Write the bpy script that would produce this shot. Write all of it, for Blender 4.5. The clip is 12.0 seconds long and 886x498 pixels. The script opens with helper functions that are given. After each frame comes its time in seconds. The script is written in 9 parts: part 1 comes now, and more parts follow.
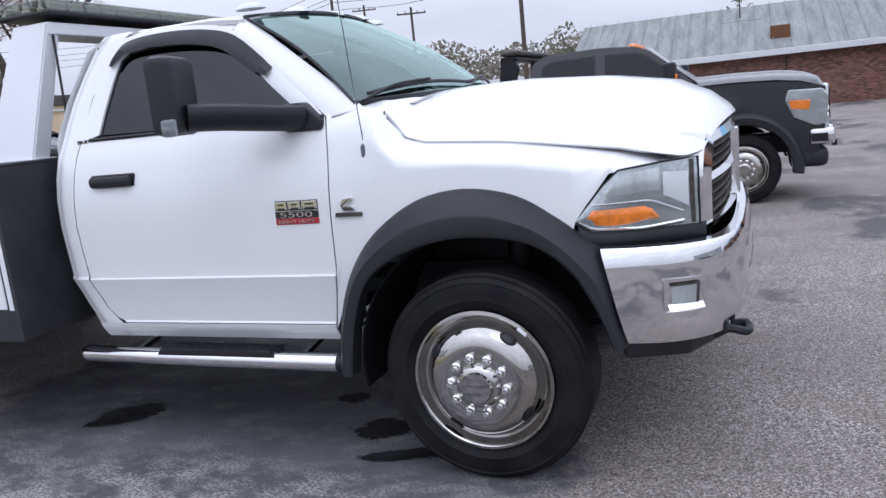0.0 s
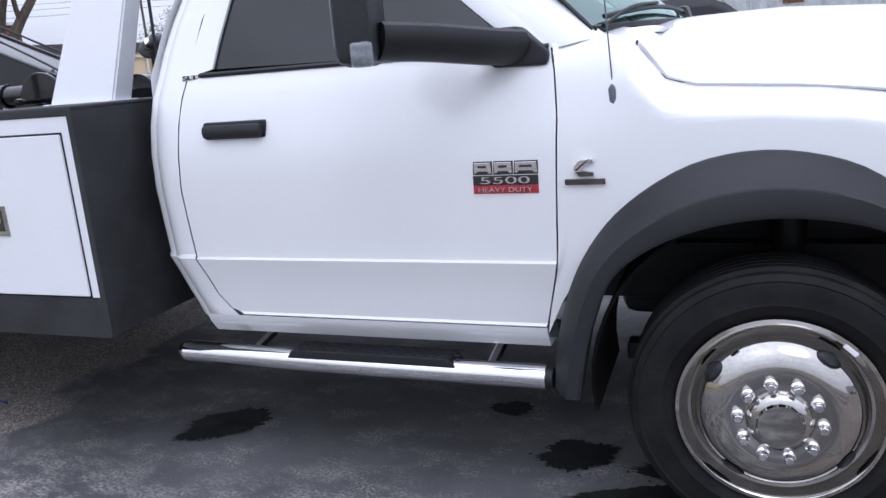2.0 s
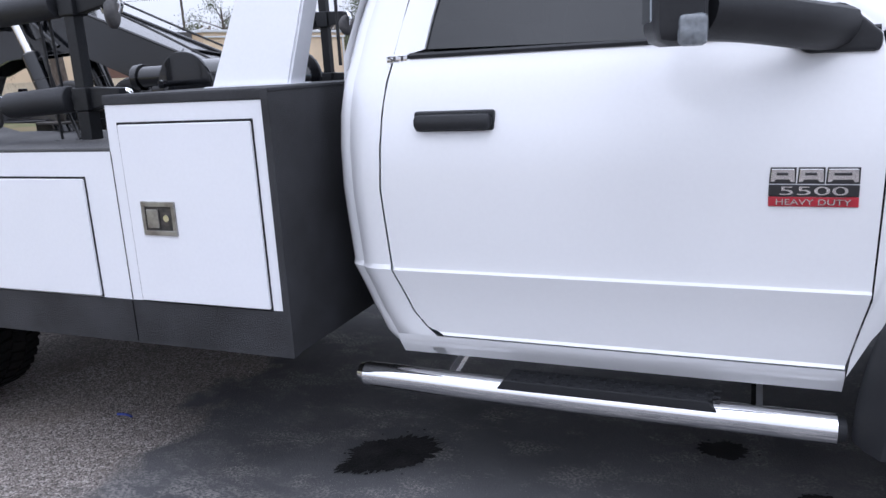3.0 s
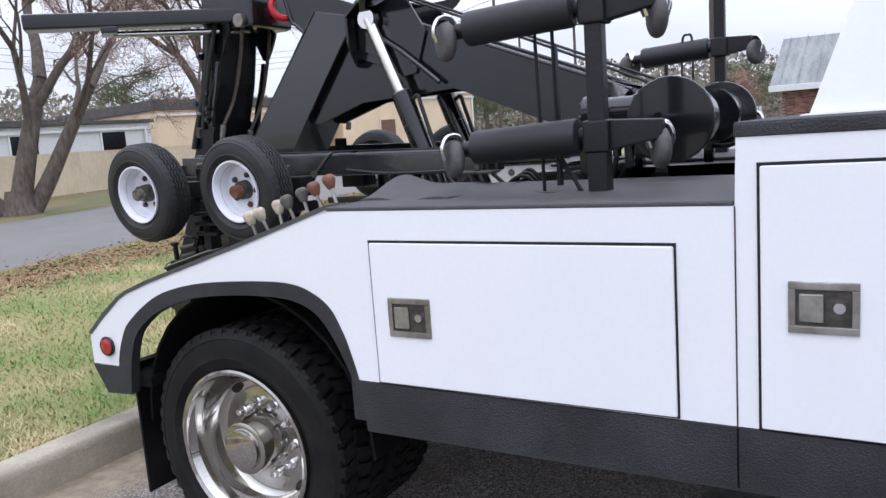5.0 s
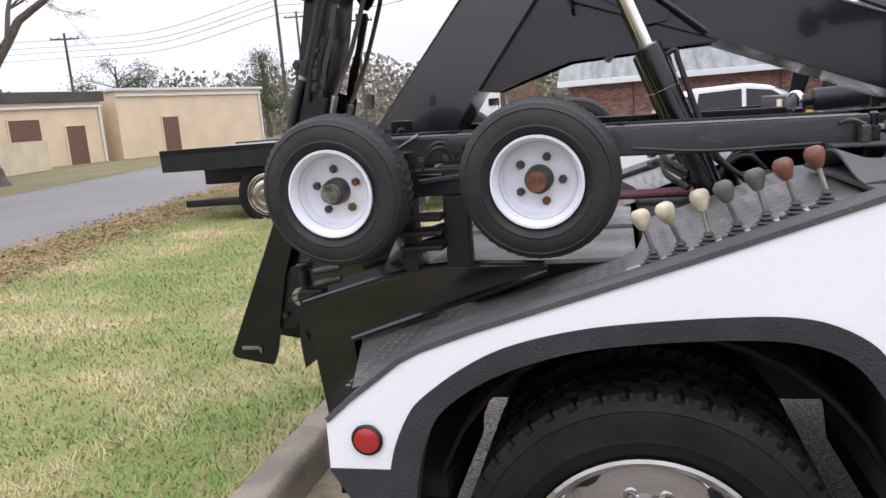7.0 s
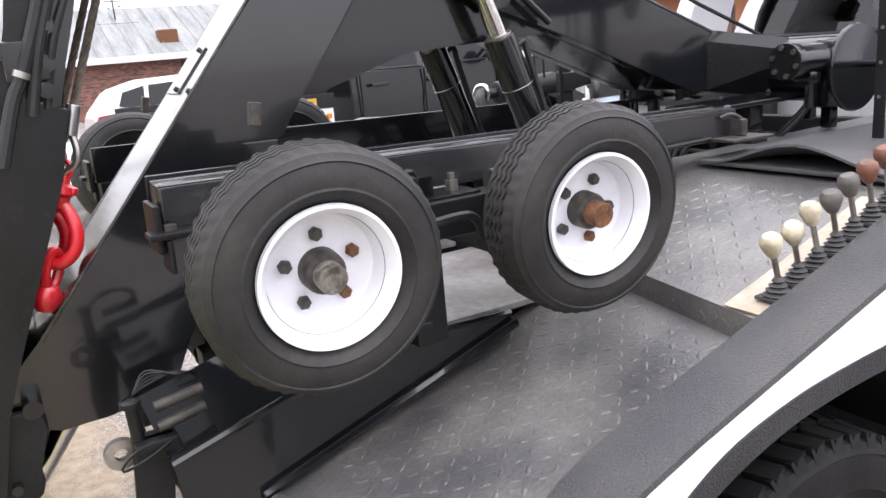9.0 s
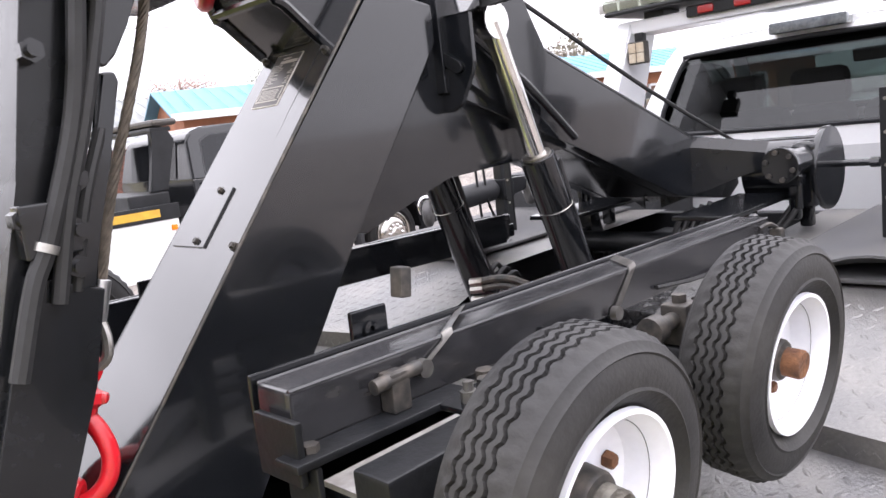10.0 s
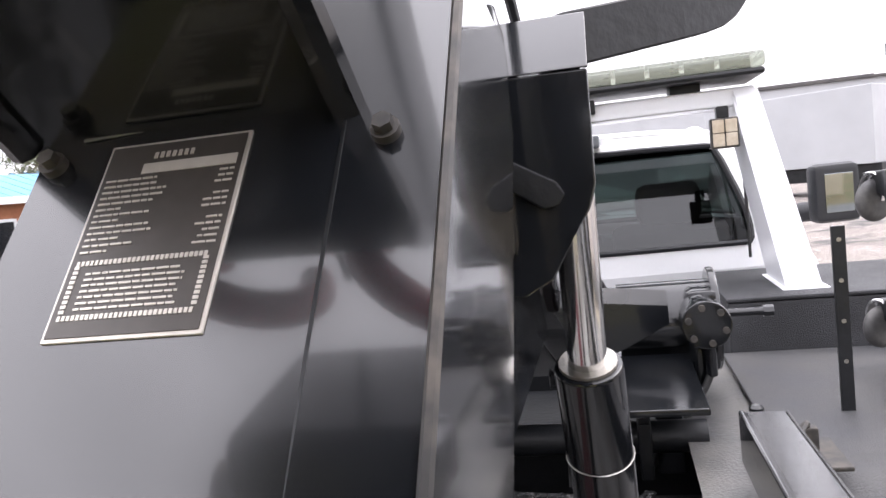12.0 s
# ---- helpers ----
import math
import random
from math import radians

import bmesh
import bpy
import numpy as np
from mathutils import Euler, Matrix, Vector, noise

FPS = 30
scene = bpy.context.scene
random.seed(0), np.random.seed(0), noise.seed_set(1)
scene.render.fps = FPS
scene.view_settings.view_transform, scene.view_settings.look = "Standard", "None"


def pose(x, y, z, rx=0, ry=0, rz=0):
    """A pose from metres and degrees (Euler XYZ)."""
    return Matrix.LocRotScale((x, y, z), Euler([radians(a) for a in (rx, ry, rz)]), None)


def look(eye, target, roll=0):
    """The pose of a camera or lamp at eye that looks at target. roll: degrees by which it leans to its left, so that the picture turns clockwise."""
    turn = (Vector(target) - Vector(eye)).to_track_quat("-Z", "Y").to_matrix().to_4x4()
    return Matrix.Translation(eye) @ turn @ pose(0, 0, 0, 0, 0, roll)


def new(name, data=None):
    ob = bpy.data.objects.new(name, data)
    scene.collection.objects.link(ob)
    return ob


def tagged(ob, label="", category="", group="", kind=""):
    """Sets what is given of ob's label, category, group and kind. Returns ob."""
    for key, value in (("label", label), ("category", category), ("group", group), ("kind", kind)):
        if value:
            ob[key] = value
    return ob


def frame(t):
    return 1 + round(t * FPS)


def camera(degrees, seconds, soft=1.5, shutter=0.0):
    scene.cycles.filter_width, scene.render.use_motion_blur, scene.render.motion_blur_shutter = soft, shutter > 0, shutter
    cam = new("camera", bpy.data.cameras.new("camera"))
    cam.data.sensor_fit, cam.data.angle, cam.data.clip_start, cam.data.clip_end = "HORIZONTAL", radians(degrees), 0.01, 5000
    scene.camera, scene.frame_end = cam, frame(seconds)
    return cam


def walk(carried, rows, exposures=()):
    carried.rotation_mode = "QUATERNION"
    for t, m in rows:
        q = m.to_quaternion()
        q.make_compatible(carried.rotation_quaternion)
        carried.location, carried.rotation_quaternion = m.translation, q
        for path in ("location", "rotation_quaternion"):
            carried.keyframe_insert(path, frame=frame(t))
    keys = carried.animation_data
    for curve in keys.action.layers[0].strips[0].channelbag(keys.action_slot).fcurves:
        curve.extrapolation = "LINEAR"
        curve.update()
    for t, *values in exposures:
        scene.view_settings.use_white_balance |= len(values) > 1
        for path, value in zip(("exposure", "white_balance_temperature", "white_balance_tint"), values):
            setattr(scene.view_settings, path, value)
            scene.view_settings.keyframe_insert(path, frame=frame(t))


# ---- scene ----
cam = camera(60.0, 12.0)
SKY, SUN, EXPO = 0.15, 0.5, 0.0  # sky strength, sun strength, exposure in stops
PATH = [
    (0, (0.911, -2.482, 1.408), (0.179, -0.657, 1.041), -5.9),
    (0.5, (0.726, -2.287, 1.391), (-0.042, -0.477, 1.024), -6.5),
    (1, (0.465, -2.169, 1.395), (-0.296, -0.362, 1.0), -6.3),
    (1.5, (0.164, -2.147, 1.411), (-0.559, -0.333, 0.981), -5.6),
    (2, (-0.142, -2.035, 1.383), (-0.83, -0.215, 0.918), -4.6),
    (2.5, (-0.455, -1.921, 1.388), (-1.145, -0.107, 0.907), -3.7),
    (3, (-0.884, -1.892, 1.384), (-1.628, -0.095, 0.917), -3.2),
    (3.5, (-1.261, -1.785, 1.372), (-2.097, -0.021, 0.935), -3.3),
    (3.7, (-1.413, -1.723, 1.387), (-2.299, 0.018, 0.957), -3.7),
    (5.3, (-2.753, -1.733, 1.358), (-3.757, -0.026, 1.076), -4.2),
    (5.5, (-2.942, -1.723, 1.343), (-3.94, -0.012, 1.068), -4.6),
    (6, (-3.379, -1.749, 1.373), (-4.292, 0.006, 1.082), -5.2),
    (6.5, (-3.783, -1.637, 1.36), (-4.562, 0.179, 1.053), -5.3),
    (6.7, (-4.005, -1.601, 1.374), (-4.657, 0.262, 1.054), -5.0),
    (8.3, (-5.135, -1.046, 1.429), (-4.708, 0.852, 0.964), -5.0),
    (8.5, (-5.246, -0.946, 1.447), (-4.642, 0.897, 0.957), -5.1),
    (9, (-5.41, -0.745, 1.527), (-4.456, 0.938, 1.022), -5.1),
    (9.5, (-5.544, -0.439, 1.572), (-4.36, 1.109, 1.123), -6.0),
    (10, (-5.673, -0.167, 1.652), (-4.296, 1.246, 1.324), -6.9),
    (10.5, (-5.684, 0.132, 1.694), (-4.128, 1.37, 1.48), -8.1),
    (11, (-5.569, 0.463, 1.738), (-3.845, 1.466, 1.59), -8.4),
    (11.5, (-5.392, 0.755, 1.757), (-3.526, 1.463, 1.631), -8.0),
    (12, (-5.145, 0.928, 1.779), (-3.203, 1.376, 1.613), -6.1),
]
walk(cam, [(t, look(eye, target, roll)) for t, eye, target, roll in PATH],
     exposures=[(0.0, EXPO - 0.2, 5700, 17), (3.7, EXPO + 0.05, 5680, 17), (5.3, EXPO + 0.1, 5900, 16), (6.7, EXPO + 0.15, 6150, 17), (8.3, EXPO + 0.65, 6400, 17),
                (9.0, EXPO + 0.9, 6400, 19), (9.5, EXPO + 1.02, 6400, 20), (10.5, EXPO + 1.2, 6450, 19), (12.0, EXPO + 1.12, 6450, 19)])

# ---- world and light: a bright overcast sky ----
world = bpy.data.worlds.new("sky")
scene.world = world
world.use_nodes = True
wn, wl = world.node_tree.nodes, world.node_tree.links
wn.clear()
w_out = wn.new("ShaderNodeOutputWorld")
w_bg = wn.new("ShaderNodeBackground")
w_sky = wn.new("ShaderNodeTexSky")
w_sky.sky_type = "NISHITA"
w_sky.sun_disc = False
w_sky.sun_elevation, w_sky.sun_rotation = radians(52), radians(200)
w_sky.air_density, w_sky.dust_density, w_sky.ozone_density = 1.0, 6.0, 0.6
w_hsv = wn.new("ShaderNodeHueSaturation")
w_hsv.inputs["Saturation"].default_value = 0.22
w_tc = wn.new("ShaderNodeTexCoord")
w_map = wn.new("ShaderNodeMapping")
w_map.inputs["Scale"].default_value = (1.2, 1.2, 5.0)
w_noise = wn.new("ShaderNodeTexNoise")
w_noise.inputs["Scale"].default_value = 2.6
w_noise.inputs["Detail"].default_value = 5.0
w_ramp = wn.new("ShaderNodeMapRange")
w_ramp.inputs["From Min"].default_value, w_ramp.inputs["From Max"].default_value = 0.3, 0.7
w_ramp.inputs["To Min"].default_value, w_ramp.inputs["To Max"].default_value = 0.86, 1.1
w_mul = wn.new("ShaderNodeMixRGB")  # the cloud cover: paler low down, brighter overhead
w_mul.blend_type, w_mul.inputs[0].default_value = "MULTIPLY", 1.0
w_mul.inputs[1].default_value = (0.955, 0.975, 1.0, 1)
w_cover = wn.new("ShaderNodeMixRGB")
w_cover.inputs[0].default_value = 0.93
w_bg.inputs["Strength"].default_value = SKY
wl.new(w_sky.outputs[0], w_hsv.inputs["Color"])
wl.new(w_tc.outputs["Generated"], w_map.inputs["Vector"])
wl.new(w_map.outputs[0], w_noise.inputs["Vector"])
wl.new(w_noise.outputs[0], w_ramp.inputs["Value"])
w_sep = wn.new("ShaderNodeSeparateXYZ")
w_up = wn.new("ShaderNodeMapRange")
w_up.inputs["From Min"].default_value, w_up.inputs["From Max"].default_value = 0.0, 1.0
w_up.inputs["To Min"].default_value, w_up.inputs["To Max"].default_value = 5.6, 16.0
w_prod = wn.new("ShaderNodeMath")
w_prod.operation = "MULTIPLY"
wl.new(w_tc.outputs["Generated"], w_sep.inputs[0])
wl.new(w_sep.outputs["Z"], w_up.inputs["Value"])
wl.new(w_ramp.outputs[0], w_prod.inputs[0])
wl.new(w_up.outputs[0], w_prod.inputs[1])
wl.new(w_prod.outputs[0], w_mul.inputs[2])
wl.new(w_hsv.outputs[0], w_cover.inputs[1])
wl.new(w_mul.outputs[0], w_cover.inputs[2])
wl.new(w_cover.outputs[0], w_bg.inputs["Color"])
wl.new(w_bg.outputs[0], w_out.inputs["Surface"])

sun_data = bpy.data.lights.new("sun", "SUN")
sun_data.energy, sun_data.angle, sun_data.color = SUN, radians(30), (1.0, 0.97, 0.93)
sun = new("sun", sun_data)
sun.matrix_world = look((6, -10, 18), (0, 0, 0))


# ---- materials ----
def material(name, color, rough=0.5, metal=0.0, color2=None, scale=8.0, fine=80.0, bump=0.0, bump_scale=None, coat=0.0,
             var=0.12, rough_var=0.1, stretch=(1, 1, 1), detail=4.0, specular=0.5, spread=(0.35, 0.65)):
    """A surface with colour and gloss that vary at two scales, and a fine relief."""
    m = bpy.data.materials.new(name)
    m.use_nodes = True
    n, l = m.node_tree.nodes, m.node_tree.links
    p = n["Principled BSDF"]
    tc = n.new("ShaderNodeTexCoord")
    mp = n.new("ShaderNodeMapping")
    mp.inputs["Scale"].default_value = stretch
    l.new(tc.outputs["Object"], mp.inputs["Vector"])
    big = n.new("ShaderNodeTexNoise")
    big.inputs["Scale"].default_value, big.inputs["Detail"].default_value = scale, detail
    small = n.new("ShaderNodeTexNoise")
    small.inputs["Scale"].default_value, small.inputs["Detail"].default_value = fine, 3.0
    l.new(mp.outputs[0], big.inputs["Vector"])
    l.new(mp.outputs[0], small.inputs["Vector"])
    r1 = n.new("ShaderNodeMapRange")
    r1.inputs["From Min"].default_value, r1.inputs["From Max"].default_value = spread
    l.new(big.outputs[0], r1.inputs["Value"])
    mix = n.new("ShaderNodeMixRGB")
    c2 = color2 or tuple(max(0.0, c * (1 - 2 * var)) for c in color)
    mix.inputs[1].default_value, mix.inputs[2].default_value = (*color, 1), (*c2, 1)
    l.new(r1.outputs[0], mix.inputs[0])
    r2 = n.new("ShaderNodeMapRange")
    r2.inputs["From Min"].default_value, r2.inputs["From Max"].default_value = 0.25, 0.75
    r2.inputs["To Min"].default_value, r2.inputs["To Max"].default_value = 1 - var, 1 + var
    l.new(small.outputs[0], r2.inputs["Value"])
    mul = n.new("ShaderNodeMixRGB")
    mul.blend_type, mul.inputs[0].default_value = "MULTIPLY", 1.0
    l.new(mix.outputs[0], mul.inputs[1])
    l.new(r2.outputs[0], mul.inputs[2])
    l.new(mul.outputs[0], p.inputs["Base Color"])
    r3 = n.new("ShaderNodeMapRange")
    r3.inputs["To Min"].default_value, r3.inputs["To Max"].default_value = max(0.02, rough - rough_var), min(1.0, rough + rough_var)
    l.new(big.outputs[0], r3.inputs["Value"])
    l.new(r3.outputs[0], p.inputs["Roughness"])
    p.inputs["Metallic"].default_value = metal
    p.inputs["Coat Weight"].default_value = coat
    p.inputs["Coat Roughness"].default_value = 0.06
    p.inputs["Specular IOR Level"].default_value = specular
    if bump:
        tex = small
        if bump_scale:
            tex = n.new("ShaderNodeTexNoise")
            tex.inputs["Scale"].default_value, tex.inputs["Detail"].default_value = bump_scale, 3.0
            l.new(mp.outputs[0], tex.inputs["Vector"])
        b = n.new("ShaderNodeBump")
        b.inputs["Strength"].default_value, b.inputs["Distance"].default_value = bump, 0.01
        l.new(tex.outputs[0], b.inputs["Height"])
        l.new(b.outputs[0], p.inputs["Normal"])
    return m


def tinted_glass(name, tint, rough=0.02, face=0.05, gloss=(0.9, 0.92, 0.93)):
    """Thin glass: a coloured pane that lets light straight through, with a mirror gloss by Fresnel."""
    m = bpy.data.materials.new(name)
    m.use_nodes = True
    n, l = m.node_tree.nodes, m.node_tree.links
    n.clear()
    out = n.new("ShaderNodeOutputMaterial")
    mix = n.new("ShaderNodeMixShader")
    tr = n.new("ShaderNodeBsdfTransparent")
    gl = n.new("ShaderNodeBsdfGlossy")
    lw = n.new("ShaderNodeLayerWeight")
    lw.inputs["Blend"].default_value = 0.5
    po = n.new("ShaderNodeMath")
    po.operation, po.inputs[1].default_value = "POWER", 4.5
    fr = n.new("ShaderNodeMath")
    fr.operation, fr.inputs[1].default_value, fr.inputs[2].default_value = "MULTIPLY_ADD", 0.93, face
    l.new(lw.outputs["Facing"], po.inputs[0])
    l.new(po.outputs[0], fr.inputs[0])
    tr.inputs["Color"].default_value = (*tint, 1)
    gl.inputs["Roughness"].default_value = rough
    gl.inputs["Color"].default_value = (*gloss, 1)
    l.new(fr.outputs[0], mix.inputs[0])
    l.new(tr.outputs[0], mix.inputs[1])
    l.new(gl.outputs[0], mix.inputs[2])
    l.new(mix.outputs[0], out.inputs["Surface"])
    return m


WHITE = material("white_car_paint", (0.75, 0.755, 0.765), 0.32, coat=0.8, var=0.01, scale=2.0, rough_var=0.05)
WHITE_BODY = material("white_body_paint", (0.80, 0.81, 0.84), 0.38, coat=0.4, var=0.015, scale=3.0, bump=0.03, bump_scale=14)
BLACK = material("black_gloss_paint", (0.008, 0.009, 0.011), 0.17, coat=0.45, var=0.2, scale=3.0, fine=30, bump=0.06, bump_scale=7, rough_var=0.10, specular=0.4)
MAST_PAINT = material("polished_black_paint", (0.008, 0.009, 0.011), 0.15, coat=0.8, var=0.2, scale=3.0, fine=30, bump=0.07, bump_scale=5, rough_var=0.2, specular=0.55)
LIFT_PAINT = material("dark_lift_paint", (0.009, 0.010, 0.012), 0.26, specular=0.3, coat=0.15, var=0.25, scale=4, fine=60, bump=0.06, bump_scale=20)
BORDER = material("scuffed_bed_liner", (0.050, 0.051, 0.055), 0.58, color2=(0.075, 0.074, 0.073), var=0.25, scale=6, fine=220, bump=0.5, bump_scale=260)
SATIN = material("black_satin_paint", (0.012, 0.013, 0.015), 0.42, specular=0.35, var=0.25, scale=5, bump=0.12, bump_scale=60)
LINER = material("black_bed_liner", (0.028, 0.029, 0.033), 0.62, var=0.25, scale=6, fine=220, bump=0.5, bump_scale=260)
DECK = material("worn_black_treadplate", (0.062, 0.062, 0.065), 0.34, specular=0.9, color2=(0.15, 0.143, 0.132), scale=5, fine=120, var=0.2, bump=0.25, bump_scale=150, metal=0.0)
PLASTIC = material("dark_grey_plastic", (0.018, 0.019, 0.022), 0.5, specular=0.4, var=0.15, bump=0.15, bump_scale=500, scale=3)
CHROME = material("chrome", (0.82, 0.82, 0.83), 0.07, 1.0, var=0.03, rough_var=0.04)
MIRROR = material("dim_mirror_glass", (0.34, 0.37, 0.39), 0.04, 1.0, var=0.02, rough_var=0.01)
WHEEL_CHROME = material("polished_stainless_steel", (0.50, 0.485, 0.46), 0.07, 1.0, color2=(0.43, 0.415, 0.39), scale=6, fine=120, var=0.05, rough_var=0.04)
STEEL = material("worn_steel", (0.45, 0.44, 0.42), 0.35, 0.9, color2=(0.25, 0.23, 0.2), scale=12, fine=90, var=0.15)
POLISH = material("polished_rod", (0.8, 0.79, 0.77), 0.12, 1.0, var=0.05, fine=200, rough_var=0.06)
RUBBER = material("tyre_rubber", (0.006, 0.006, 0.007), 0.6, specular=0.16, var=0.2, scale=6, fine=60, bump=0.1, bump_scale=160, color2=(0.017, 0.0165, 0.016))
WELL = material("wheel_well_lining", (0.006, 0.006, 0.007), 0.9, specular=0.15, var=0.2)
DUSTY = material("dusty_rubber", (0.014, 0.014, 0.015), 0.58, specular=0.35, color2=(0.033, 0.032, 0.031), var=0.2, scale=5, fine=60, bump=0.1, bump_scale=160)
WHITE_RIM = material("white_painted_rim", (0.78, 0.79, 0.85), 0.45, var=0.03, scale=9, bump=0.05)
RUST = material("rusty_steel", (0.10, 0.045, 0.025), 0.8, 0.2, color2=(0.2, 0.09, 0.04), scale=30, fine=140, var=0.25, bump=0.3)
RED = material("red_painted_steel", (0.55, 0.012, 0.02), 0.32, var=0.12, coat=0.4, scale=14, bump=0.1)
RED_LENS = material("red_lens", (0.36, 0.006, 0.01), 0.12, var=0.05, coat=1.0)
AMBER = material("amber_lens", (0.85, 0.22, 0.01), 0.15, var=0.12, scale=30, coat=1.0)
LAMP = material("hazed_clear_lens", (0.62, 0.65, 0.66), 0.16, var=0.06, scale=6, coat=1.0)
WHITE_KNOB = material("worn_white_knob", (0.62, 0.56, 0.42), 0.5, color2=(0.36, 0.31, 0.22), scale=30, var=0.1)
BROWN_KNOB = material("faded_brown_knob", (0.22, 0.08, 0.045), 0.55, color2=(0.12, 0.06, 0.04), scale=30, var=0.1)
DARK_KNOB = material("weathered_dark_knob", (0.06, 0.06, 0.055), 0.6, color2=(0.12, 0.11, 0.1), scale=30, var=0.1)
BOOT = material("dusty_rubber_boot", (0.06, 0.06, 0.06), 0.75, var=0.15)
CREAM = material("cream_painted_plate", (0.46, 0.41, 0.33), 0.6, color2=(0.4, 0.33, 0.24), scale=18, var=0.12)
HOSE = material("black_hose", (0.015, 0.015, 0.016), 0.55, var=0.2)
RED_HOSE = material("faded_red_hose", (0.10, 0.018, 0.025), 0.6, var=0.25, color2=(0.13, 0.045, 0.05), scale=20)
ROPE = material("greasy_wire_rope", (0.075, 0.064, 0.052), 0.55, 0.4, color2=(0.14, 0.115, 0.09), scale=60, var=0.2)
ALUMINIUM = material("brushed_aluminium", (0.6, 0.6, 0.6), 0.3, 1.0, var=0.06, stretch=(1, 1, 12))
WORN = material("worn_black_paint", (0.020, 0.020, 0.022), 0.24, specular=0.9, color2=(0.075, 0.071, 0.066), scale=14, fine=110, var=0.25, bump=0.08, bump_scale=40, spread=(0.55, 0.85), stretch=(0.4, 1, 1))
STRAP = material("grey_steel_bar", (0.17, 0.165, 0.155), 0.4, 0.6, color2=(0.09, 0.085, 0.08), scale=18, fine=90, var=0.15)
HEAD = material("headlight_inside", (0.52, 0.56, 0.57), 0.14, 0.75, var=0.15, scale=7, coat=1.0, bump=0.25, bump_scale=9)
HEAD_DARK = material("headlight_bowl", (0.50, 0.54, 0.54), 0.18, 0.3, var=0.15, scale=5, coat=1.0, stretch=(3, 3, 0.6))
TURN_LENS = material("grey_turn_lens", (0.20, 0.22, 0.24), 0.12, var=0.2, scale=30, coat=1.0)
GREY_HUB = material("grease_grey_hub", (0.035, 0.034, 0.033), 0.5, 0.3, color2=(0.08, 0.07, 0.06), scale=40, var=0.2)
SEAT = material("dark_cloth", (0.03, 0.031, 0.034), 0.9, var=0.2)
PRIVACY = tinted_glass("privacy_glass", (0.010, 0.011, 0.012), face=0.055)
REAR_GLASS = tinted_glass("rear_window_glass", (0.10, 0.105, 0.105))
SCREEN = tinted_glass("windscreen_glass", (0.40, 0.55, 0.52), face=0.15, gloss=(0.74, 0.93, 0.88))


# ---- mesh helpers ----
def box(bm, lo, hi, bevel=0.0, m=None):
    c = [(a + b) / 2 for a, b in zip(lo, hi)]
    s = [abs(b - a) for a, b in zip(lo, hi)]
    got = bmesh.ops.create_cube(bm, size=1.0, matrix=(m or Matrix()) @ Matrix.Translation(c) @ Matrix.Diagonal((*s, 1)))
    if bevel:
        edges = list({e for v in got["verts"] for e in v.link_edges})
        bmesh.ops.bevel(bm, geom=edges, offset=bevel, segments=2, affect="EDGES", profile=0.5)
    return bm


def prism(bm, pts, axis, a, b, bevel=0.0, m=None):
    """A polygon, given in the two other axes in their order, drawn out along the axis from a to b."""
    def at(p, h):
        v = [h, p[0], p[1]] if axis == "x" else [p[0], h, p[1]] if axis == "y" else [p[0], p[1], h]
        v = Vector(v)
        return (m @ v) if m else v
    lo = [bm.verts.new(at(p, a)) for p in pts]
    hi = [bm.verts.new(at(p, b)) for p in pts]
    k = len(pts)
    faces = [bm.faces.new(lo), bm.faces.new(hi[::-1])]
    faces += [bm.faces.new((lo[i], hi[i], hi[(i + 1) % k], lo[(i + 1) % k])) for i in range(k)]
    if bevel:
        edges = list({e for f in faces for e in f.edges})
        bmesh.ops.bevel(bm, geom=edges, offset=bevel, segments=2, affect="EDGES", profile=0.5)
    return bm


def frame_to(p, q):
    p, q = Vector(p), Vector(q)
    return Matrix.Translation(p) @ (q - p).to_track_quat("Z", "Y").to_matrix().to_4x4(), (q - p).length


def cyl(bm, p, q, r, r2=None, seg=24, bevel=0.0):
    m, h = frame_to(p, q)
    got = bmesh.ops.create_cone(bm, cap_ends=True, segments=seg, radius1=r, radius2=r if r2 is None else r2, depth=h,
                                matrix=m @ Matrix.Translation((0, 0, h / 2)))
    if bevel:
        rims = [e for e in {e for v in got["verts"] for e in v.link_edges} if any(len(f.verts) > 4 for f in e.link_faces)]
        bmesh.ops.bevel(bm, geom=rims, offset=bevel, segments=2, affect="EDGES", profile=0.5)
    return bm


def smooth_line(pts, n=6):
    pts = [Vector(p) for p in pts]
    if len(pts) < 3:
        return pts
    out = []
    ext = [2 * pts[0] - pts[1], *pts, 2 * pts[-1] - pts[-2]]
    for i in range(1, len(ext) - 2):
        a, b, c, d = ext[i - 1:i + 3]
        for k in range(n):
            t = k / n
            out.append(0.5 * (2 * b + (c - a) * t + (2 * a - 5 * b + 4 * c - d) * t * t + (3 * b - a - 3 * c + d) * t ** 3))
    return out + [pts[-1]]


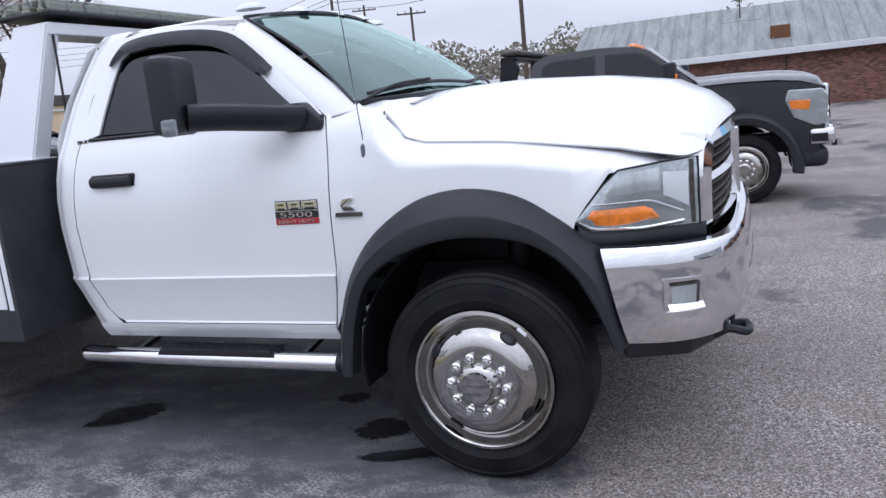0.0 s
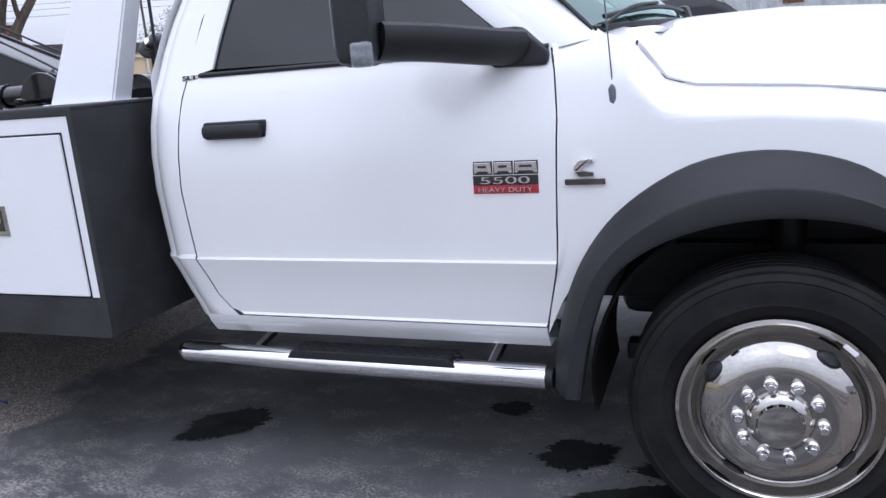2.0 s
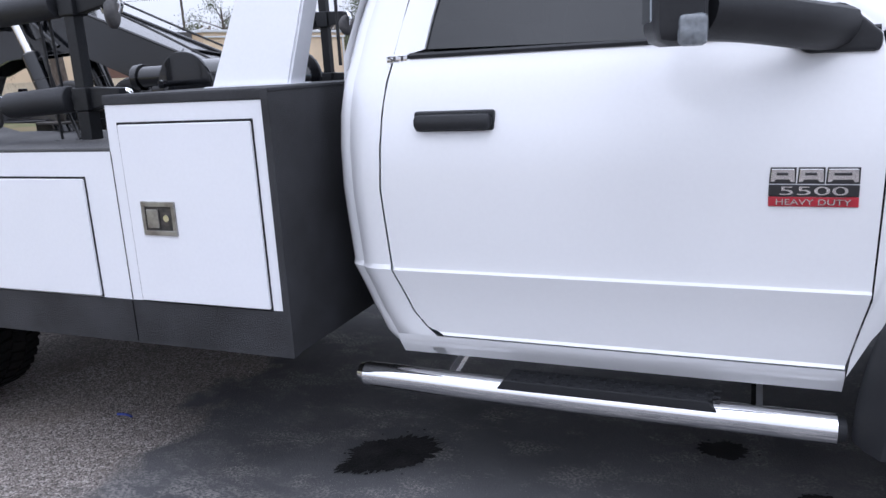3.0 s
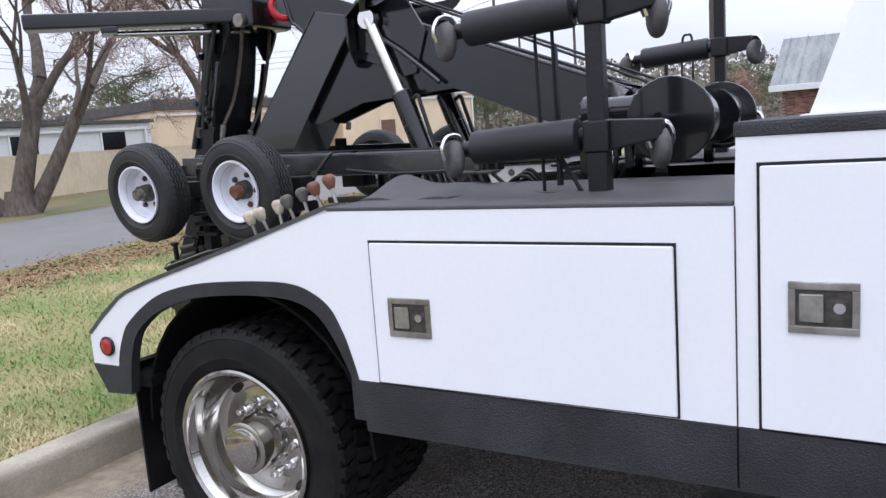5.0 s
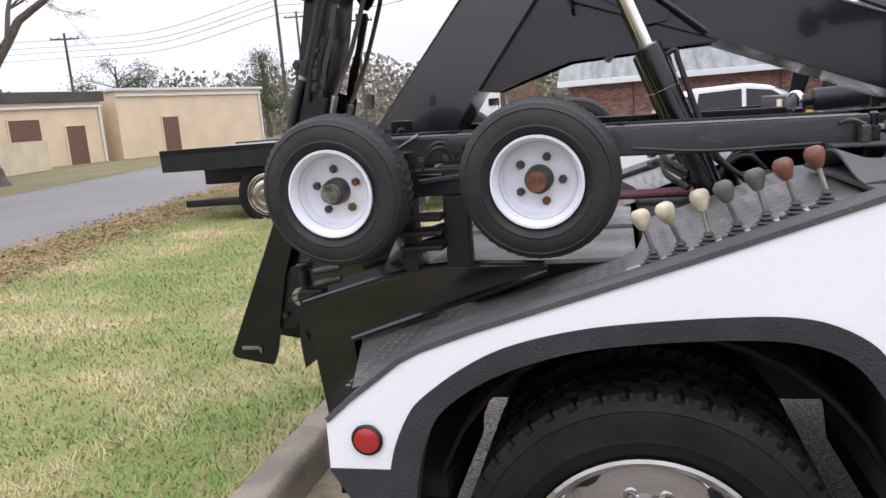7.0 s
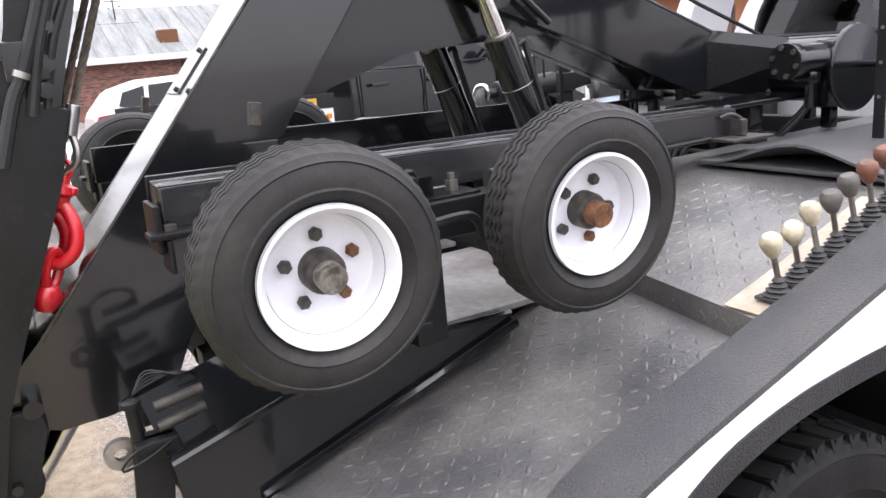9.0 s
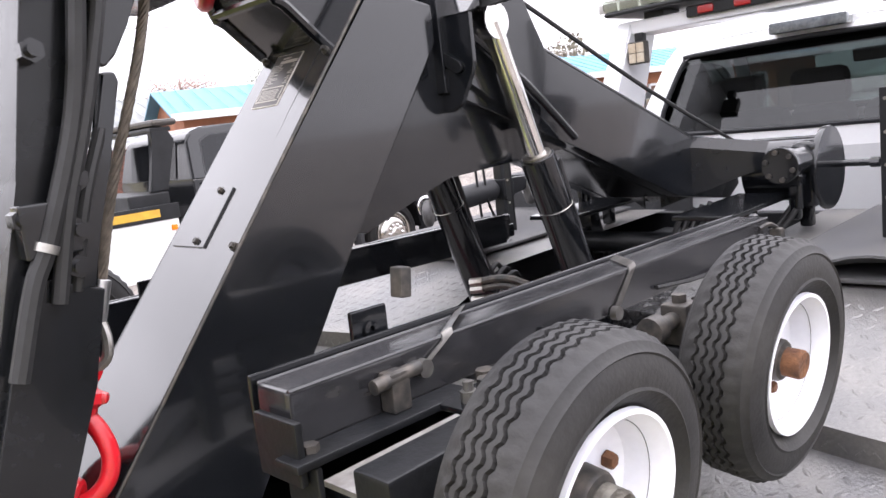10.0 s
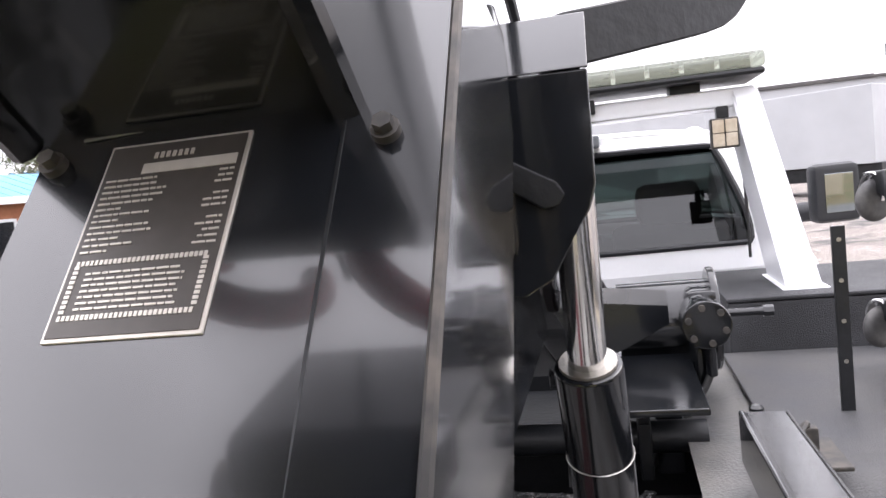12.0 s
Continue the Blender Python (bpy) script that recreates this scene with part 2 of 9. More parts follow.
def sweep(bm, pts, r, seg=8, n=6, taper=1.0, flat=1.0):
    """A tube along a smooth line."""
    line = smooth_line(pts, n)
    rings, side = [], None
    for i, p in enumerate(line):
        d = (line[min(i + 1, len(line) - 1)] - line[max(i - 1, 0)]).normalized()
        if side is None:
            side = d.orthogonal().normalized()
        side = (side - d * side.dot(d)).normalized()
        up = d.cross(side)
        k = r * (1 + (taper - 1) * i / max(1, len(line) - 1))
        rings.append([bm.verts.new(p + k * (math.cos(2 * math.pi * j / seg) * side + flat * math.sin(2 * math.pi * j / seg) * up)) for j in range(seg)])
    for a, b in zip(rings, rings[1:]):
        for j in range(seg):
            bm.faces.new((a[j], a[(j + 1) % seg], b[(j + 1) % seg], b[j]))
    bm.faces.new(rings[0][::-1])
    bm.faces.new(rings[-1])
    return bm


def lathe(bm, prof, m=None, seg=48, closed=False):
    """A profile of (radius, height) turned about the local z axis."""
    m = m or Matrix()
    rings = []
    for r, h in prof:
        if r < 1e-6:
            rings.append([bm.verts.new(m @ Vector((0, 0, h)))])
        else:
            rings.append([bm.verts.new(m @ Vector((r * math.cos(2 * math.pi * j / seg), r * math.sin(2 * math.pi * j / seg), h))) for j in range(seg)])
    pairs = list(zip(rings, rings[1:])) + ([(rings[-1], rings[0])] if closed else [])
    for a, b in pairs:
        for j in range(seg):
            k = (j + 1) % seg
            if len(a) == 1 and len(b) == 1:
                continue
            if len(a) == 1:
                bm.faces.new((a[0], b[k], b[j]))
            elif len(b) == 1:
                bm.faces.new((a[j], a[k], b[0]))
            else:
                bm.faces.new((a[j], a[k], b[k], b[j]))
    return bm


def sheet(bm, fn, nu, nv, thick=0.0, us=None, vs=None):
    """A surface fn(u, v) over the unit square, with a thickness."""
    us = us or [i / nu for i in range(nu + 1)]
    vs = vs or [i / nv for i in range(nv + 1)]
    rows = [[bm.verts.new(fn(u, v)) for u in us] for v in vs]
    faces = [bm.faces.new((rows[j][i], rows[j][i + 1], rows[j + 1][i + 1], rows[j + 1][i])) for j in range(len(vs) - 1) for i in range(len(us) - 1)]
    if thick:
        bmesh.ops.recalc_face_normals(bm, faces=faces)
        bmesh.ops.solidify(bm, geom=faces, thickness=thick)
    return bm


def lerp_table(table, x):
    if x <= table[0][0]:
        return table[0][1]
    for (a, fa), (b, fb) in zip(table, table[1:]):
        if x <= b:
            return fa + (fb - fa) * (x - a) / (b - a)
    return table[-1][1]


def mesh_of(name, bm, mat, angle=38):
    bmesh.ops.recalc_face_normals(bm, faces=bm.faces)
    me = bpy.data.meshes.new(name)
    bm.to_mesh(me)
    bm.free()
    me.materials.append(mat)
    for poly in me.polygons:
        poly.use_smooth = True
    me.set_sharp_from_angle(angle=radians(angle))
    return me


def part(name, bm, mat, parent, label="", angle=38):
    ob = new(name, mesh_of(name, bm, mat, angle))
    if len(ob.data.polygons) < 5000:
        wn_ = ob.modifiers.new("even_shading", "WEIGHTED_NORMAL")  # flat faces stay flat between bevels
        wn_.keep_sharp = True
    if parent is not None:
        ob.parent = parent
    if label:
        ob["label"] = label
    return ob


def thing(name, label, category, group="", kind="", m=None):
    ob = new(name)
    ob.empty_display_size = 0.1
    if m is not None:
        ob.matrix_world = m
    return tagged(ob, label, category, group, kind)


def solid(name, bm, mat, label, category="", group="", kind="", angle=38):
    return tagged(part(name, bm, mat, None, "", angle), label, category, group, kind)


def B():
    return bmesh.new()


CY = 1.14  # the truck's middle line


def flip(p):
    return (p[0], 2 * CY - p[1], p[2])


# ---- ground ----
def ground_material(name, base, base2, patch, fine_amount=0.35, rough=0.85, stone=240.0, bump=0.35):
    m = material(name, base, rough, color2=base2, scale=0.7, fine=stone, var=fine_amount, bump=bump, bump_scale=stone * 0.8, detail=7.0)
    n, l = m.node_tree.nodes, m.node_tree.links
    p = n["Principled BSDF"]
    tc = n.new("ShaderNodeTexCoord")
    w = n.new("ShaderNodeTexNoise")
    w.inputs["Scale"].default_value, w.inputs["Detail"].default_value = 0.35, 8.0
    l.new(tc.outputs["Object"], w.inputs["Vector"])
    r = n.new("ShaderNodeMapRange")
    r.inputs["From Min"].default_value, r.inputs["From Max"].default_value = 0.48, 0.62
    l.new(w.outputs[0], r.inputs["Value"])
    mix = n.new("ShaderNodeMixRGB")
    mix.inputs[2].default_value = (*patch, 1)
    old = p.inputs["Base Color"].links[0].from_socket
    l.new(old, mix.inputs[1])
    s = n.new("ShaderNodeMath")
    s.operation, s.inputs[1].default_value = "MULTIPLY", 0.55
    l.new(r.outputs[0], s.inputs[0])
    l.new(s.outputs[0], mix.inputs[0])
    l.new(mix.outputs[0], p.inputs["Base Color"])
    return m


def lot_material():
    """Worn asphalt with loose pale stones, and a smooth dark sealed field with scuffs where the truck stands."""
    m = bpy.data.materials.new("worn_asphalt")
    m.use_nodes = True
    n, l = m.node_tree.nodes, m.node_tree.links
    p = n["Principled BSDF"]

    def node(kind, **kw):
        o = n.new("ShaderNode" + kind)
        for k, v in kw.items():
            o.inputs[k].default_value = v
        return o

    def math_node(op, a, b=None, c=None):
        o = n.new("ShaderNodeMath")
        o.operation = op
        for i, v in enumerate((a, b, c)):
            if v is None:
                continue
            if isinstance(v, (int, float)):
                o.inputs[i].default_value = v
            else:
                l.new(v, o.inputs[i])
        return o.outputs[0]

    def mix(a, b, f):
        o = n.new("ShaderNodeMixRGB")
        for i, v in enumerate((f, a, b)):
            if isinstance(v, tuple):
                o.inputs[i].default_value = (*v, 1)
            elif isinstance(v, float):
                o.inputs[i].default_value = v
            else:
                l.new(v, o.inputs[i])
        return o.outputs[0]

    def ramp(v, lo, hi, a=0.0, b=1.0):
        o = n.new("ShaderNodeMapRange")
        for k, x in zip(("From Min", "From Max", "To Min", "To Max"), (lo, hi, a, b)):
            o.inputs[k].default_value = x
        l.new(v, o.inputs["Value"])
        return o.outputs[0]

    co = n.new("ShaderNodeTexCoord").outputs["Object"]

    def noise_at(scale, detail=4.0, stretch=None, turn=0.0, rough=0.55):
        src = co
        if stretch:
            mp = n.new("ShaderNodeMapping")
            mp.inputs["Scale"].default_value = stretch
            mp.inputs["Rotation"].default_value = (0, 0, turn)
            l.new(co, mp.inputs["Vector"])
            src = mp.outputs[0]
        o = node("TexNoise", Scale=scale, Detail=detail, Roughness=rough)
        l.new(src, o.inputs["Vector"])
        return o.outputs[0]

    def stones(scale):
        v = node("TexVoronoi", Scale=scale)
        l.new(co, v.inputs["Vector"])
        s = n.new("ShaderNodeSeparateColor")
        l.new(v.outputs["Color"], s.inputs[0])
        return s.outputs[0], s.outputs[1], v.outputs["Distance"]

    r1, r2, d1 = stones(150.0)
    # single stones: most are dull, some pale
    dull = mix((0.075, 0.066, 0.060), (0.285, 0.250, 0.224), r1)
    pale = math_node("GREATER_THAN", r2, 0.68)
    wear = ramp(noise_at(0.9, 7.0), 0.40, 0.62)
    gravel = mix(dull, mix((0.33, 0.295, 0.27), (0.60, 0.55, 0.51), r1), math_node("MULTIPLY", pale, ramp(wear, 0, 1, 0.45, 1.0)))
    gravel = mix(gravel, (0.125, 0.118, 0.115), math_node("MULTIPLY", ramp(noise_at(0.42, 6.0), 0.52, 0.64), 0.6))
    tar = ramp(noise_at(0.33, 9.0, (1.0, 0.7, 1.0), 0.4, 0.62), 0.535, 0.575)
    gravel = mix(gravel, mix((0.060, 0.058, 0.060), (0.115, 0.110, 0.108), r1), math_node("MULTIPLY", tar, 0.9))
    gravel = mix(gravel, (0.18, 0.145, 0.11), math_node("MULTIPLY", ramp(noise_at(1.7, 5.0), 0.55, 0.7), 0.35))
    # the sealed field
    seal = mix((0.050, 0.051, 0.055), (0.100, 0.101, 0.107), ramp(noise_at(1.3, 8.0), 0.35, 0.65))
    scuff = ramp(noise_at(3.2, 9.0, (1.0, 1.5, 1.0), 0.7, 0.72), 0.50, 0.64)
    speck = math_node("MULTIPLY", scuff, ramp(noise_at(95.0, 3.0), 0.44, 0.62))
    seal = mix(seal, (0.30, 0.28, 0.265), math_node("MULTIPLY", speck, 0.85))
    fleck = math_node("MULTIPLY", ramp(noise_at(170.0, 2.0), 0.66, 0.70), ramp(noise_at(2.4, 6.0), 0.42, 0.62))
    seal = mix(seal, (0.42, 0.40, 0.38), math_node("MULTIPLY", fleck, 0.85))
    pale = ramp(noise_at(1.0, 9.0, (0.9, 1.5, 1.0), 0.65, 0.66), 0.52, 0.68)
    seal = mix(seal, (0.17, 0.16, 0.155), math_node("MULTIPLY", pale, math_node("MULTIPLY_ADD", r2, 0.6, 0.15)))
    sep = n.new("ShaderNodeSeparateXYZ")
    l.new(co, sep.inputs[0])
    # the seal is worn through in flakes where wheels pass beside the parked truck
    worn = ramp(math_node("ADD", sep.outputs[1], math_node("MULTIPLY_ADD", noise_at(1.2, 6.0), 1.4, -0.7)), -0.30, 0.22, 1.0, 0.0)
    flake = math_node("MULTIPLY", ramp(noise_at(5.5, 9.0, (1.0, 1.7, 1.0), 0.6, 0.7), 0.44, 0.56), ramp(noise_at(62.0, 4.0, (1.0, 1.6, 1.0), 0.5), 0.42, 0.56))
    seal = mix(seal, (0.36, 0.34, 0.32), math_node("MULTIPLY", math_node("MULTIPLY", worn, flake), 0.9))
    w1, w2 = noise_at(1.1, 8.0, rough=0.62), noise_at(1.6, 8.0, (1, 1.3, 1), 1.0, 0.62)
    far = noise_at(0.22, 3.0)
    dx = math_node("SUBTRACT", math_node("ABSOLUTE", math_node("ADD", math_node("ADD", sep.outputs[0], 1.42), math_node("MULTIPLY_ADD", w1, 1.5, -0.75))), 1.62)
    dy = math_node("SUBTRACT", math_node("ABSOLUTE", math_node("ADD", math_node("ADD", sep.outputs[1], -0.6), math_node("MULTIPLY_ADD", far, 9.0, -4.5))), 4.2)
    field = ramp(math_node("MAXIMUM", dx, dy), -0.07, 0.05, 1.0, 0.0)
    colour = mix(gravel, seal, field)
    # sandy dirt washed against the kerb
    silt = ramp(math_node("ADD", sep.outputs[0], math_node("MULTIPLY_ADD", noise_at(2.3, 6.0), 0.5, -0.25)), -5.32, -5.12, 1.0, 0.0)
    dirt = mix((0.26, 0.205, 0.135), (0.40, 0.33, 0.235), ramp(noise_at(14.0, 6.0), 0.35, 0.65))
    colour = mix(colour, dirt, math_node("MULTIPLY", silt, 0.85))
    l.new(colour, p.inputs["Base Color"])
    l.new(ramp(field, 0, 1, 0.9, 0.72), p.inputs["Roughness"])
    p.inputs["Specular IOR Level"].default_value = 0.35
    b = n.new("ShaderNodeBump")
    b.inputs["Distance"].default_value = 0.006
    l.new(ramp(field, 0, 1, 0.8, 0.25), b.inputs["Strength"])
    l.new(math_node("SUBTRACT", math_node("MULTIPLY", r1, 0.6), d1), b.inputs["Height"])
    l.new(b.outputs[0], p.inputs["Normal"])
    return m


ASPHALT = lot_material()
OIL = material("oil_stain", (0.013, 0.013, 0.014), 0.7, specular=0.2, var=0.3, bump=0.3, bump_scale=120)
ROAD = ground_material("road_asphalt", (0.175, 0.170, 0.162), (0.15, 0.147, 0.142), (0.20, 0.194, 0.186), 0.2)
TURF = material("turf_soil", (0.165, 0.175, 0.055), 0.95, color2=(0.29, 0.24, 0.115), scale=0.9, fine=60, var=0.3, bump=0.4, bump_scale=40, detail=8)
VERGE = material("olive_verge", (0.10, 0.115, 0.035), 0.95, color2=(0.19, 0.135, 0.07), scale=0.6, fine=30, var=0.3, bump=0.4, bump_scale=30, detail=8)
CONCRETE = material("weathered_concrete", (0.42, 0.37, 0.29), 0.85, color2=(0.20, 0.175, 0.14), scale=2.2, fine=90, var=0.15, bump=0.35, bump_scale=90, detail=8)


def ground_height(x, y):
    """Level round the truck; the lot falls gently away past it."""
    return -0.03 * max(0.0, min(y - 2.5, 9.5)) * max(0.0, min((x + 5.4) / 4.0, 1.0))


bm = B()
xs = [-400, -120, -60, -30, -20, -12, -8, -5.4, -4.4, -3.4, -2.4, -1.4, 0, 6, 12, 30, 60, 120, 400]
ys = [-400, -120, -40, -15, -5, 0, 2.5, 4, 6, 8, 10, 12, 20, 30, 45, 60, 90, 150, 400]
vv = [[bm.verts.new((x, y, ground_height(x, y))) for x in xs] for y in ys]
for j in range(len(ys) - 1):
    for i in range(len(xs) - 1):
        bm.faces.new((vv[j][i], vv[j][i + 1], vv[j + 1][i + 1], vv[j + 1][i]))
solid("ground", bm, ASPHALT, "worn dark grey asphalt parking lot", "ground", kind="structure")

# lawn behind the kerb, the road past it, and the far verge
KERB_X = -5.58


def near_edge(y):
    return -10.9 - 0.17 * (y - 4.5)


def far_edge(y):
    return -17.4 - 0.23 * (y - 8)


def strip(name, fa, fb, y0, y1, z, mat, label, cat, n=24, thick=0.0):
    b = B()
    sheet(b, lambda u, v: Vector((fa(y0 + (y1 - y0) * v) * (1 - u) + fb(y0 + (y1 - y0) * v) * u, y0 + (y1 - y0) * v, z[0] + (z[1] - z[0]) * u)), 12, n, thick)
    return solid(name, b, mat, label, cat, kind="structure")


strip("lawn", lambda y: near_edge(y), lambda y: KERB_X, -30, 60, (0.25, 0.12), TURF, "patchy winter lawn with dry straw-coloured grass", "lawn")
strip("road", lambda y: far_edge(y), lambda y: near_edge(y), -30, 90, (0.25, 0.25), ROAD, "pale grey two-lane asphalt road behind the lawn", "road")
strip("verge", lambda y: far_edge(y) - 45, lambda y: far_edge(y), -30, 90, (0.5, 0.255), VERGE, "mown grass verge in front of the fence", "verge")

bm = B()
prism(bm, [(-0.10, 0.0), (0.065, 0.0), (0.06, 0.11), (0.05, 0.137), (0.03, 0.15), (-0.08, 0.15), (-0.10, 0.13)], "y", -30, 60,
      m=Matrix.Translation((KERB_X, 0, 0)))
solid("kerb", bm, CONCRETE, "weathered pale concrete kerb along the lawn", "kerb", kind="structure")

# oil stains
def stain(x, y, rx, ry, turn, seed):
    b = B()
    ring = []
    for k in range(180):
        a = 2 * math.pi * k / 180
        r = 1 + 0.35 * noise.noise(Vector((math.cos(a) * 1.3, math.sin(a) * 1.3, seed))) + 0.16 * noise.noise(Vector((math.cos(a) * 5, math.sin(a) * 5, seed + 9))) + 0.16 * noise.noise(Vector((math.cos(a) * 14, math.sin(a) * 14, seed + 5))) + 0.14 * noise.noise(Vector((math.cos(a) * 31, math.sin(a) * 31, seed + 3)))
        u, v = rx * r * math.cos(a), ry * r * math.sin(a)
        ring.append((x + u * math.cos(turn) - v * math.sin(turn), y + u * math.sin(turn) + v * math.cos(turn)))
    b.faces.new([b.verts.new((p, q, 0.006)) for p, q in ring])
    drops = random.Random(int(seed))
    for k in range(9):  # small drips round the edge
        a, far = drops.uniform(0, 2 * math.pi), drops.uniform(1.0, 1.4)
        u, v, s = rx * far * math.cos(a), ry * far * math.sin(a), drops.uniform(0.002, 0.007)
        cx, cy = x + u * math.cos(turn) - v * math.sin(turn), y + u * math.sin(turn) + v * math.cos(turn)
        b.faces.new([b.verts.new((cx + s * drops.uniform(0.6, 1.3) * math.cos(j * math.pi / 4), cy + s * drops.uniform(0.6, 1.3) * math.sin(j * math.pi / 4), 0.0055)) for j in range(8)])
    solid("oil_stain", b, OIL, "dark oil stain soaked into the asphalt", "stain", "oil stains", kind="structure")


for args in ((-2.08, 0.40, 0.19, 0.12, 0.75, 1.0), (-0.62, 0.42, 0.14, 0.10, 0.3, 2.0), (-0.95, 0.75, 0.09, 0.06, 0.1, 3.0), (-0.40, 0.20, 0.22, 0.05, 0.3, 4.0), (-0.25, 0.33, 0.2, 0.05, -0.3, 5.0)):
    stain(*args)
bm = B()
sweep(bm, [(-3.37, 0.375, 0.008), (-3.33, 0.38, 0.009), (-3.29, 0.372, 0.008)], 0.006, 5, 3)
solid("litter_scrap", bm, material("blue_litter", (0.02, 0.04, 0.25), 0.5), "small scrap of blue litter", "litter")

# blades of grass on the lawn nearest to the truck
rng = random.Random(7)
GRASS = bpy.data.materials.new("grass_blades")
GRASS.use_nodes = True
gn, gl_ = GRASS.node_tree.nodes, GRASS.node_tree.links
gp = gn["Principled BSDF"]
gp.inputs["Roughness"].default_value = 0.7
g_tc, g_no, g_mix, g_geo, g_mix2, g_r = gn.new("ShaderNodeTexCoord"), gn.new("ShaderNodeTexNoise"), gn.new("ShaderNodeMixRGB"), gn.new("ShaderNodeNewGeometry"), gn.new("ShaderNodeMixRGB"), gn.new("ShaderNodeMapRange")
g_no.inputs["Scale"].default_value, g_no.inputs["Detail"].default_value = 1.3, 7.0
g_r.inputs["From Min"].default_value, g_r.inputs["From Max"].default_value = 0.44, 0.60
gl_.new(g_tc.outputs["Object"], g_no.inputs["Vector"])
gl_.new(g_no.outputs[0], g_r.inputs["Value"])
gl_.new(g_r.outputs[0], g_mix.inputs[0])
g_mix.inputs[1].default_value, g_mix.inputs[2].default_value = (0.125, 0.255, 0.04, 1), (0.55, 0.45, 0.25, 1)
gl_.new(g_mix.outputs[0], g_mix2.inputs[1])
g_mix2.inputs[2].default_value = (0.44, 0.38, 0.18, 1)
g_th = gn.new("ShaderNodeMath")
g_th.operation, g_th.inputs[1].default_value = "MULTIPLY", 0.40
gl_.new(g_geo.outputs["Random Per Island"], g_th.inputs[0])
gl_.new(g_th.outputs[0], g_mix2.inputs[0])
gl_.new(g_mix2.outputs[0], gp.inputs["Base Color"])
verts, faces = [], []
count = 0
while count < 190000:
    u = rng.random() ** 1.6
    y = rng.uniform(-3.0, 13.0) if rng.random() < 0.85 else rng.uniform(-10.0, 26.0)
    x = KERB_X - 0.10 + (near_edge(y) - KERB_X + 0.2) * u
    dens = 0.5 + 0.5 * noise.noise(Vector((x * 1.1, y * 1.1, 2.0)))
    if rng.random() > 0.35 + 0.65 * dens:
        continue
    count += 1
    z = 0.12 + 0.13 * (KERB_X - x) / (KERB_X - near_edge(y))
    h = rng.uniform(0.014, 0.042)
    a = rng.uniform(0, 6.283)
    lean = rng.uniform(0.3, 2.2)
    w = 0.0035
    dx, dy = math.cos(a), math.sin(a)
    i = len(verts)
    verts += [(x - dy * w, y + dx * w, z), (x + dy * w, y - dx * w, z), (x + dx * h * lean, y + dy * h * lean, z + h)]
    faces.append((i, i + 1, i + 2))
me = bpy.data.meshes.new("grass")
me.from_pydata(verts, [], faces)
me.materials.append(GRASS)
tagged(new("grass", me), "short patchy green and straw-coloured winter grass", "grass", kind="stuff")

# fallen leaves and straw gathered along the road's edge
LITTER = material("dry_leaf_litter", (0.22, 0.12, 0.065), 0.9, color2=(0.29, 0.18, 0.10), scale=3.0, fine=40, var=0.3, bump=0.5, bump_scale=50)
rng = random.Random(11)
verts, faces = [], []
for _ in range(80000):
    y = rng.uniform(-4, 30)
    x = near_edge(y) + 0.62 + rng.gauss(0, 0.36) + 0.12 * noise.noise(Vector((y * 0.8, 0, 0)))
    z = 0.245 - 0.024 * (x - near_edge(y)) + rng.uniform(0.002, 0.022)
    a, w = rng.uniform(0, 6.283), rng.uniform(0.012, 0.034)
    u, v = Vector((math.cos(a), math.sin(a), rng.uniform(-0.4, 0.4))) * w, Vector((-math.sin(a), math.cos(a), rng.uniform(-0.4, 0.4))) * w * 0.6
    p = Vector((x, y, z))
    i = len(verts)
    verts += [p - u, p - v, p + u, p + v]
    faces.append((i, i + 1, i + 2, i + 3))
me = bpy.data.meshes.new("leaf_litter")
me.from_pydata([v[:] for v in verts], [], faces)
me.materials.append(LITTER)
tagged(new("leaf_litter", me), "strip of brown fallen leaves along the road", "leaves", kind="stuff")


# ---- the white tow truck: cab ----
truck = thing("tow_truck", "white two-door tow truck with black wrecker boom, parked on asphalt", "tow truck", m=pose(0, CY, 0))
TRUCK_INV = truck.matrix_world.inverted()
PLACE = Matrix()


def at(x, y, z):
    return Matrix.Translation((x, y, z))


def tpart(name, bm, mat, parent=None, label="", angle=38):
    """A part of the truck, given in the world's metres and set down by PLACE."""
    bm.transform(TRUCK_INV @ PLACE)
    return part(name, bm, mat, parent or truck, label, angle)


def both(build):
    """Run a builder for the near side and, mirrored, for the far side."""
    for side in (0, 1):
        build(Matrix() if not side else Matrix.Translation((0, 2 * CY, 0)) @ Matrix.Diagonal((1, -1, 1, 1)))


YS = [(0.50, 0.20), (0.545, 0.168), (0.572, 0.156), (0.585, 0.168), (0.70, 0.152), (0.787, 0.131), (0.800, 0.142), (1.0, 0.138), (1.13, 0.144),
      (1.19, 0.152), (1.25, 0.168), (1.34, 0.192), (1.42, 0.230), (1.86, 0.405), (1.91, 0.45)]


def side_y(z):
    return lerp_table(YS, z)


XB = [(0.50, -1.86), (0.53, -1.90), (0.626, -1.953), (0.79, -2.007), (1.03, -2.025), (1.27, -2.03), (1.36, -2.02), (1.55, -1.99), (1.75, -1.915), (1.88, -1.84)]
XR = [(0.578, -1.75), (0.60, -1.80), (0.652, -1.84), (0.795, -1.896), (1.03, -1.916), (1.28, -1.905), (1.40, -1.885), (1.60, -1.845), (1.78, -1.765), (1.88, -1.66)]
XF = [(0.578, -0.648), (0.778, -0.604), (1.216, -0.591), (1.35, -0.600), (1.40, -0.612)]


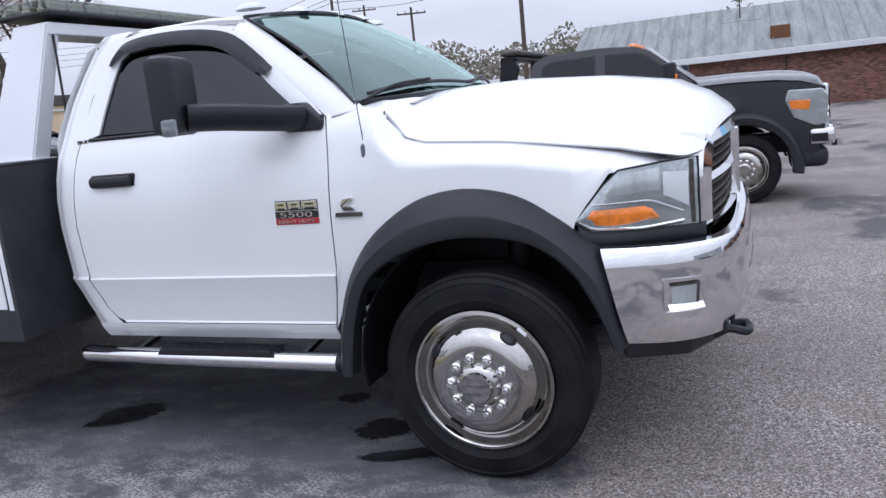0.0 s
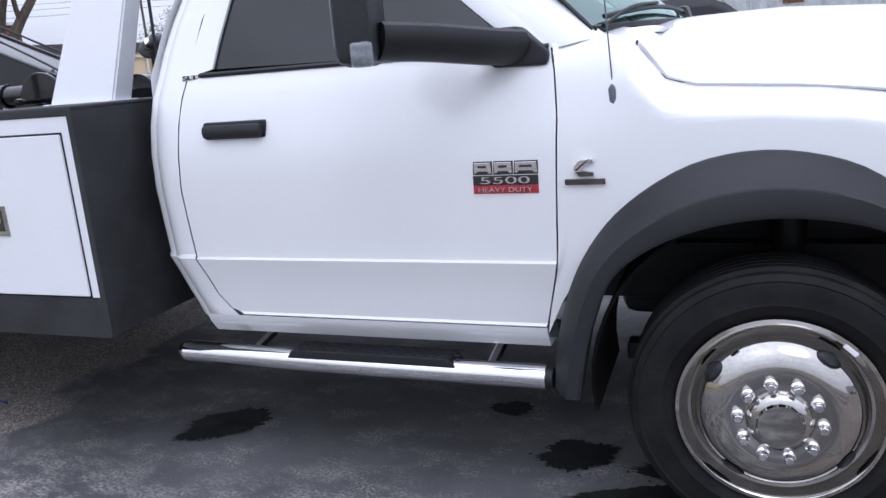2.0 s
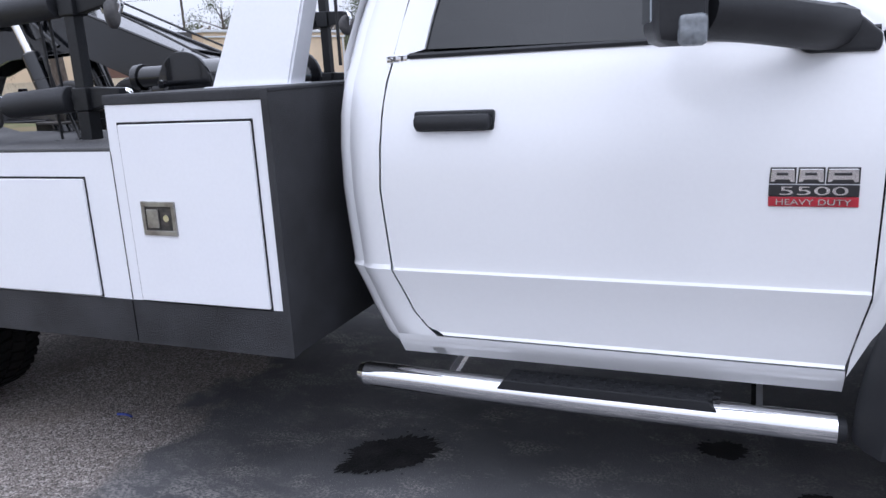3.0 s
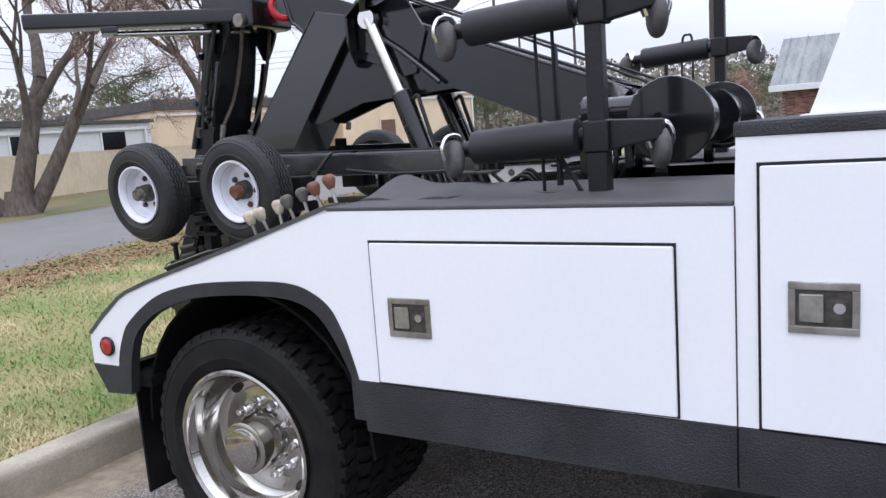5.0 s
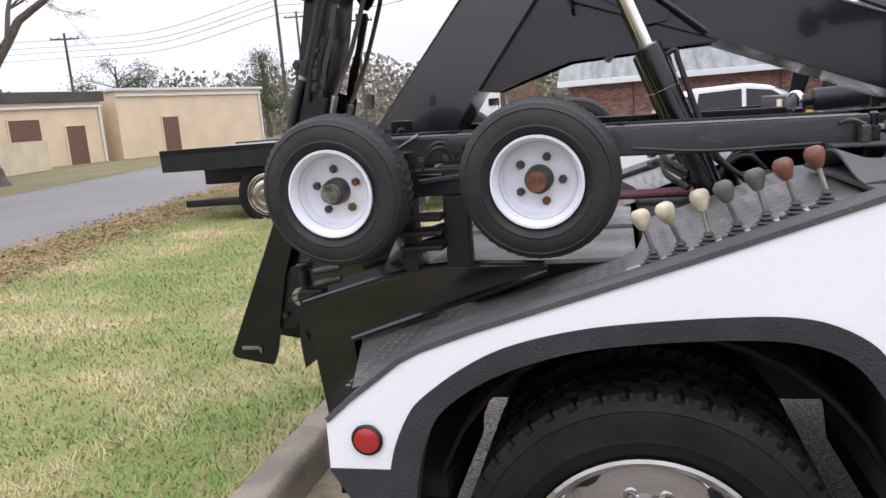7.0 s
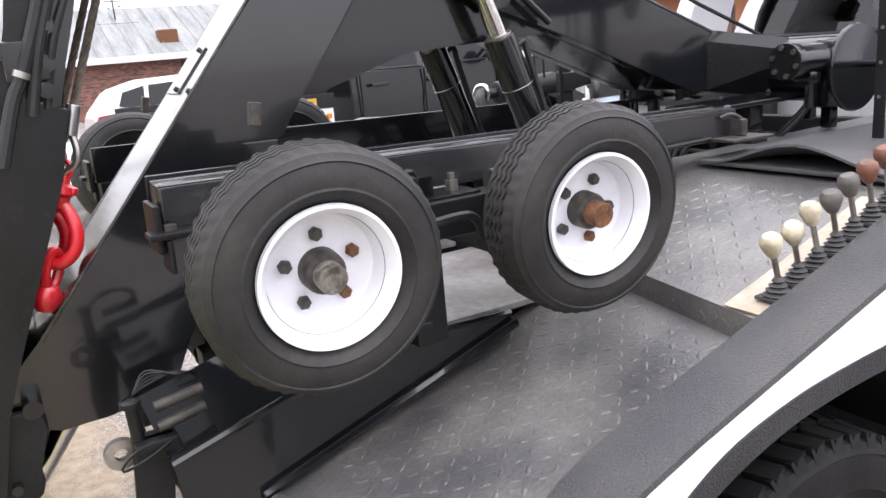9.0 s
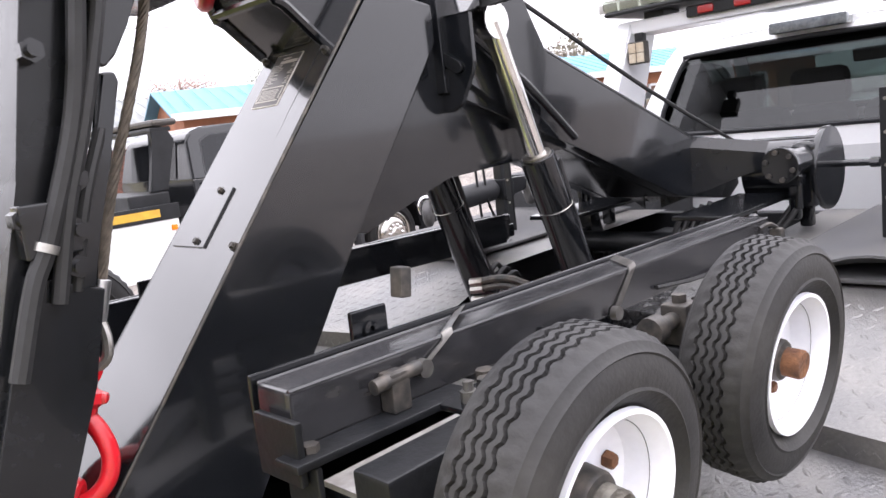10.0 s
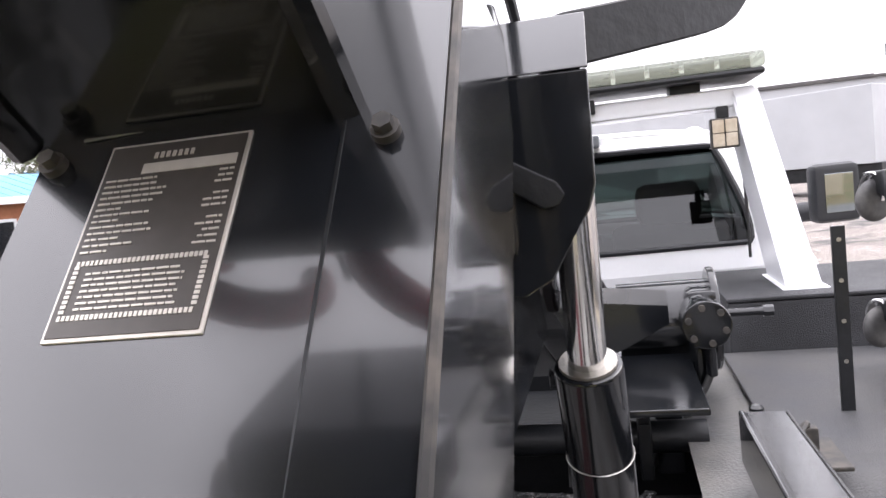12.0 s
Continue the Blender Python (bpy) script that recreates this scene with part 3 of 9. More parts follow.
def fender_y(x, z, top):
    s = min(1.0, max(0.0, (z - 0.98) / max(0.05, top - 0.98)))
    base = 0.137 + 0.6 * max(0.0, x - 0.3) ** 2
    soft = (0.135 if x > -0.3 else 0.10) * s ** 3
    hard = 0.016 * s + 0.119 * max(0.0, (s - 0.74) / 0.26) ** 1.5  # flat flank, then a shoulder that rolls in
    k = min(1.0, max(0.0, (x + 0.56) / 0.2))
    return base + soft * (1 - k) + hard * k


FTOP = [(-0.588, 1.418), (-0.47, 1.435), (-0.40, 1.42), (-0.35, 1.36), (-0.30, 1.30), (-0.22, 1.275), (0.10, 1.252), (0.51, 1.189), (0.70, 1.148)]
FLOW = [(-0.60, 0.50), (-0.565, 0.66), (-0.52, 0.79), (-0.45, 0.89), (-0.38, 0.96), (-0.22, 1.05), (-0.04, 1.08), (0.15, 1.04), (0.28, 0.96), (0.355, 0.93), (0.364, 0.965),
        (0.485, 1.122), (0.70, 1.136)]
DOOR_RING = [  # outer, inner, in x and z, from the front foot round to the rear foot
    ((-0.612, 1.405), (-0.68, 1.412)), ((-0.70, 1.49), (-0.76, 1.455)), ((-0.86, 1.625), (-0.88, 1.553)), ((-0.98, 1.735), (-0.99, 1.65)),
    ((-1.09, 1.81), (-1.10, 1.725)), ((-1.20, 1.848), (-1.20, 1.765)), ((-1.40, 1.87), (-1.38, 1.79)), ((-1.60, 1.868), (-1.56, 1.795)),
    ((-1.70, 1.85), (-1.67, 1.785)), ((-1.77, 1.79), (-1.715, 1.75)), ((-1.83, 1.65), (-1.745, 1.65)), ((-1.868, 1.50), (-1.775, 1.52)), ((-1.885, 1.405), (-1.79, 1.43))]


def cab_sides(m):
    far = m != Matrix()
    # pillar panel behind the door, from the sill to the roof
    bm = B()
    zs = [0.50, 0.53, 0.56, 0.60, 0.65, 0.72, 0.787, 0.80, 0.9, 1.03, 1.15, 1.25, 1.34, 1.42, 1.5, 1.6, 1.7, 1.8, 1.86, 1.88]
    def pillar(u, v):
        z = zs[round(v * (len(zs) - 1))]
        a, b = lerp_table(XB, z), lerp_table(XR, z) - 0.004
        bend = 0.03 * max(0.0, 1 - u * 1.8) ** 2
        return m @ Vector((a + (b - a) * u, side_y(z) + bend, z))
    sheet(bm, pillar, 6, len(zs) - 1, 0.0)
    def corner(u, v):
        z = zs[round(v * (len(zs) - 1))]
        a = u * math.pi / 2
        return m @ Vector((lerp_table(XB, z) - 0.06 * math.sin(a), side_y(z) + 0.03 + 0.07 * (1 - math.cos(a)), z))
    sheet(bm, corner, 5, len(zs) - 1, 0.0)
    # sill under the door
    sheet(bm, lambda u, v: m @ Vector((-1.90 + 1.25 * u, side_y(0.50 + 0.074 * v), 0.50 + 0.074 * v)), 6, 5)
    sheet(bm, lambda u, v: m @ Vector((-1.90 + 1.25 * u, 0.20 + 0.25 * v, 0.50)), 2, 2)
    # frame above the door
    sheet(bm, lambda u, v: m @ Vector((-1.72 + 0.67 * u, 0.412 + 0.06 * v, 1.835 + 0.052 * v - 0.045 * max(0.0, u - 0.72) * 2 - 0.03 * max(0.0, 0.1 - u) * 5)), 10, 3)
    # corner between wing, bonnet and windscreen
    def cowl_side(u, v):
        x = -0.586 + 0.215 * u
        t = lerp_table(FTOP, x)
        k = min(1.0, (-0.3 - x) / 0.28)
        y = fender_y(x, t, t) * (1 - k) + (side_y(t) + (0.03 * (t > 1.42))) * k
        return m @ Vector((x + 0.03 * v, y + (0.40 - y) * v, t + 0.022 * v - 0.002))
    sheet(bm, cowl_side, 12, 4)
    # windscreen pillar
    lo, hi = [(-0.612, 0.236, 1.405), (-0.715, 0.270, 1.492), (-0.875, 0.323, 1.627), (-0.995, 0.368, 1.735), (-1.105, 0.40, 1.812)], \
             [(-0.46, 0.266, 1.430), (-0.57, 0.302, 1.512), (-0.79, 0.372, 1.668), (-0.945, 0.422, 1.777), (-1.075, 0.455, 1.862)]
    rows = [[bm.verts.new(m @ Vector([a + (b - a) * k / 3 - (0.010 * math.sin(math.pi * k / 3) if i == 1 else 0) for i, (a, b) in enumerate(zip(p, q))])) for k in range(4)]
            for p, q in zip(smooth_line(lo, 3), smooth_line(hi, 3))]
    for r1, r2 in zip(rows, rows[1:]):
        for k in range(3):
            bm.faces.new((r1[k], r1[k + 1], r2[k + 1], r2[k]))
    tpart("cab_side", bm, WHITE)

    # door
    bm = B()
    dz = [0.578, 0.586, 0.60, 0.62, 0.652, 0.70, 0.75, 0.786, 0.792, 0.80, 0.86, 0.93, 1.03, 1.10, 1.16, 1.22, 1.28, 1.34, 1.38, 1.405]
    def door_fn(u, v):
        z = dz[round(v * (len(dz) - 1))]
        a, b = lerp_table(XR, z) + 0.003, lerp_table(XF, z) - 0.004
        groove = 0.006 if abs(z - 0.792) < 0.004 else 0.0
        return m @ Vector((a + (b - a) * u, side_y(z) - 0.002 + groove, z))
    sheet(bm, door_fn, 14, len(dz) - 1, 0.03)
    ring = []
    for o, i in DOOR_RING:
        mid = ((o[0] + i[0]) / 2, (o[1] + i[1]) / 2)
        ring.append([m @ Vector((p[0], side_y(p[1]) - 0.002 + off, p[1])) for p, off in ((o, 0.0), (mid, -0.004), (i, 0.006), (i, 0.03))])
    vr = [[bm.verts.new(p) for p in r] for r in ring]
    for a, b in zip(vr, vr[1:]):
        for k in range(3):
            bm.faces.new((a[k], a[k + 1], b[k + 1], b[k]))
    door = tpart("door", bm, WHITE)
    # door glass, set back, with a rubber belt strip
    bm = B()
    inner = [i for _, i in DOOR_RING]
    vs = [bm.verts.new(m @ Vector((p[0], side_y(p[1]) + 0.016, p[1]))) for p in inner]
    bm.faces.new(vs)
    glass = tpart("side_window", bm, PRIVACY, door, "dark tinted window glass")
    bm = B()
    sweep(bm, [m @ Vector((x, side_y(1.412) - 0.004, 1.412)) for x in (-1.83, -1.2, -0.62)], 0.009, 6, 4)
    tpart("belt_strip", bm, PLASTIC, door)
    # smoked rain deflector over the window
    bm = B()
    top = [(-1.757, 1.735), (-1.738, 1.79), (-1.69, 1.83), (-1.58, 1.848), (-1.38, 1.848), (-1.20, 1.826), (-1.08, 1.786), (-0.96, 1.70), (-0.88, 1.632)]
    low = [(-1.74, 1.73), (-1.712, 1.762), (-1.67, 1.783), (-1.56, 1.790), (-1.38, 1.784), (-1.21, 1.760), (-1.10, 1.716), (-0.985, 1.636), (-0.90, 1.60)]
    rows = [[bm.verts.new(m @ Vector((p[0], side_y(p[1]) - d, p[1]))) for p, d in ((a, 0.004), (((a[0] + b[0]) / 2, (a[1] + b[1]) / 2), 0.026), (b, 0.022))]
            for a, b in zip(smooth_line([(x, 0, z) for x, z in top], 3), smooth_line([(x, 0, z) for x, z in low], 3))
            for a, b in [((a[0], a[2]), (b[0], b[2]))]]
    for a, b in zip(rows, rows[1:]):
        for k in range(2):
            bm.faces.new((a[k], a[k + 1], b[k + 1], b[k]))
    tpart("rain_deflector", bm, SATIN, door, "smoked rain deflector")
    # handle
    bm = B()
    y0 = side_y(1.23)
    box(bm, (-1.795, y0 - 0.038, 1.200), (-1.56, y0 - 0.006, 1.250), 0.018)
    box(bm, (-1.80, y0 - 0.010, 1.195), (-1.556, y0 + 0.012, 1.256), 0.008)
    bm.transform(m)
    tpart("door_handle", bm, PLASTIC, door, "black plastic door handle")

    # front wing
    bm = B()
    xs = sorted({x for x, _ in FTOP} | {x for x, _ in FLOW if -0.595 < x < 0.70} | {-0.55, -0.1, 0.0, 0.22, 0.42, 0.6})
    xs = [x for x in xs if x >= -0.588]
    def wing(u, v):
        x = xs[round(u * (len(xs) - 1))]
        t, b = lerp_table(FTOP, x), lerp_table(FLOW, x)
        z = b + (t - b) * v
        y = fender_y(x, z, t)
        if x < -0.3:
            k = min(1.0, (-0.3 - x) / 0.28)
            y = y * (1 - k) + (side_y(z) + (0.03 * (z > 1.42))) * k
        x += (lerp_table(XF, z) + 0.589) * max(0.0, min(1.0, (-0.45 - x) / 0.138))
        return m @ Vector((x, y, z))
    sheet(bm, wing, len(xs) - 1, 16, 0.0)
    tpart("front_wing", bm, WHITE)

    # black wheel-arch flare
    outer = [(-0.628, 0.40), (-0.617, 0.53), (-0.580, 0.69), (-0.51, 0.84), (-0.40, 0.967), (-0.23, 1.07), (-0.04, 1.103), (0.15, 1.07), (0.29, 0.99), (0.385, 0.915), (0.455, 0.85), (0.49, 0.72), (0.53, 0.52)]
    inner = [(-0.535, 0.40), (-0.515, 0.53), (-0.485, 0.65), (-0.43, 0.775), (-0.32, 0.862), (-0.17, 0.918), (0.0, 0.94), (0.18, 0.92), (0.29, 0.868), (0.37, 0.79), (0.42, 0.70), (0.455, 0.62), (0.485, 0.52)]
    bm = B()
    so, si = smooth_line([(x, 0, z) for x, z in outer], 4), smooth_line([(x, 0, z) for x, z in inner], 4)
    rows = []
    for o, i in zip(so, si):
        cross = [(0.0, 0.150), (0.03, 0.120), (0.25, 0.075), (0.5, 0.042), (0.56, 0.034), (0.9, 0.03), (1.0, 0.036), (1.0, 0.11)]
        rows.append([bm.verts.new(m @ Vector((o.x + (i.x - o.x) * k, y + 0.5 * max(0.0, o.x - 0.34) ** 2, o.z + (i.z - o.z) * k))) for k, y in cross])
    for a, b in zip(rows, rows[1:]):
        for k in range(7):
            bm.faces.new((a[k], a[k + 1], b[k + 1], b[k]))
    tpart("arch_flare", bm, PLASTIC, None, "black plastic wheel-arch flare")

    # wheel-well liner
    bm = B()
    def well(u, v):
        a = math.pi * (0.09 + 0.97 * u)
        return m @ Vector((0.02 + 0.53 * math.cos(a), 0.09 + 0.5 * v, 0.44 + 0.52 * math.sin(a)))
    sheet(bm, well, 20, 2, 0.01)
    tpart("wheel_well", bm, WELL)

    # headlight with amber marker and clear lens, and the dark trim under it
    bm = B()
    def lamp(z0, z1, x0, x1, off):
        def fn(u, v):
            x = x0 + (x1 - x0) * u
            a, b = lerp_table(z0, x), lerp_table(z1, x)
            z = a + (b - a) * v
            return m @ Vector((x, 0.137 + 0.6 * max(0.0, x - 0.3) ** 2 + off + 0.01 * (2 * v - 1) ** 2, z))
        return fn
    z_lo, z_hi = [(0.360, 0.958), (0.422, 0.916), (0.59, 0.908), (0.76, 0.90)], [(0.360, 0.964), (0.501, 1.128), (0.673, 1.147), (0.775, 1.152)]
    sheet(bm, lamp(z_lo, z_hi, 0.362, 0.770, -0.002), 14, 6, 0.0)
    light = tpart("headlight", bm, HEAD, None, "hazy clear headlight with amber marker")
    for nm, lo, hi, x0, x1, off, mat, lab in (
            ("amber_marker", [(0.407, 0.972), (0.424, 0.942), (0.518, 0.940), (0.643, 0.955)], [(0.407, 0.979), (0.432, 1.010), (0.609, 1.012), (0.643, 0.958)], 0.408, 0.642, -0.007, AMBER, "amber side marker"),
            ("chrome_bar", [(0.42, 1.012), (0.61, 1.015), (0.72, 0.965)], [(0.42, 1.02), (0.62, 1.024), (0.72, 0.975)], 0.425, 0.72, -0.008, CHROME, ""),
            ("chrome_bar", [(0.375, 0.958), (0.422, 0.925), (0.59, 0.918), (0.72, 0.930)], [(0.375, 0.966), (0.422, 0.936), (0.59, 0.930), (0.72, 0.943)], 0.378, 0.72, -0.008, CHROME, ""),
            ("headlight_bowl", [(0.47, 1.028), (0.65, 1.028)], [(0.47, 1.060), (0.50, 1.112), (0.65, 1.130)], 0.472, 0.648, -0.005, HEAD_DARK, "dim reflector bowl"),
            ("headlight_bowl", [(0.656, 1.004), (0.74, 0.945)], [(0.656, 1.118), (0.74, 1.124)], 0.658, 0.738, -0.005, LAMP, "bright reflector bowl"),
            ("divider", [(0.742, 0.925), (0.758, 0.925)], [(0.742, 1.145), (0.758, 1.146)], 0.743, 0.757, -0.006, GREY_HUB, "")):
        bm = B()
        sheet(bm, lamp(lo, hi, x0, x1, off), 10, 3, 0.003)
        tpart(nm, bm, mat, light, lab)
    bm = B()
    edge = lamp(z_lo, z_hi, 0.362, 0.770, -0.004)
    ring = [edge(k / 8, 0.0) for k in range(9)] + [edge(1.0, 0.5)] + [edge(1 - k / 8, 1.0) for k in range(9)]
    sweep(bm, ring + ring[:1], 0.004, 5, 1)
    tpart("lamp_seal", bm, SATIN, light)
    bm = B()
    sheet(bm, lamp([(0.36, 0.862), (0.80, 0.862)], [(0.36, 0.955), (0.40, 0.924), (0.80, 0.924)], 0.372, 0.79, -0.004), 10, 3, 0.01)
    tpart("lamp_trim", bm, PLASTIC)

    # side step: chrome tube with a ribbed pad
    bm = B()
    sweep(bm, [(-2.035, 0.185, 0.414), (-1.4, 0.165, 0.413), (-0.66, 0.165, 0.410)], 0.040, 18, 6, flat=1.0)
    cyl(bm, (-2.058, 0.19, 0.414), (-2.03, 0.186, 0.414), 0.030, 0.040, 18)
    for x in (-1.75, -0.85):
        sweep(bm, [(x, 0.18, 0.42), (x, 0.4, 0.46), (x, 0.62, 0.52)], 0.018, 6, 3)
    bm.transform(m)
    step = tpart("side_step", bm, CHROME, None, "chrome side step bar")
    bm = B()
    prism(bm, [(-1.575, 0.427), (-1.552, 0.458), (-0.975, 0.458), (-0.95, 0.427)], "y", 0.129, 0.224, 0.004)
    bmesh.ops.translate(bm, vec=(0, 0, 0.006), verts=bm.verts)
    for k in range(14):
        x = -1.53 + k * 0.042
        for yy in (0.144, 0.166, 0.188, 0.210):
            box(bm, (x + (0.02 if yy in (0.166, 0.21) else 0), yy - 0.004, 0.462), (x + 0.018 + (0.02 if yy in (0.166, 0.21) else 0), yy + 0.004, 0.467))
    bm.transform(m)
    tpart("step_pad", bm, PLASTIC, step, "black ribbed step pad")
    bm = B()
    cyl(bm, m @ Vector((-0.66, 0.165, 0.41)), m @ Vector((-0.638, 0.165, 0.41)), 0.038, 0.032, 14)
    tpart("end_cap", bm, PLASTIC, step)

    # towing mirror on a long arm
    bm = B()
    prism(bm, [(-0.62, 1.36), (-0.615, 1.40), (-0.70, 1.475), (-0.80, 1.475), (-0.82, 1.40), (-0.78, 1.362)], "y", 0.185, 0.262, 0.012)
    sweep(bm, [(-0.71, 0.20, 1.415), (-0.78, 0.10, 1.425), (-0.90, -0.02, 1.445), (-1.0, -0.12, 1.455)], 0.060, 12, 5, flat=0.7)
    bm.transform(m)
    mirror = tpart("mirror_arm", bm, PLASTIC, None, "black plastic towing mirror")
    bm = B()
    head = pose(-1.055, -0.11, 1.52, 0, 0, 14)
    box(bm, (-0.055, -0.115, -0.125), (0.055, 0.115, 0.165), 0.035, head)
    bm.transform(m)
    tpart("mirror_head", bm, PLASTIC, mirror)
    bm = B()
    box(bm, (-0.004, -0.07, -0.075), (0.004, 0.07, 0.115), 0.003, head @ Matrix.Translation((-0.056, 0, 0)))
    bm.transform(m)
    tpart("mirror_glass", bm, MIRROR, mirror, "mirror glass")
    bm = B()
    box(bm, (-0.03, -0.012, -0.032), (0.03, 0.012, 0.032), 0.012, head @ Matrix.Translation((0.02, -0.112, -0.095)))
    bm.transform(m)
    tpart("turn_lamp", bm, TURN_LENS, mirror, "clear turn lamp")


both(cab_sides)

# roof, rear wall and cowl
bm = B()


def roof_fn(u, v):
    x = -1.90 + 0.83 * u
    y = 0.425 + (2 * CY - 0.85) * v
    c = 1 - abs(2 * v - 1) ** 3.2
    e = 1 - abs(2 * v - 1) ** 2
    return Vector((x + 0.10 * e * max(0.0, u - 0.5) * 2 - 0.0, y, 1.872 + 0.05 * c - 0.05 * max(0.0, 0.25 - u) ** 1.5 * 4 - 0.035 * max(0.0, u - 0.7) ** 2 * 6))


sheet(bm, roof_fn, 14, 20, 0.02)
tpart("roof", bm, WHITE, None, "white roof")

bm = B()


def ring_sheet(b, outer, inner, place):
    vo, vi = [b.verts.new(place(p)) for p in outer], [b.verts.new(place(p)) for p in inner]
    k = len(outer)
    for i in range(k):
        j = (i + 1) % k
        b.faces.new((vo[i], vo[j], vi[j], vi[i]))


def rear_place(p, off=0.0):
    y, z = p
    return Vector((lerp_table(XB, z) - 0.06 + off, y, z))


out_loop = [(0.30, 0.52), (CY, 0.52), (1.96, 0.52), (2.02, 1.0), (2.0, 1.42), (1.93, 1.60), (1.85, 1.82), (1.75, 1.875), (CY, 1.90), (0.51, 1.875), (0.41, 1.82), (0.33, 1.60), (0.26, 1.42), (0.24, 1.0)]
in_loop = [(0.46, 1.442), (CY, 1.436), (1.82, 1.442), (1.84, 1.46), (1.83, 1.56), (1.785, 1.70), (1.745, 1.80), (1.70, 1.822), (CY, 1.832), (0.58, 1.822), (0.535, 1.80), (0.495, 1.70), (0.45, 1.56), (0.44, 1.46)]
mid_loop = [(0.35, 1.35), (CY, 1.34), (1.91, 1.35), (1.95, 1.40), (1.92, 1.55), (1.86, 1.70), (1.80, 1.84), (1.71, 1.862), (CY, 1.872), (0.57, 1.862), (0.48, 1.84), (0.42, 1.70), (0.36, 1.55), (0.33, 1.40)]
ring_sheet(bm, out_loop, mid_loop, rear_place)
ring_sheet(bm, mid_loop, in_loop, rear_place)
rear = tpart("cab_rear_wall", bm, WHITE)
bm = B()
bm.faces.new([bm.verts.new(rear_place(p, 0.012)) for p in in_loop])
tpart("rear_window", bm, REAR_GLASS, rear, "tinted rear window")
bm = B()
sweep(bm, [rear_place(p, -0.002) for p in in_loop + in_loop[:1]], 0.012, 6, 2)
tpart("window_seal", bm, PLASTIC, rear)

# windscreen and cowl
bm = B()


def screen_fn(u, v):
    s = 2 * u - 1
    b = Vector((-0.50 + 0.23 * (1 - s * s), 0.272 + (2 * CY - 0.544) * u, 1.447 + 0.021 * (1 - s * s)))
    t = Vector((-1.075 + 0.10 * (1 - s * s), 0.455 + (2 * CY - 0.91) * u, 1.862 + 0.045 * (1 - s * s)))
    return b + (t - b) * v + Vector((0.02, 0, 0.03)) * math.sin(math.pi * v)


sheet(bm, screen_fn, 16, 8, 0.0)
screen = tpart("windscreen", bm, SCREEN, None, "green-tinted windscreen")
bm = B()
for u in (0.0, 1.0):
    sweep(bm, [screen_fn(u, v / 6) + Vector((0, 0, 0.002)) for v in range(7)], 0.007, 6, 2)
for v in (0.0, 1.0):
    sweep(bm, [screen_fn(u / 8, v) + Vector((0, 0, 0.002)) for u in range(9)], 0.012, 6, 2)
tpart("screen_seal", bm, PLASTIC, screen)
bm = B()


def cowl_fn(u, v):
    s = 2 * u - 1
    b = Vector((-0.48 + 0.22 * (1 - s * s), 0.30 + (2 * CY - 0.60) * u, 1.425 + 0.03 * (1 - s * s)))
    return b + Vector((0.12 * v * (1 - s ** 4), 0, -0.02 * v - 0.06 * s ** 4))


sheet(bm, cowl_fn, 12, 3, 0.01)
tpart("cowl", bm, PLASTIC)
for y in (0.55, 1.25):
    bm = B()
    u0 = (y - 0.262 - 0.22) / (2 * CY - 0.524)
    sweep(bm, [screen_fn(u0 + 0.42 * k / 5, 0.04 + 0.035 * math.sin(math.pi * k / 5)) + Vector((0.010, 0, 0.014)) for k in range(6)], 0.007, 6, 3, flat=1.3)
    sweep(bm, [screen_fn(u0 - 0.03, 0.0) + Vector((0.02, 0, 0.01)), screen_fn(u0 + 0.08, 0.05) + Vector((0.02, 0, 0.03)), screen_fn(u0 + 0.22, 0.08) + Vector((0.016, 0, 0.024))], 0.006, 6, 5)
    tpart("wiper", bm, SATIN)

# bonnet
HT = [(-0.36, 1.445), (-0.2, 1.452), (0.04, 1.455), (0.38, 1.432), (0.65, 1.385), (0.78, 1.335), (0.86, 1.272), (0.875, 1.245)]
HE = [(-0.376, 1.392), (-0.36, 1.374), (-0.33, 1.332), (-0.30, 1.296), (-0.22, 1.272), (0.10, 1.250), (0.51, 1.194), (0.70, 1.152), (0.78, 1.15), (0.875, 1.16)]
bm = B()
hx = [-0.36, -0.33, -0.30, -0.26, -0.22, -0.1, 0.04, 0.2, 0.38, 0.51, 0.65, 0.72, 0.78, 0.82, 0.86, 0.88]


def hood_fn(u, v):
    x = hx[round(u * (len(hx) - 1))]
    s = abs(2 * v - 1)
    front = max(0.0, x - 0.66)
    e = 0.268 + 1.2 * front ** 2
    y = e + (2 * CY - 2 * e) * v
    a, b = lerp_table(HE, x), lerp_table(HT, x)
    k = 1 - s ** 5
    bulge = 0.018 * (1 - min(1.0, (s / 0.62) ** 4)) * (1 if x < 0.7 else 0.4)
    back = -0.10 * s * s if x > 0.7 else 0.0
    if x < -0.35:  # the rear edge tucks in under the windscreen's foot
        f = min(1.0, (1 - s) / 0.10)
        return Vector((-0.376 * (1 - f) + (-0.470 + 0.23 * (1 - s * s)) * f, y, 1.392 * (1 - f) + (1.432 + 0.021 * (1 - s * s)) * f))
    return Vector((x + back * (x - 0.7) / 0.18, y, a + (b - a) * k + bulge))


sheet(bm, hood_fn, len(hx) - 1, 36, 0.012, vs=[0.5 - 0.5 * math.cos(math.pi * i / 36) for i in range(37)])
tpart("bonnet", bm, WHITE, None, "white bonnet")

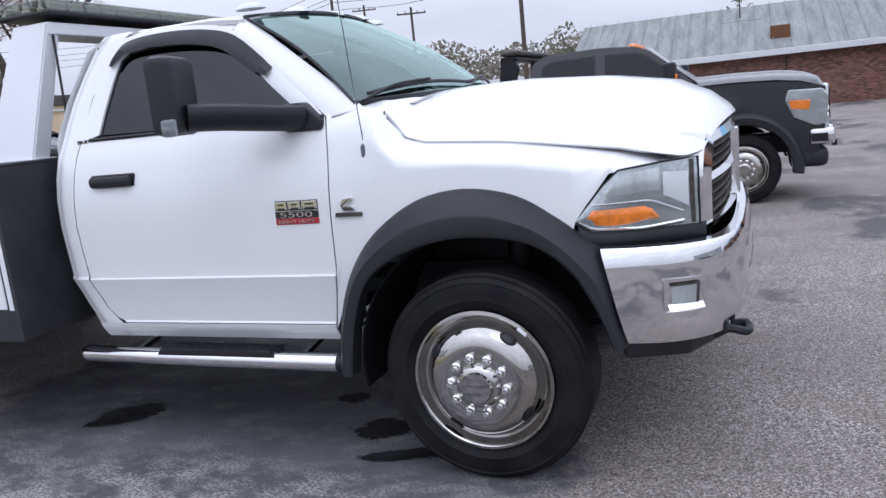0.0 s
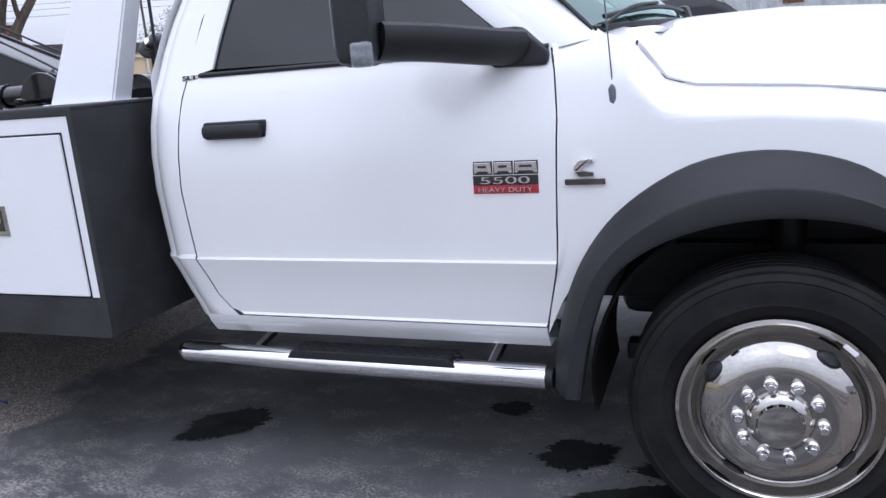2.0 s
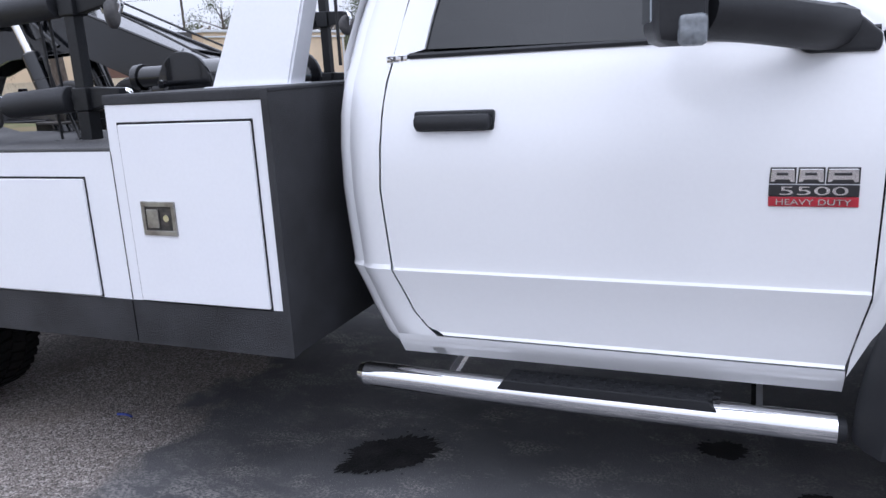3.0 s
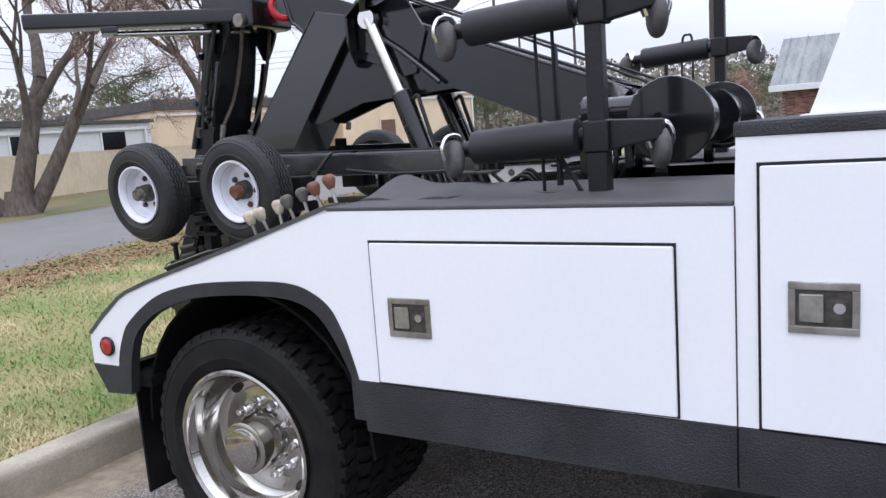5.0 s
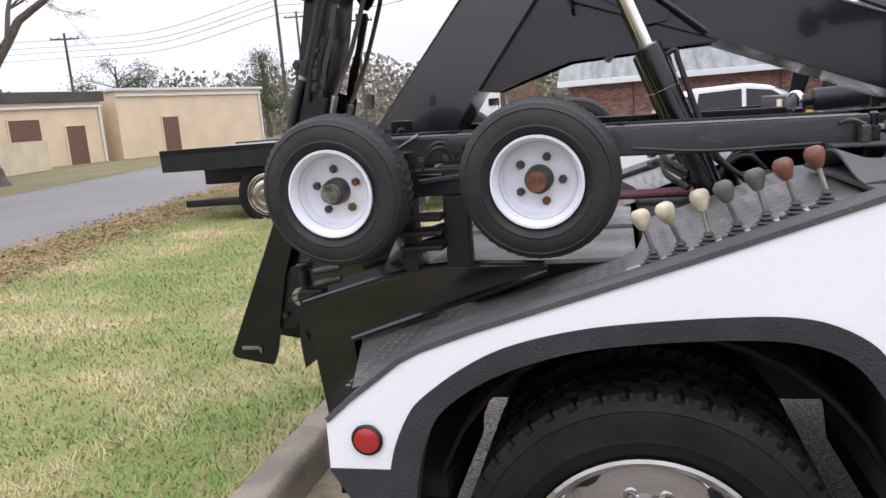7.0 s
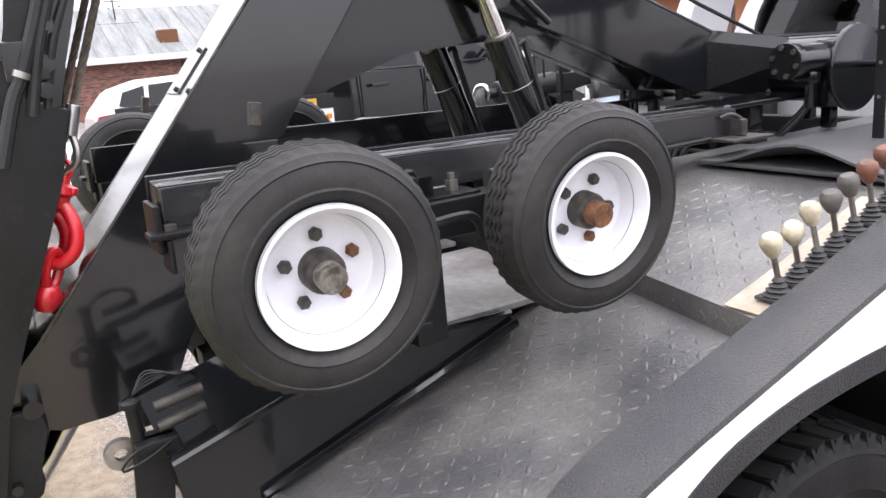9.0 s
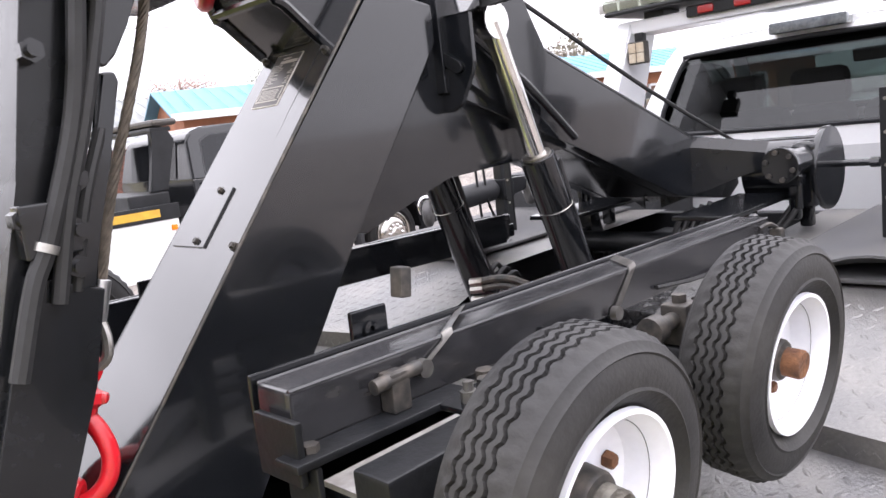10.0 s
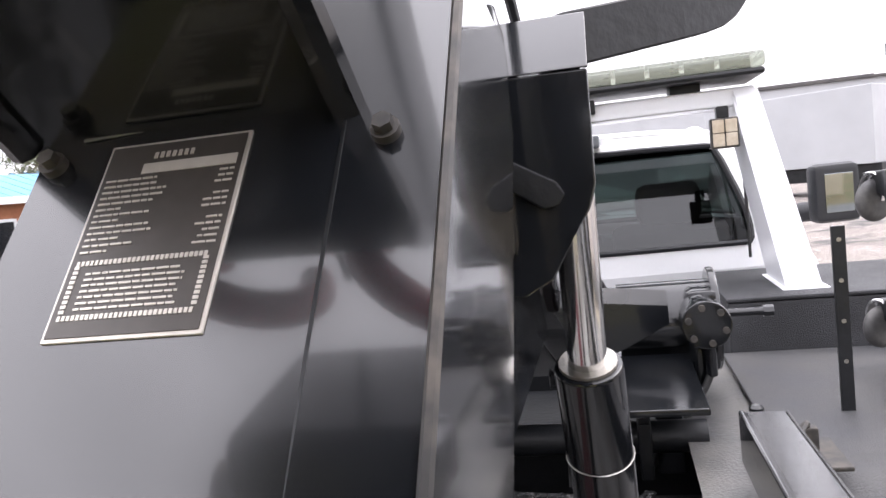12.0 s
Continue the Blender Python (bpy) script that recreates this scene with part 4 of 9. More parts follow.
for side in (0, 1):
    bm = B()
    pts = [(-0.376, 0.268, 1.408), (-0.378, 0.264, 1.385), (-0.345, 0.266, 1.345), (-0.306, 0.268, 1.304), (-0.26, 0.268, 1.286), (-0.1, 0.268, 1.272), (0.10, 0.268, 1.256), (0.32, 0.268, 1.229), (0.51, 0.268, 1.199), (0.60, 0.268, 1.178), (0.67, 0.266, 1.158)]
    sweep(bm, [flip(p) if side else p for p in pts], 0.0035, 5, 2)
    tpart("bonnet_gap", bm, SATIN)

# grille: chrome surround and cross, black slats
bm = B()
loops = [[(0.27, 0.86), (CY, 0.85), (1.99, 0.86), (1.98, 1.10), (1.93, 1.235), (CY, 1.25), (0.33, 1.235), (0.28, 1.10)],
         [(0.31, 0.88), (CY, 0.87), (1.95, 0.88), (1.94, 1.10), (1.89, 1.215), (CY, 1.235), (0.37, 1.215), (0.32, 1.10)],
         [(0.365, 0.905), (CY, 0.895), (1.915, 0.905), (1.905, 1.09), (1.86, 1.185), (CY, 1.205), (0.42, 1.185), (0.375, 1.09)],
         [(0.38, 0.915), (CY, 0.905), (1.90, 0.915), (1.89, 1.09), (1.845, 1.175), (CY, 1.195), (0.435, 1.175), (0.39, 1.09)]]
depth = [0.80, 0.87, 0.885, 0.84]


def dense(loop, n=6):
    out = []
    for p, q in zip(loop, loop[1:] + loop[:1]):
        out += [(p[0] + (q[0] - p[0]) * k / n, p[1] + (q[1] - p[1]) * k / n) for k in range(n)]
    return out


def bow(y):
    return 0.095 * ((y - CY) / 0.86) ** 2


for a, b, da, db in zip(loops, loops[1:], depth, depth[1:]):
    va = [bm.verts.new((da - bow(y), y, z)) for y, z in dense(a)]
    vb = [bm.verts.new((db - bow(y), y, z)) for y, z in dense(b)]
    for i in range(len(va)):
        j = (i + 1) % len(va)
        bm.faces.new((va[i], va[j], vb[j], vb[i]))
box(bm, (0.85, CY - 0.04, 0.9), (0.90, CY + 0.04, 1.19), 0.008)
sheet(bm, lambda u, v: Vector((0.878 - bow(0.40 + 1.48 * u) - 0.02 * abs(2 * v - 1), 0.40 + 1.48 * u, 1.032 + 0.036 * v)), 16, 2, 0.02)
grille = tpart("grille", bm, CHROME, None, "chrome cross-bar grille")
for k in range(8):
    bm = B()
    z = 0.93 + k * 0.033
    sheet(bm, lambda u, v: Vector((0.862 - bow(0.42 + 1.44 * u) - 0.045 * v, 0.42 + 1.44 * u, z + 0.008 * v)), 16, 1, 0.008)
    tpart("slat", bm, GREY_HUB, grille)
bm = B()
sheet(bm, lambda u, v: Vector((0.80 - bow(0.36 + 1.56 * u), 0.36 + 1.56 * u, 0.88 + 0.31 * v)), 16, 1, 0.02)
tpart("grille_backing", bm, SATIN, grille)

# chrome front bumper
PLAN = [(0.455, 0.085), (0.60, 0.095), (0.72, 0.135), (0.82, 0.215), (0.88, 0.33), (0.915, 0.52), (0.93, 0.8), (0.935, CY)]
PLAN = PLAN + [(x, 2 * CY - y) for x, y in PLAN[-2::-1]]
line = smooth_line([(x, y, 0) for x, y in PLAN], 5)
PROF = [(0.875, -0.05), (0.872, -0.015), (0.855, 0.0), (0.80, 0.008), (0.66, 0.010), (0.58, -0.004), (0.53, -0.03), (0.525, -0.06)]
bm = B()
rows = []
for i, p in enumerate(line):
    d = (line[min(i + 1, len(line) - 1)] - line[max(i - 1, 0)]).normalized()
    out = Vector((d.y, -d.x, 0))
    end = min(i, len(line) - 1 - i)
    rows.append([bm.verts.new(Vector((p.x + (0.075 * (0.86 - z) / 0.34 if end < 3 else 0.0) * (1 - end / 3), p.y, z)) + out * o) for z, o in PROF])
for a, b in zip(rows, rows[1:]):
    for k in range(len(PROF) - 1):
        bm.faces.new((a[k], a[k + 1], b[k + 1], b[k]))
bumper = tpart("bumper", bm, CHROME, None, "chrome front bumper")
bm = B()
PL = [(y, x) for x, y in PLAN]
sheet(bm, lambda u, v: Vector((lerp_table(PL, 0.40 + 1.48 * u) + 0.012 - 0.01 * abs(2 * v - 1), 0.40 + 1.48 * u, 0.64 + 0.13 * v)), 20, 4, 0.004)
tpart("bumper_intake", bm, SATIN, bumper)


def fog(m):
    bm = B()
    pts = smooth_line([(0.645, 0.104, 0), (0.69, 0.120, 0), (0.73, 0.141, 0), (0.775, 0.176, 0)], 3)
    def bezel(u, v):
        p = pts[round(u * (len(pts) - 1))]
        return m @ (Vector((p.x, p.y, 0.648 + 0.115 * v)) + Vector((0.55, -0.83, 0)) * (0.016 if v in (0, 1) or u in (0, 1) else 0.012))
    ring_us, ring_vs = [k / (len(pts) - 1) for k in range(len(pts))], [0.0, 0.12, 0.3, 0.5, 0.7, 0.88, 1.0]
    sheet(bm, bezel, 1, 1, 0.0, ring_us, ring_vs)
    lamp_ob = tpart("fog_lamp", bm, CHROME, bumper, "clear fog lamp in a chrome bezel")
    bm = B()
    sheet(bm, lambda u, v: m @ (Vector((pts[0].lerp(pts[-1], 0.2 + 0.62 * u).x, lerp_table([(p.x, p.y) for p in pts], pts[0].lerp(pts[-1], 0.2 + 0.62 * u).x), 0.675 + 0.065 * v)) + Vector((0.55, -0.83, 0)) * 0.014), 6, 3)
    tpart("fog_lens", bm, HEAD_DARK, lamp_ob, "clear lens")
    table = [(p.x, p.y) for p in pts]
    def on_bumper(u, z, off):
        x = pts[0].x + (pts[-1].x - pts[0].x) * u
        return m @ (Vector((x, lerp_table(table, x), z)) + Vector((0.55, -0.83, 0)) * off)
    # recess shade put in as flat dark strips on the bezel
    bm = B()
    sheet(bm, lambda u, v: on_bumper(0.82 + 0.07 * u - 0.05 * v, 0.672 + 0.072 * (1 - v), 0.0165), 2, 4)
    sheet(bm, lambda u, v: on_bumper(0.16 + 0.70 * u, 0.738 + 0.010 * v, 0.0165), 6, 1)
    tpart("fog_shade_strips", bm, GREY_HUB, lamp_ob, "dark strips drawn as shade beside and above the lens")
    bm = B()
    sheet(bm, lambda u, v: on_bumper(0.10 + 0.84 * u, 0.656 + 0.018 * v, 0.030 - 0.014 * v), 6, 2, 0.002)
    tpart("fog_lip", bm, CHROME, lamp_ob, "chrome lower lip")
    bm = B()
    sweep(bm, [m @ Vector((0.80, 0.32, 0.50)), m @ Vector((0.85, 0.32, 0.525)), m @ Vector((0.905, 0.33, 0.512)), m @ Vector((0.918, 0.37, 0.512)), m @ Vector((0.90, 0.41, 0.52)), m @ Vector((0.80, 0.42, 0.50))], 0.016, 8, 5)
    tpart("tow_loop", bm, SATIN, bumper, "black steel tow loop")


both(fog)
bm = B()
prism(bm, [(0.50, 0.18), (0.72, 0.25), (0.83, 0.47), (0.86, CY), (0.83, 1.81), (0.72, 2.03), (0.50, 2.10), (0.48, 2.0), (0.48, 0.26)], "z", 0.445, 0.53, 0.02)
tpart("lower_valance", bm, PLASTIC)

AERIAL = material("blue_grey_plastic", (0.11, 0.13, 0.16), 0.5, var=0.1)
# aerial, badges, roof marker lamps, cab inside
bm = B()
lathe(bm, [(0.0, 0.0), (0.009, 0.004), (0.017, 0.018), (0.0185, 0.045), (0.015, 0.078), (0.009, 0.088), (0.004, 0.095), (0.0022, 0.11), (0.0017, 0.85), (0.0, 0.851)], Matrix.Translation((-0.43, 0.175, 1.205)) @ pose(0, 0, 0, 0, -4, 0), 12)
tpart("aerial", bm, AERIAL, None, "thin whip aerial on a grey base")


def text_part(body, size, place, mat, parent, name="lettering", extrude=0.0015, width=None):
    cu = bpy.data.curves.new(name, "FONT")
    cu.body, cu.size, cu.extrude, cu.align_x, cu.align_y = body, size, extrude, "CENTER", "CENTER"
    ob = new(name, cu)
    bpy.context.view_layer.update()
    me = bpy.data.meshes.new_from_object(ob.evaluated_get(bpy.context.evaluated_depsgraph_get()))
    bpy.data.objects.remove(ob)
    if width:
        w = max(v.co.x for v in me.vertices) - min(v.co.x for v in me.vertices)
        me.transform(Matrix.Diagonal((width / w, 1, 1, 1)))
    me.transform(TRUCK_INV @ place)
    me.materials.append(mat)
    got = new(name, me)
    got.parent = parent
    return got


def side_place(x, z, off=0.004):
    return Matrix.Translation((x, side_y(z) - off, z)) @ pose(0, 0, 0, 90, 0, 0)


BADGE_BLACK = material("badge_black", (0.015, 0.015, 0.017), 0.35, coat=0.5)
BADGE_RED = material("badge_red", (0.45, 0.015, 0.03), 0.35, coat=0.5)
bm = B()
box(bm, (-0.849, side_y(1.03) - 0.006, 1.025), (-0.65, side_y(1.03) + 0.01, 1.054), 0.002)
badge = tpart("model_badge", bm, BADGE_BLACK, None, "chrome, black and red model badge")
bm = B()
box(bm, (-0.849, side_y(1.03) - 0.006, 1.0), (-0.65, side_y(1.03) + 0.01, 1.0245), 0.002)
tpart("badge_band", bm, BADGE_RED, badge, "red band")
for k, w in enumerate((0.058, 0.058, 0.07)):
    bm = B()
    x0 = -0.848 + (0, 0.063, 0.126)[k]
    y1 = side_y(1.075)
    prism(bm, [(x0 - 0.001, 1.056), (x0 + 0.002, 1.096), (x0 + w + 0.002, 1.096), (x0 + w + 0.002, 1.056)], "y", y1 - 0.004, y1 + 0.006)
    tpart("letter_backing", bm, BADGE_BLACK, badge)
    bm = B()
    prism(bm, [(x0 + 0.002, 1.060), (x0 + 0.004, 1.093), (x0 + w - 0.002, 1.093), (x0 + w, 1.060), (x0 + w - 0.012, 1.060), (x0 + w - 0.012, 1.069), (x0 + 0.014, 1.069), (x0 + 0.012, 1.060)], "y", y1 - 0.007, y1 - 0.003, 0.002)
    tpart("chrome_letter_shape", bm, CHROME, badge)
    bm = B()
    box(bm, (x0 + 0.016, y1 - 0.009, 1.077), (x0 + w - 0.016, y1 - 0.006, 1.084), 0.001)
    tpart("letter_slot", bm, BADGE_BLACK, badge)
text_part("5500", 0.03, side_place(-0.75, 1.039, 0.009), CHROME, badge, width=0.15)
text_part("HEAVY DUTY", 0.02, side_place(-0.75, 1.012, 0.009), CHROME, badge, width=0.165)
bm = B()
prism(bm, [(-0.542, 1.055), (-0.545, 1.075), (-0.53, 1.093), (-0.49, 1.096), (-0.49, 1.083), (-0.515, 1.08), (-0.52, 1.062), (-0.488, 1.058), (-0.488, 1.045), (-0.53, 1.044)], "y", 0.126, 0.142, 0.002)
engine_badge = tpart("engine_badge", bm, CHROME, None, "chrome engine badge with a dark bar")
bm = B()
box(bm, (-0.572, 0.128, 1.022), (-0.458, 0.142, 1.037), 0.001)
tpart("badge_bar", bm, GREY_HUB, engine_badge)
bm = B()
prism(bm, [(-0.539, 1.059), (-0.522, 1.0605), (-0.490, 1.0565), (-0.490, 1.047), (-0.529, 1.046)], "y", 0.1235, 0.128)
tpart("badge_foot", bm, GREY_HUB, engine_badge, "dark lower half")
bm = B()
prism(bm, [(-0.542, 1.064), (-0.504, 1.0945), (-0.500, 1.0945), (-0.537, 1.062)], "y", 0.1235, 0.128)
tpart("badge_groove", bm, BADGE_BLACK, engine_badge)
bm = B()
box(bm, (-1.905, side_y(1.405) - 0.004, 1.397), (-1.838, side_y(1.405) + 0.01, 1.417), 0.002)
trim_badge = tpart("trim_badge", bm, CHROME, None, "small chrome trim badge")
text_part("SLT", 0.021, side_place(-1.8715, 1.407, 0.008), BADGE_BLACK, trim_badge, width=0.055)
for y in (0.52, 0.82, CY, 1.44, 1.74):
    bm = B()
    lathe(bm, [(0.0, 0.028), (0.03, 0.026), (0.055, 0.012), (0.06, 0.0)], Matrix.Translation((-1.10 + 0.08 * (1 - ((y - CY) / 0.7) ** 2), y, 1.905)) @ Matrix.Diagonal((1.25, 0.8, 1, 1)), 16)
    tpart("roof_marker_lamp", bm, LAMP, None, "clear cab roof marker lamp")

bm = B()
box(bm, (-1.85, 0.35, 0.6), (-0.6, 1.91, 0.65))
box(bm, (-0.62, 0.36, 0.8), (-0.42, 1.9, 1.38), 0.05)
box(bm, (-1.9, 0.42, 1.80), (-1.15, 1.84, 1.84), 0.02)
tpart("cab_lining", bm, SEAT)
for y in (0.72, CY, 1.54):
    w = 0.24 if y != CY else 0.14
    bm = B()
    box(bm, (-1.82, y - w, 0.75), (-1.25, y + w, 0.98), 0.05)
    box(bm, (-0.09, -w, 0.0), (0.07, w, 0.62), 0.05, Matrix.Translation((-1.66, y, 0.92)) @ pose(0, 0, 0, 0, -14, 0))
    box(bm, (-0.05, -0.13, 0.0), (0.05, 0.13, 0.17), 0.04, Matrix.Translation((-1.82, y, 1.52)) @ pose(0, 0, 0, 0, -10, 0))
    tpart("cab_seat", bm, SEAT, None, "dark cloth seat")
bm = B()
lathe(bm, [(0.19 + 0.016 * math.cos(a), 0.016 * math.sin(a)) for a in [k * math.pi / 4 for k in range(8)]], Matrix.Translation((-0.95, 1.54, 1.22)) @ pose(0, 0, 0, 0, -62, 0), 24, closed=True)
tpart("steering_wheel", bm, SEAT)
bm = B()
box(bm, (-0.03, -0.12, -0.035), (0.01, 0.12, 0.035), 0.012, Matrix.Translation((-0.95, CY, 1.74)) @ pose(0, 0, 0, 0, -20, 0))
tpart("inside_mirror", bm, SEAT)


# ---- wheels ----
NEAR = pose(0, 0, 0, 90, 0, 0)  # a wheel's outer face towards the near side


def tyre_mesh(r, rim, width, mat, lugs=0, zigzag=0.0, seg=96, grooves=4, gap=0.001, shoulder=0.028, depth=0.0045):
    """Tyre about local z; the outer sidewall is at z = 0 and the tyre reaches to -width."""
    b = B()
    w = width
    wall = [(rim - 0.012, -0.02), (rim + 0.004, -0.012), (rim + 0.012, -0.004), (rim + (r - rim) * 0.3, 0.008), (rim + (r - rim) * 0.32, 0.011), (rim + (r - rim) * 0.36, 0.009),
            (rim + (r - rim) * 0.55, 0.010), (rim + (r - rim) * 0.75, 0.002), (rim + (r - rim) * 0.78, 0.004), (rim + (r - rim) * 0.81, 0.0), (rim + (r - rim) * 0.9, -0.29 * shoulder), (r - 0.36 * shoulder, -0.79 * shoulder)]
    tread = []
    g = grooves
    a0, a1 = -shoulder, -w + shoulder
    for i in range(g + 1):
        s0, s1 = a0 + (a1 - a0) * (i + 0.0) / (g + 1), a0 + (a1 - a0) * (i + 1.0) / (g + 1)
        tread += [(r, s0 - gap - 0.002), (r, s1 + gap + 0.002)]
        if i < g:
            tread += [(r - depth, s1 + gap), (r - depth, s1 - gap)]
    if lugs:
        tread = [(r - 0.012, a0), (r - 0.012, a1)]
    prof = wall + tread + [(rr, -w - hh) for rr, hh in reversed(wall)]
    lathe(b, prof, None, seg)
    if zigzag:
        b.verts.ensure_lookup_table()
        n0, n1 = len(wall), len(wall) + len(tread)
        for k in range(n0 + 1, n1 - 1):
            for j in range(seg):
                v = b.verts[k * seg + j]
                v.co.z += zigzag * (1 if (j // 2) % 2 else -1)
        for k in (n0, n1 - 1):
            for j in range(seg):
                if (j // 2) % 2:
                    v = b.verts[k * seg + j]
                    v.co.x *= (r - 0.0042) / r
                    v.co.y *= (r - 0.0042) / r
    return mesh_of("tyre", b, mat, 30)


def tread_mesh(r, width, mat, lugs):
    """Blocks of an open tread, for a tyre of that size."""
    b, w = B(), width
    if lugs:
        for j in range(lugs):
            a = 2 * math.pi * j / lugs
            for row, (h0, h1, ph) in enumerate(((0.0 - 0.012, -0.075, 0.0), (-0.082, -0.148, 0.5), (-0.155, -w + 0.012, 0.0))):
                aa = a + ph * 2 * math.pi / lugs
                m = Matrix.Rotation(aa, 4, "Z") @ Matrix.Translation((r - 0.008, 0, (h0 + h1) / 2)) @ Matrix.Rotation(0.25 * (-1) ** row, 4, "X")
                wd = 2 * math.pi * r / lugs * 0.68
                box(b, (-0.008, -wd / 2, -(h0 - h1) / 2), (0.009, wd / 2, (h0 - h1) / 2), 0.0, m)
            for z, tilt in ((-0.016, 1), (-w + 0.016, -1)):  # lugs that run over the shoulder
                m = Matrix.Rotation(a + math.pi / lugs * 0.15, 4, "Z") @ Matrix.Translation((r - 0.012, 0, z)) @ Matrix.Rotation(0.42 * tilt, 4, "Y")
                box(b, (-0.030, -wd * 0.42, -0.008), (0.011, wd * 0.42, 0.008), 0.0, m)
    return mesh_of("tread", b, mat, 30)


def placed(name, me, m, parent, label=""):
    ob = new(name, me)
    ob.parent = parent
    ob.matrix_local = TRUCK_INV @ m if parent is truck else m
    if label:
        ob["label"] = label
    return ob


FRONT_TYRE = tyre_mesh(0.402, 0.262, 0.225, RUBBER, grooves=4)
REAR_TYRE = tyre_mesh(0.402, 0.262, 0.235, RUBBER, lugs=46)
REAR_TREAD = tread_mesh(0.402, 0.235, RUBBER, 46)
b = B()
lathe(b, [(0.272, -0.002), (0.268, 0.008), (0.258, 0.010), (0.25, 0.002), (0.243, -0.012), (0.236, -0.022), (0.228, -0.024), (0.222, -0.018), (0.215, 0.0), (0.20, 0.022), (0.18, 0.038), (0.16, 0.047),
          (0.135, 0.052), (0.125, 0.050), (0.085, 0.050), (0.082, 0.06), (0.072, 0.074), (0.06, 0.078), (0.056, 0.086), (0.0, 0.089)], None, 64)
FRONT_RIM = mesh_of("rim", b, WHEEL_CHROME)
b = B()
lathe(b, [(0.272, -0.004), (0.270, 0.010), (0.262, 0.013), (0.252, 0.008), (0.246, -0.01), (0.238, -0.02), (0.232, -0.06), (0.22, -0.10), (0.205, -0.118), (0.19, -0.124), (0.16, -0.118),
          (0.10, -0.116), (0.095, -0.105), (0.092, -0.02), (0.088, -0.005), (0.075, 0.0), (0.07, 0.0), (0.068, 0.012), (0.055, 0.016), (0.0, 0.018)], None, 64)
REAR_RIM = mesh_of("rim", b, WHEEL_CHROME)
b = B()
lathe(b, [(0.0, 0.034), (0.010, 0.033), (0.0135, 0.028), (0.0135, 0.012), (0.018, 0.008), (0.018, 0.0)], None, 10)
NUT = mesh_of("lug_nut", b, CHROME)
b = B()
lathe(b, [(0.0, 0.004), (0.026, 0.003), (0.030, 0.0), (0.034, -0.002)], Matrix.Diagonal((1.0, 0.62, 1, 1)), 18)
HOLE = mesh_of("hand_hole", b, SATIN)


def truck_wheel(m, front):
    hub = placed("wheel", FRONT_RIM if front else REAR_RIM, m, truck, "chrome wheel cover with ten lug nuts" if front else "chrome deep-dish dual wheel")
    placed("tyre", FRONT_TYRE if front else REAR_TYRE, Matrix(), hub)
    if not front:
        tagged(placed("tread", REAR_TREAD, Matrix(), hub), kind="stuff")
    for k in range(10):
        a = 2 * math.pi * k / 10 + 0.2
        r, h = (0.105, 0.048) if front else (0.125, -0.118)
        placed("lug_nut", NUT, Matrix.Translation((r * math.cos(a), r * math.sin(a), h)), hub)
    for k in range(4):
        a = 2 * math.pi * k / 4 + (0.62 if front else 0.3)
        tilt = pose(0, 0, 0, 0, 48, 0) if front else pose(0, 0, 0, 0, -22, 0)
        r, h = (0.205, 0.019) if front else (0.198, -0.119)
        placed("hand_hole", HOLE, Matrix.Rotation(a, 4, "Z") @ Matrix.Translation((r, 0, h)) @ tilt @ Matrix.Rotation(math.pi / 2, 4, "Z"), hub)
    return hub


FAR = pose(0, 0, 0, -90, 0, 0)
for x, y, front in ((0.0, 0.052, True), (-4.28, -0.028, False)):
    for sgn, base in ((1, NEAR), (-1, FAR)):
        yy = y if sgn > 0 else 2 * CY - y
        truck_wheel(Matrix.Translation((x, yy, 0.40)) @ base @ Matrix.Rotation(0.35, 4, "Z"), front)
        if not front:
            inner = placed("inner_tyre", REAR_TYRE, Matrix.Translation((x, y + 0.30 if sgn > 0 else 2 * CY - y - 0.30, 0.40)) @ base, truck)
            tagged(placed("tread", REAR_TREAD, Matrix(), inner), kind="stuff")
# wheel weight clipped on the tyre, frame rails, axles, tank
bm = B()
box(bm, (0.145, 0.040, 0.585), (0.185, 0.050, 0.598), 0.002, Matrix.Translation((0.165, 0, 0.59)) @ pose(0, 0, 0, 0, 40, 0) @ Matrix.Translation((-0.165, 0, -0.59)))
tpart("tyre_sticker", bm, WHITE_BODY)
for y in (0.70, 1.50):
    bm = B()
    box(bm, (-5.0, y - 0.03, 0.52), (0.75, y + 0.05, 0.72), 0.005)
    tpart("frame_rail", bm, SATIN, None, "black chassis frame rail")
for x, r in ((0.0, 0.06), (-4.28, 0.075)):
    bm = B()
    cyl(bm, (x, 0.3, 0.40), (x, 1.98, 0.40), r)
    lathe(bm, [(0.0, -0.16), (0.1, -0.14), (0.16, 0.0), (0.1, 0.14), (0.0, 0.16)], Matrix.Translation((x, CY + (0.3 if x == 0 else 0), 0.40)), 20)
    tpart("axle", bm, SATIN, None, "black axle")
bm = B()
cyl(bm, (-4.2, CY, 0.45), (-1.0, CY, 0.55), 0.045)
tpart("drive_shaft", bm, SATIN)
bm = B()
box(bm, (-0.5, 0.75, 0.42), (0.4, 1.5, 0.95), 0.05)
tpart("engine", bm, SATIN)
bm = B()
box(bm, (-1.9, 0.55, 0.42), (-0.8, 0.75, 0.60), 0.04)
tpart("fuel_tank", bm, SATIN)
bm = B()
cyl(bm, (-3.0, 1.62, 0.42), (-1.2, 1.62, 0.45), 0.07)
tpart("exhaust_pipe", bm, SATIN)
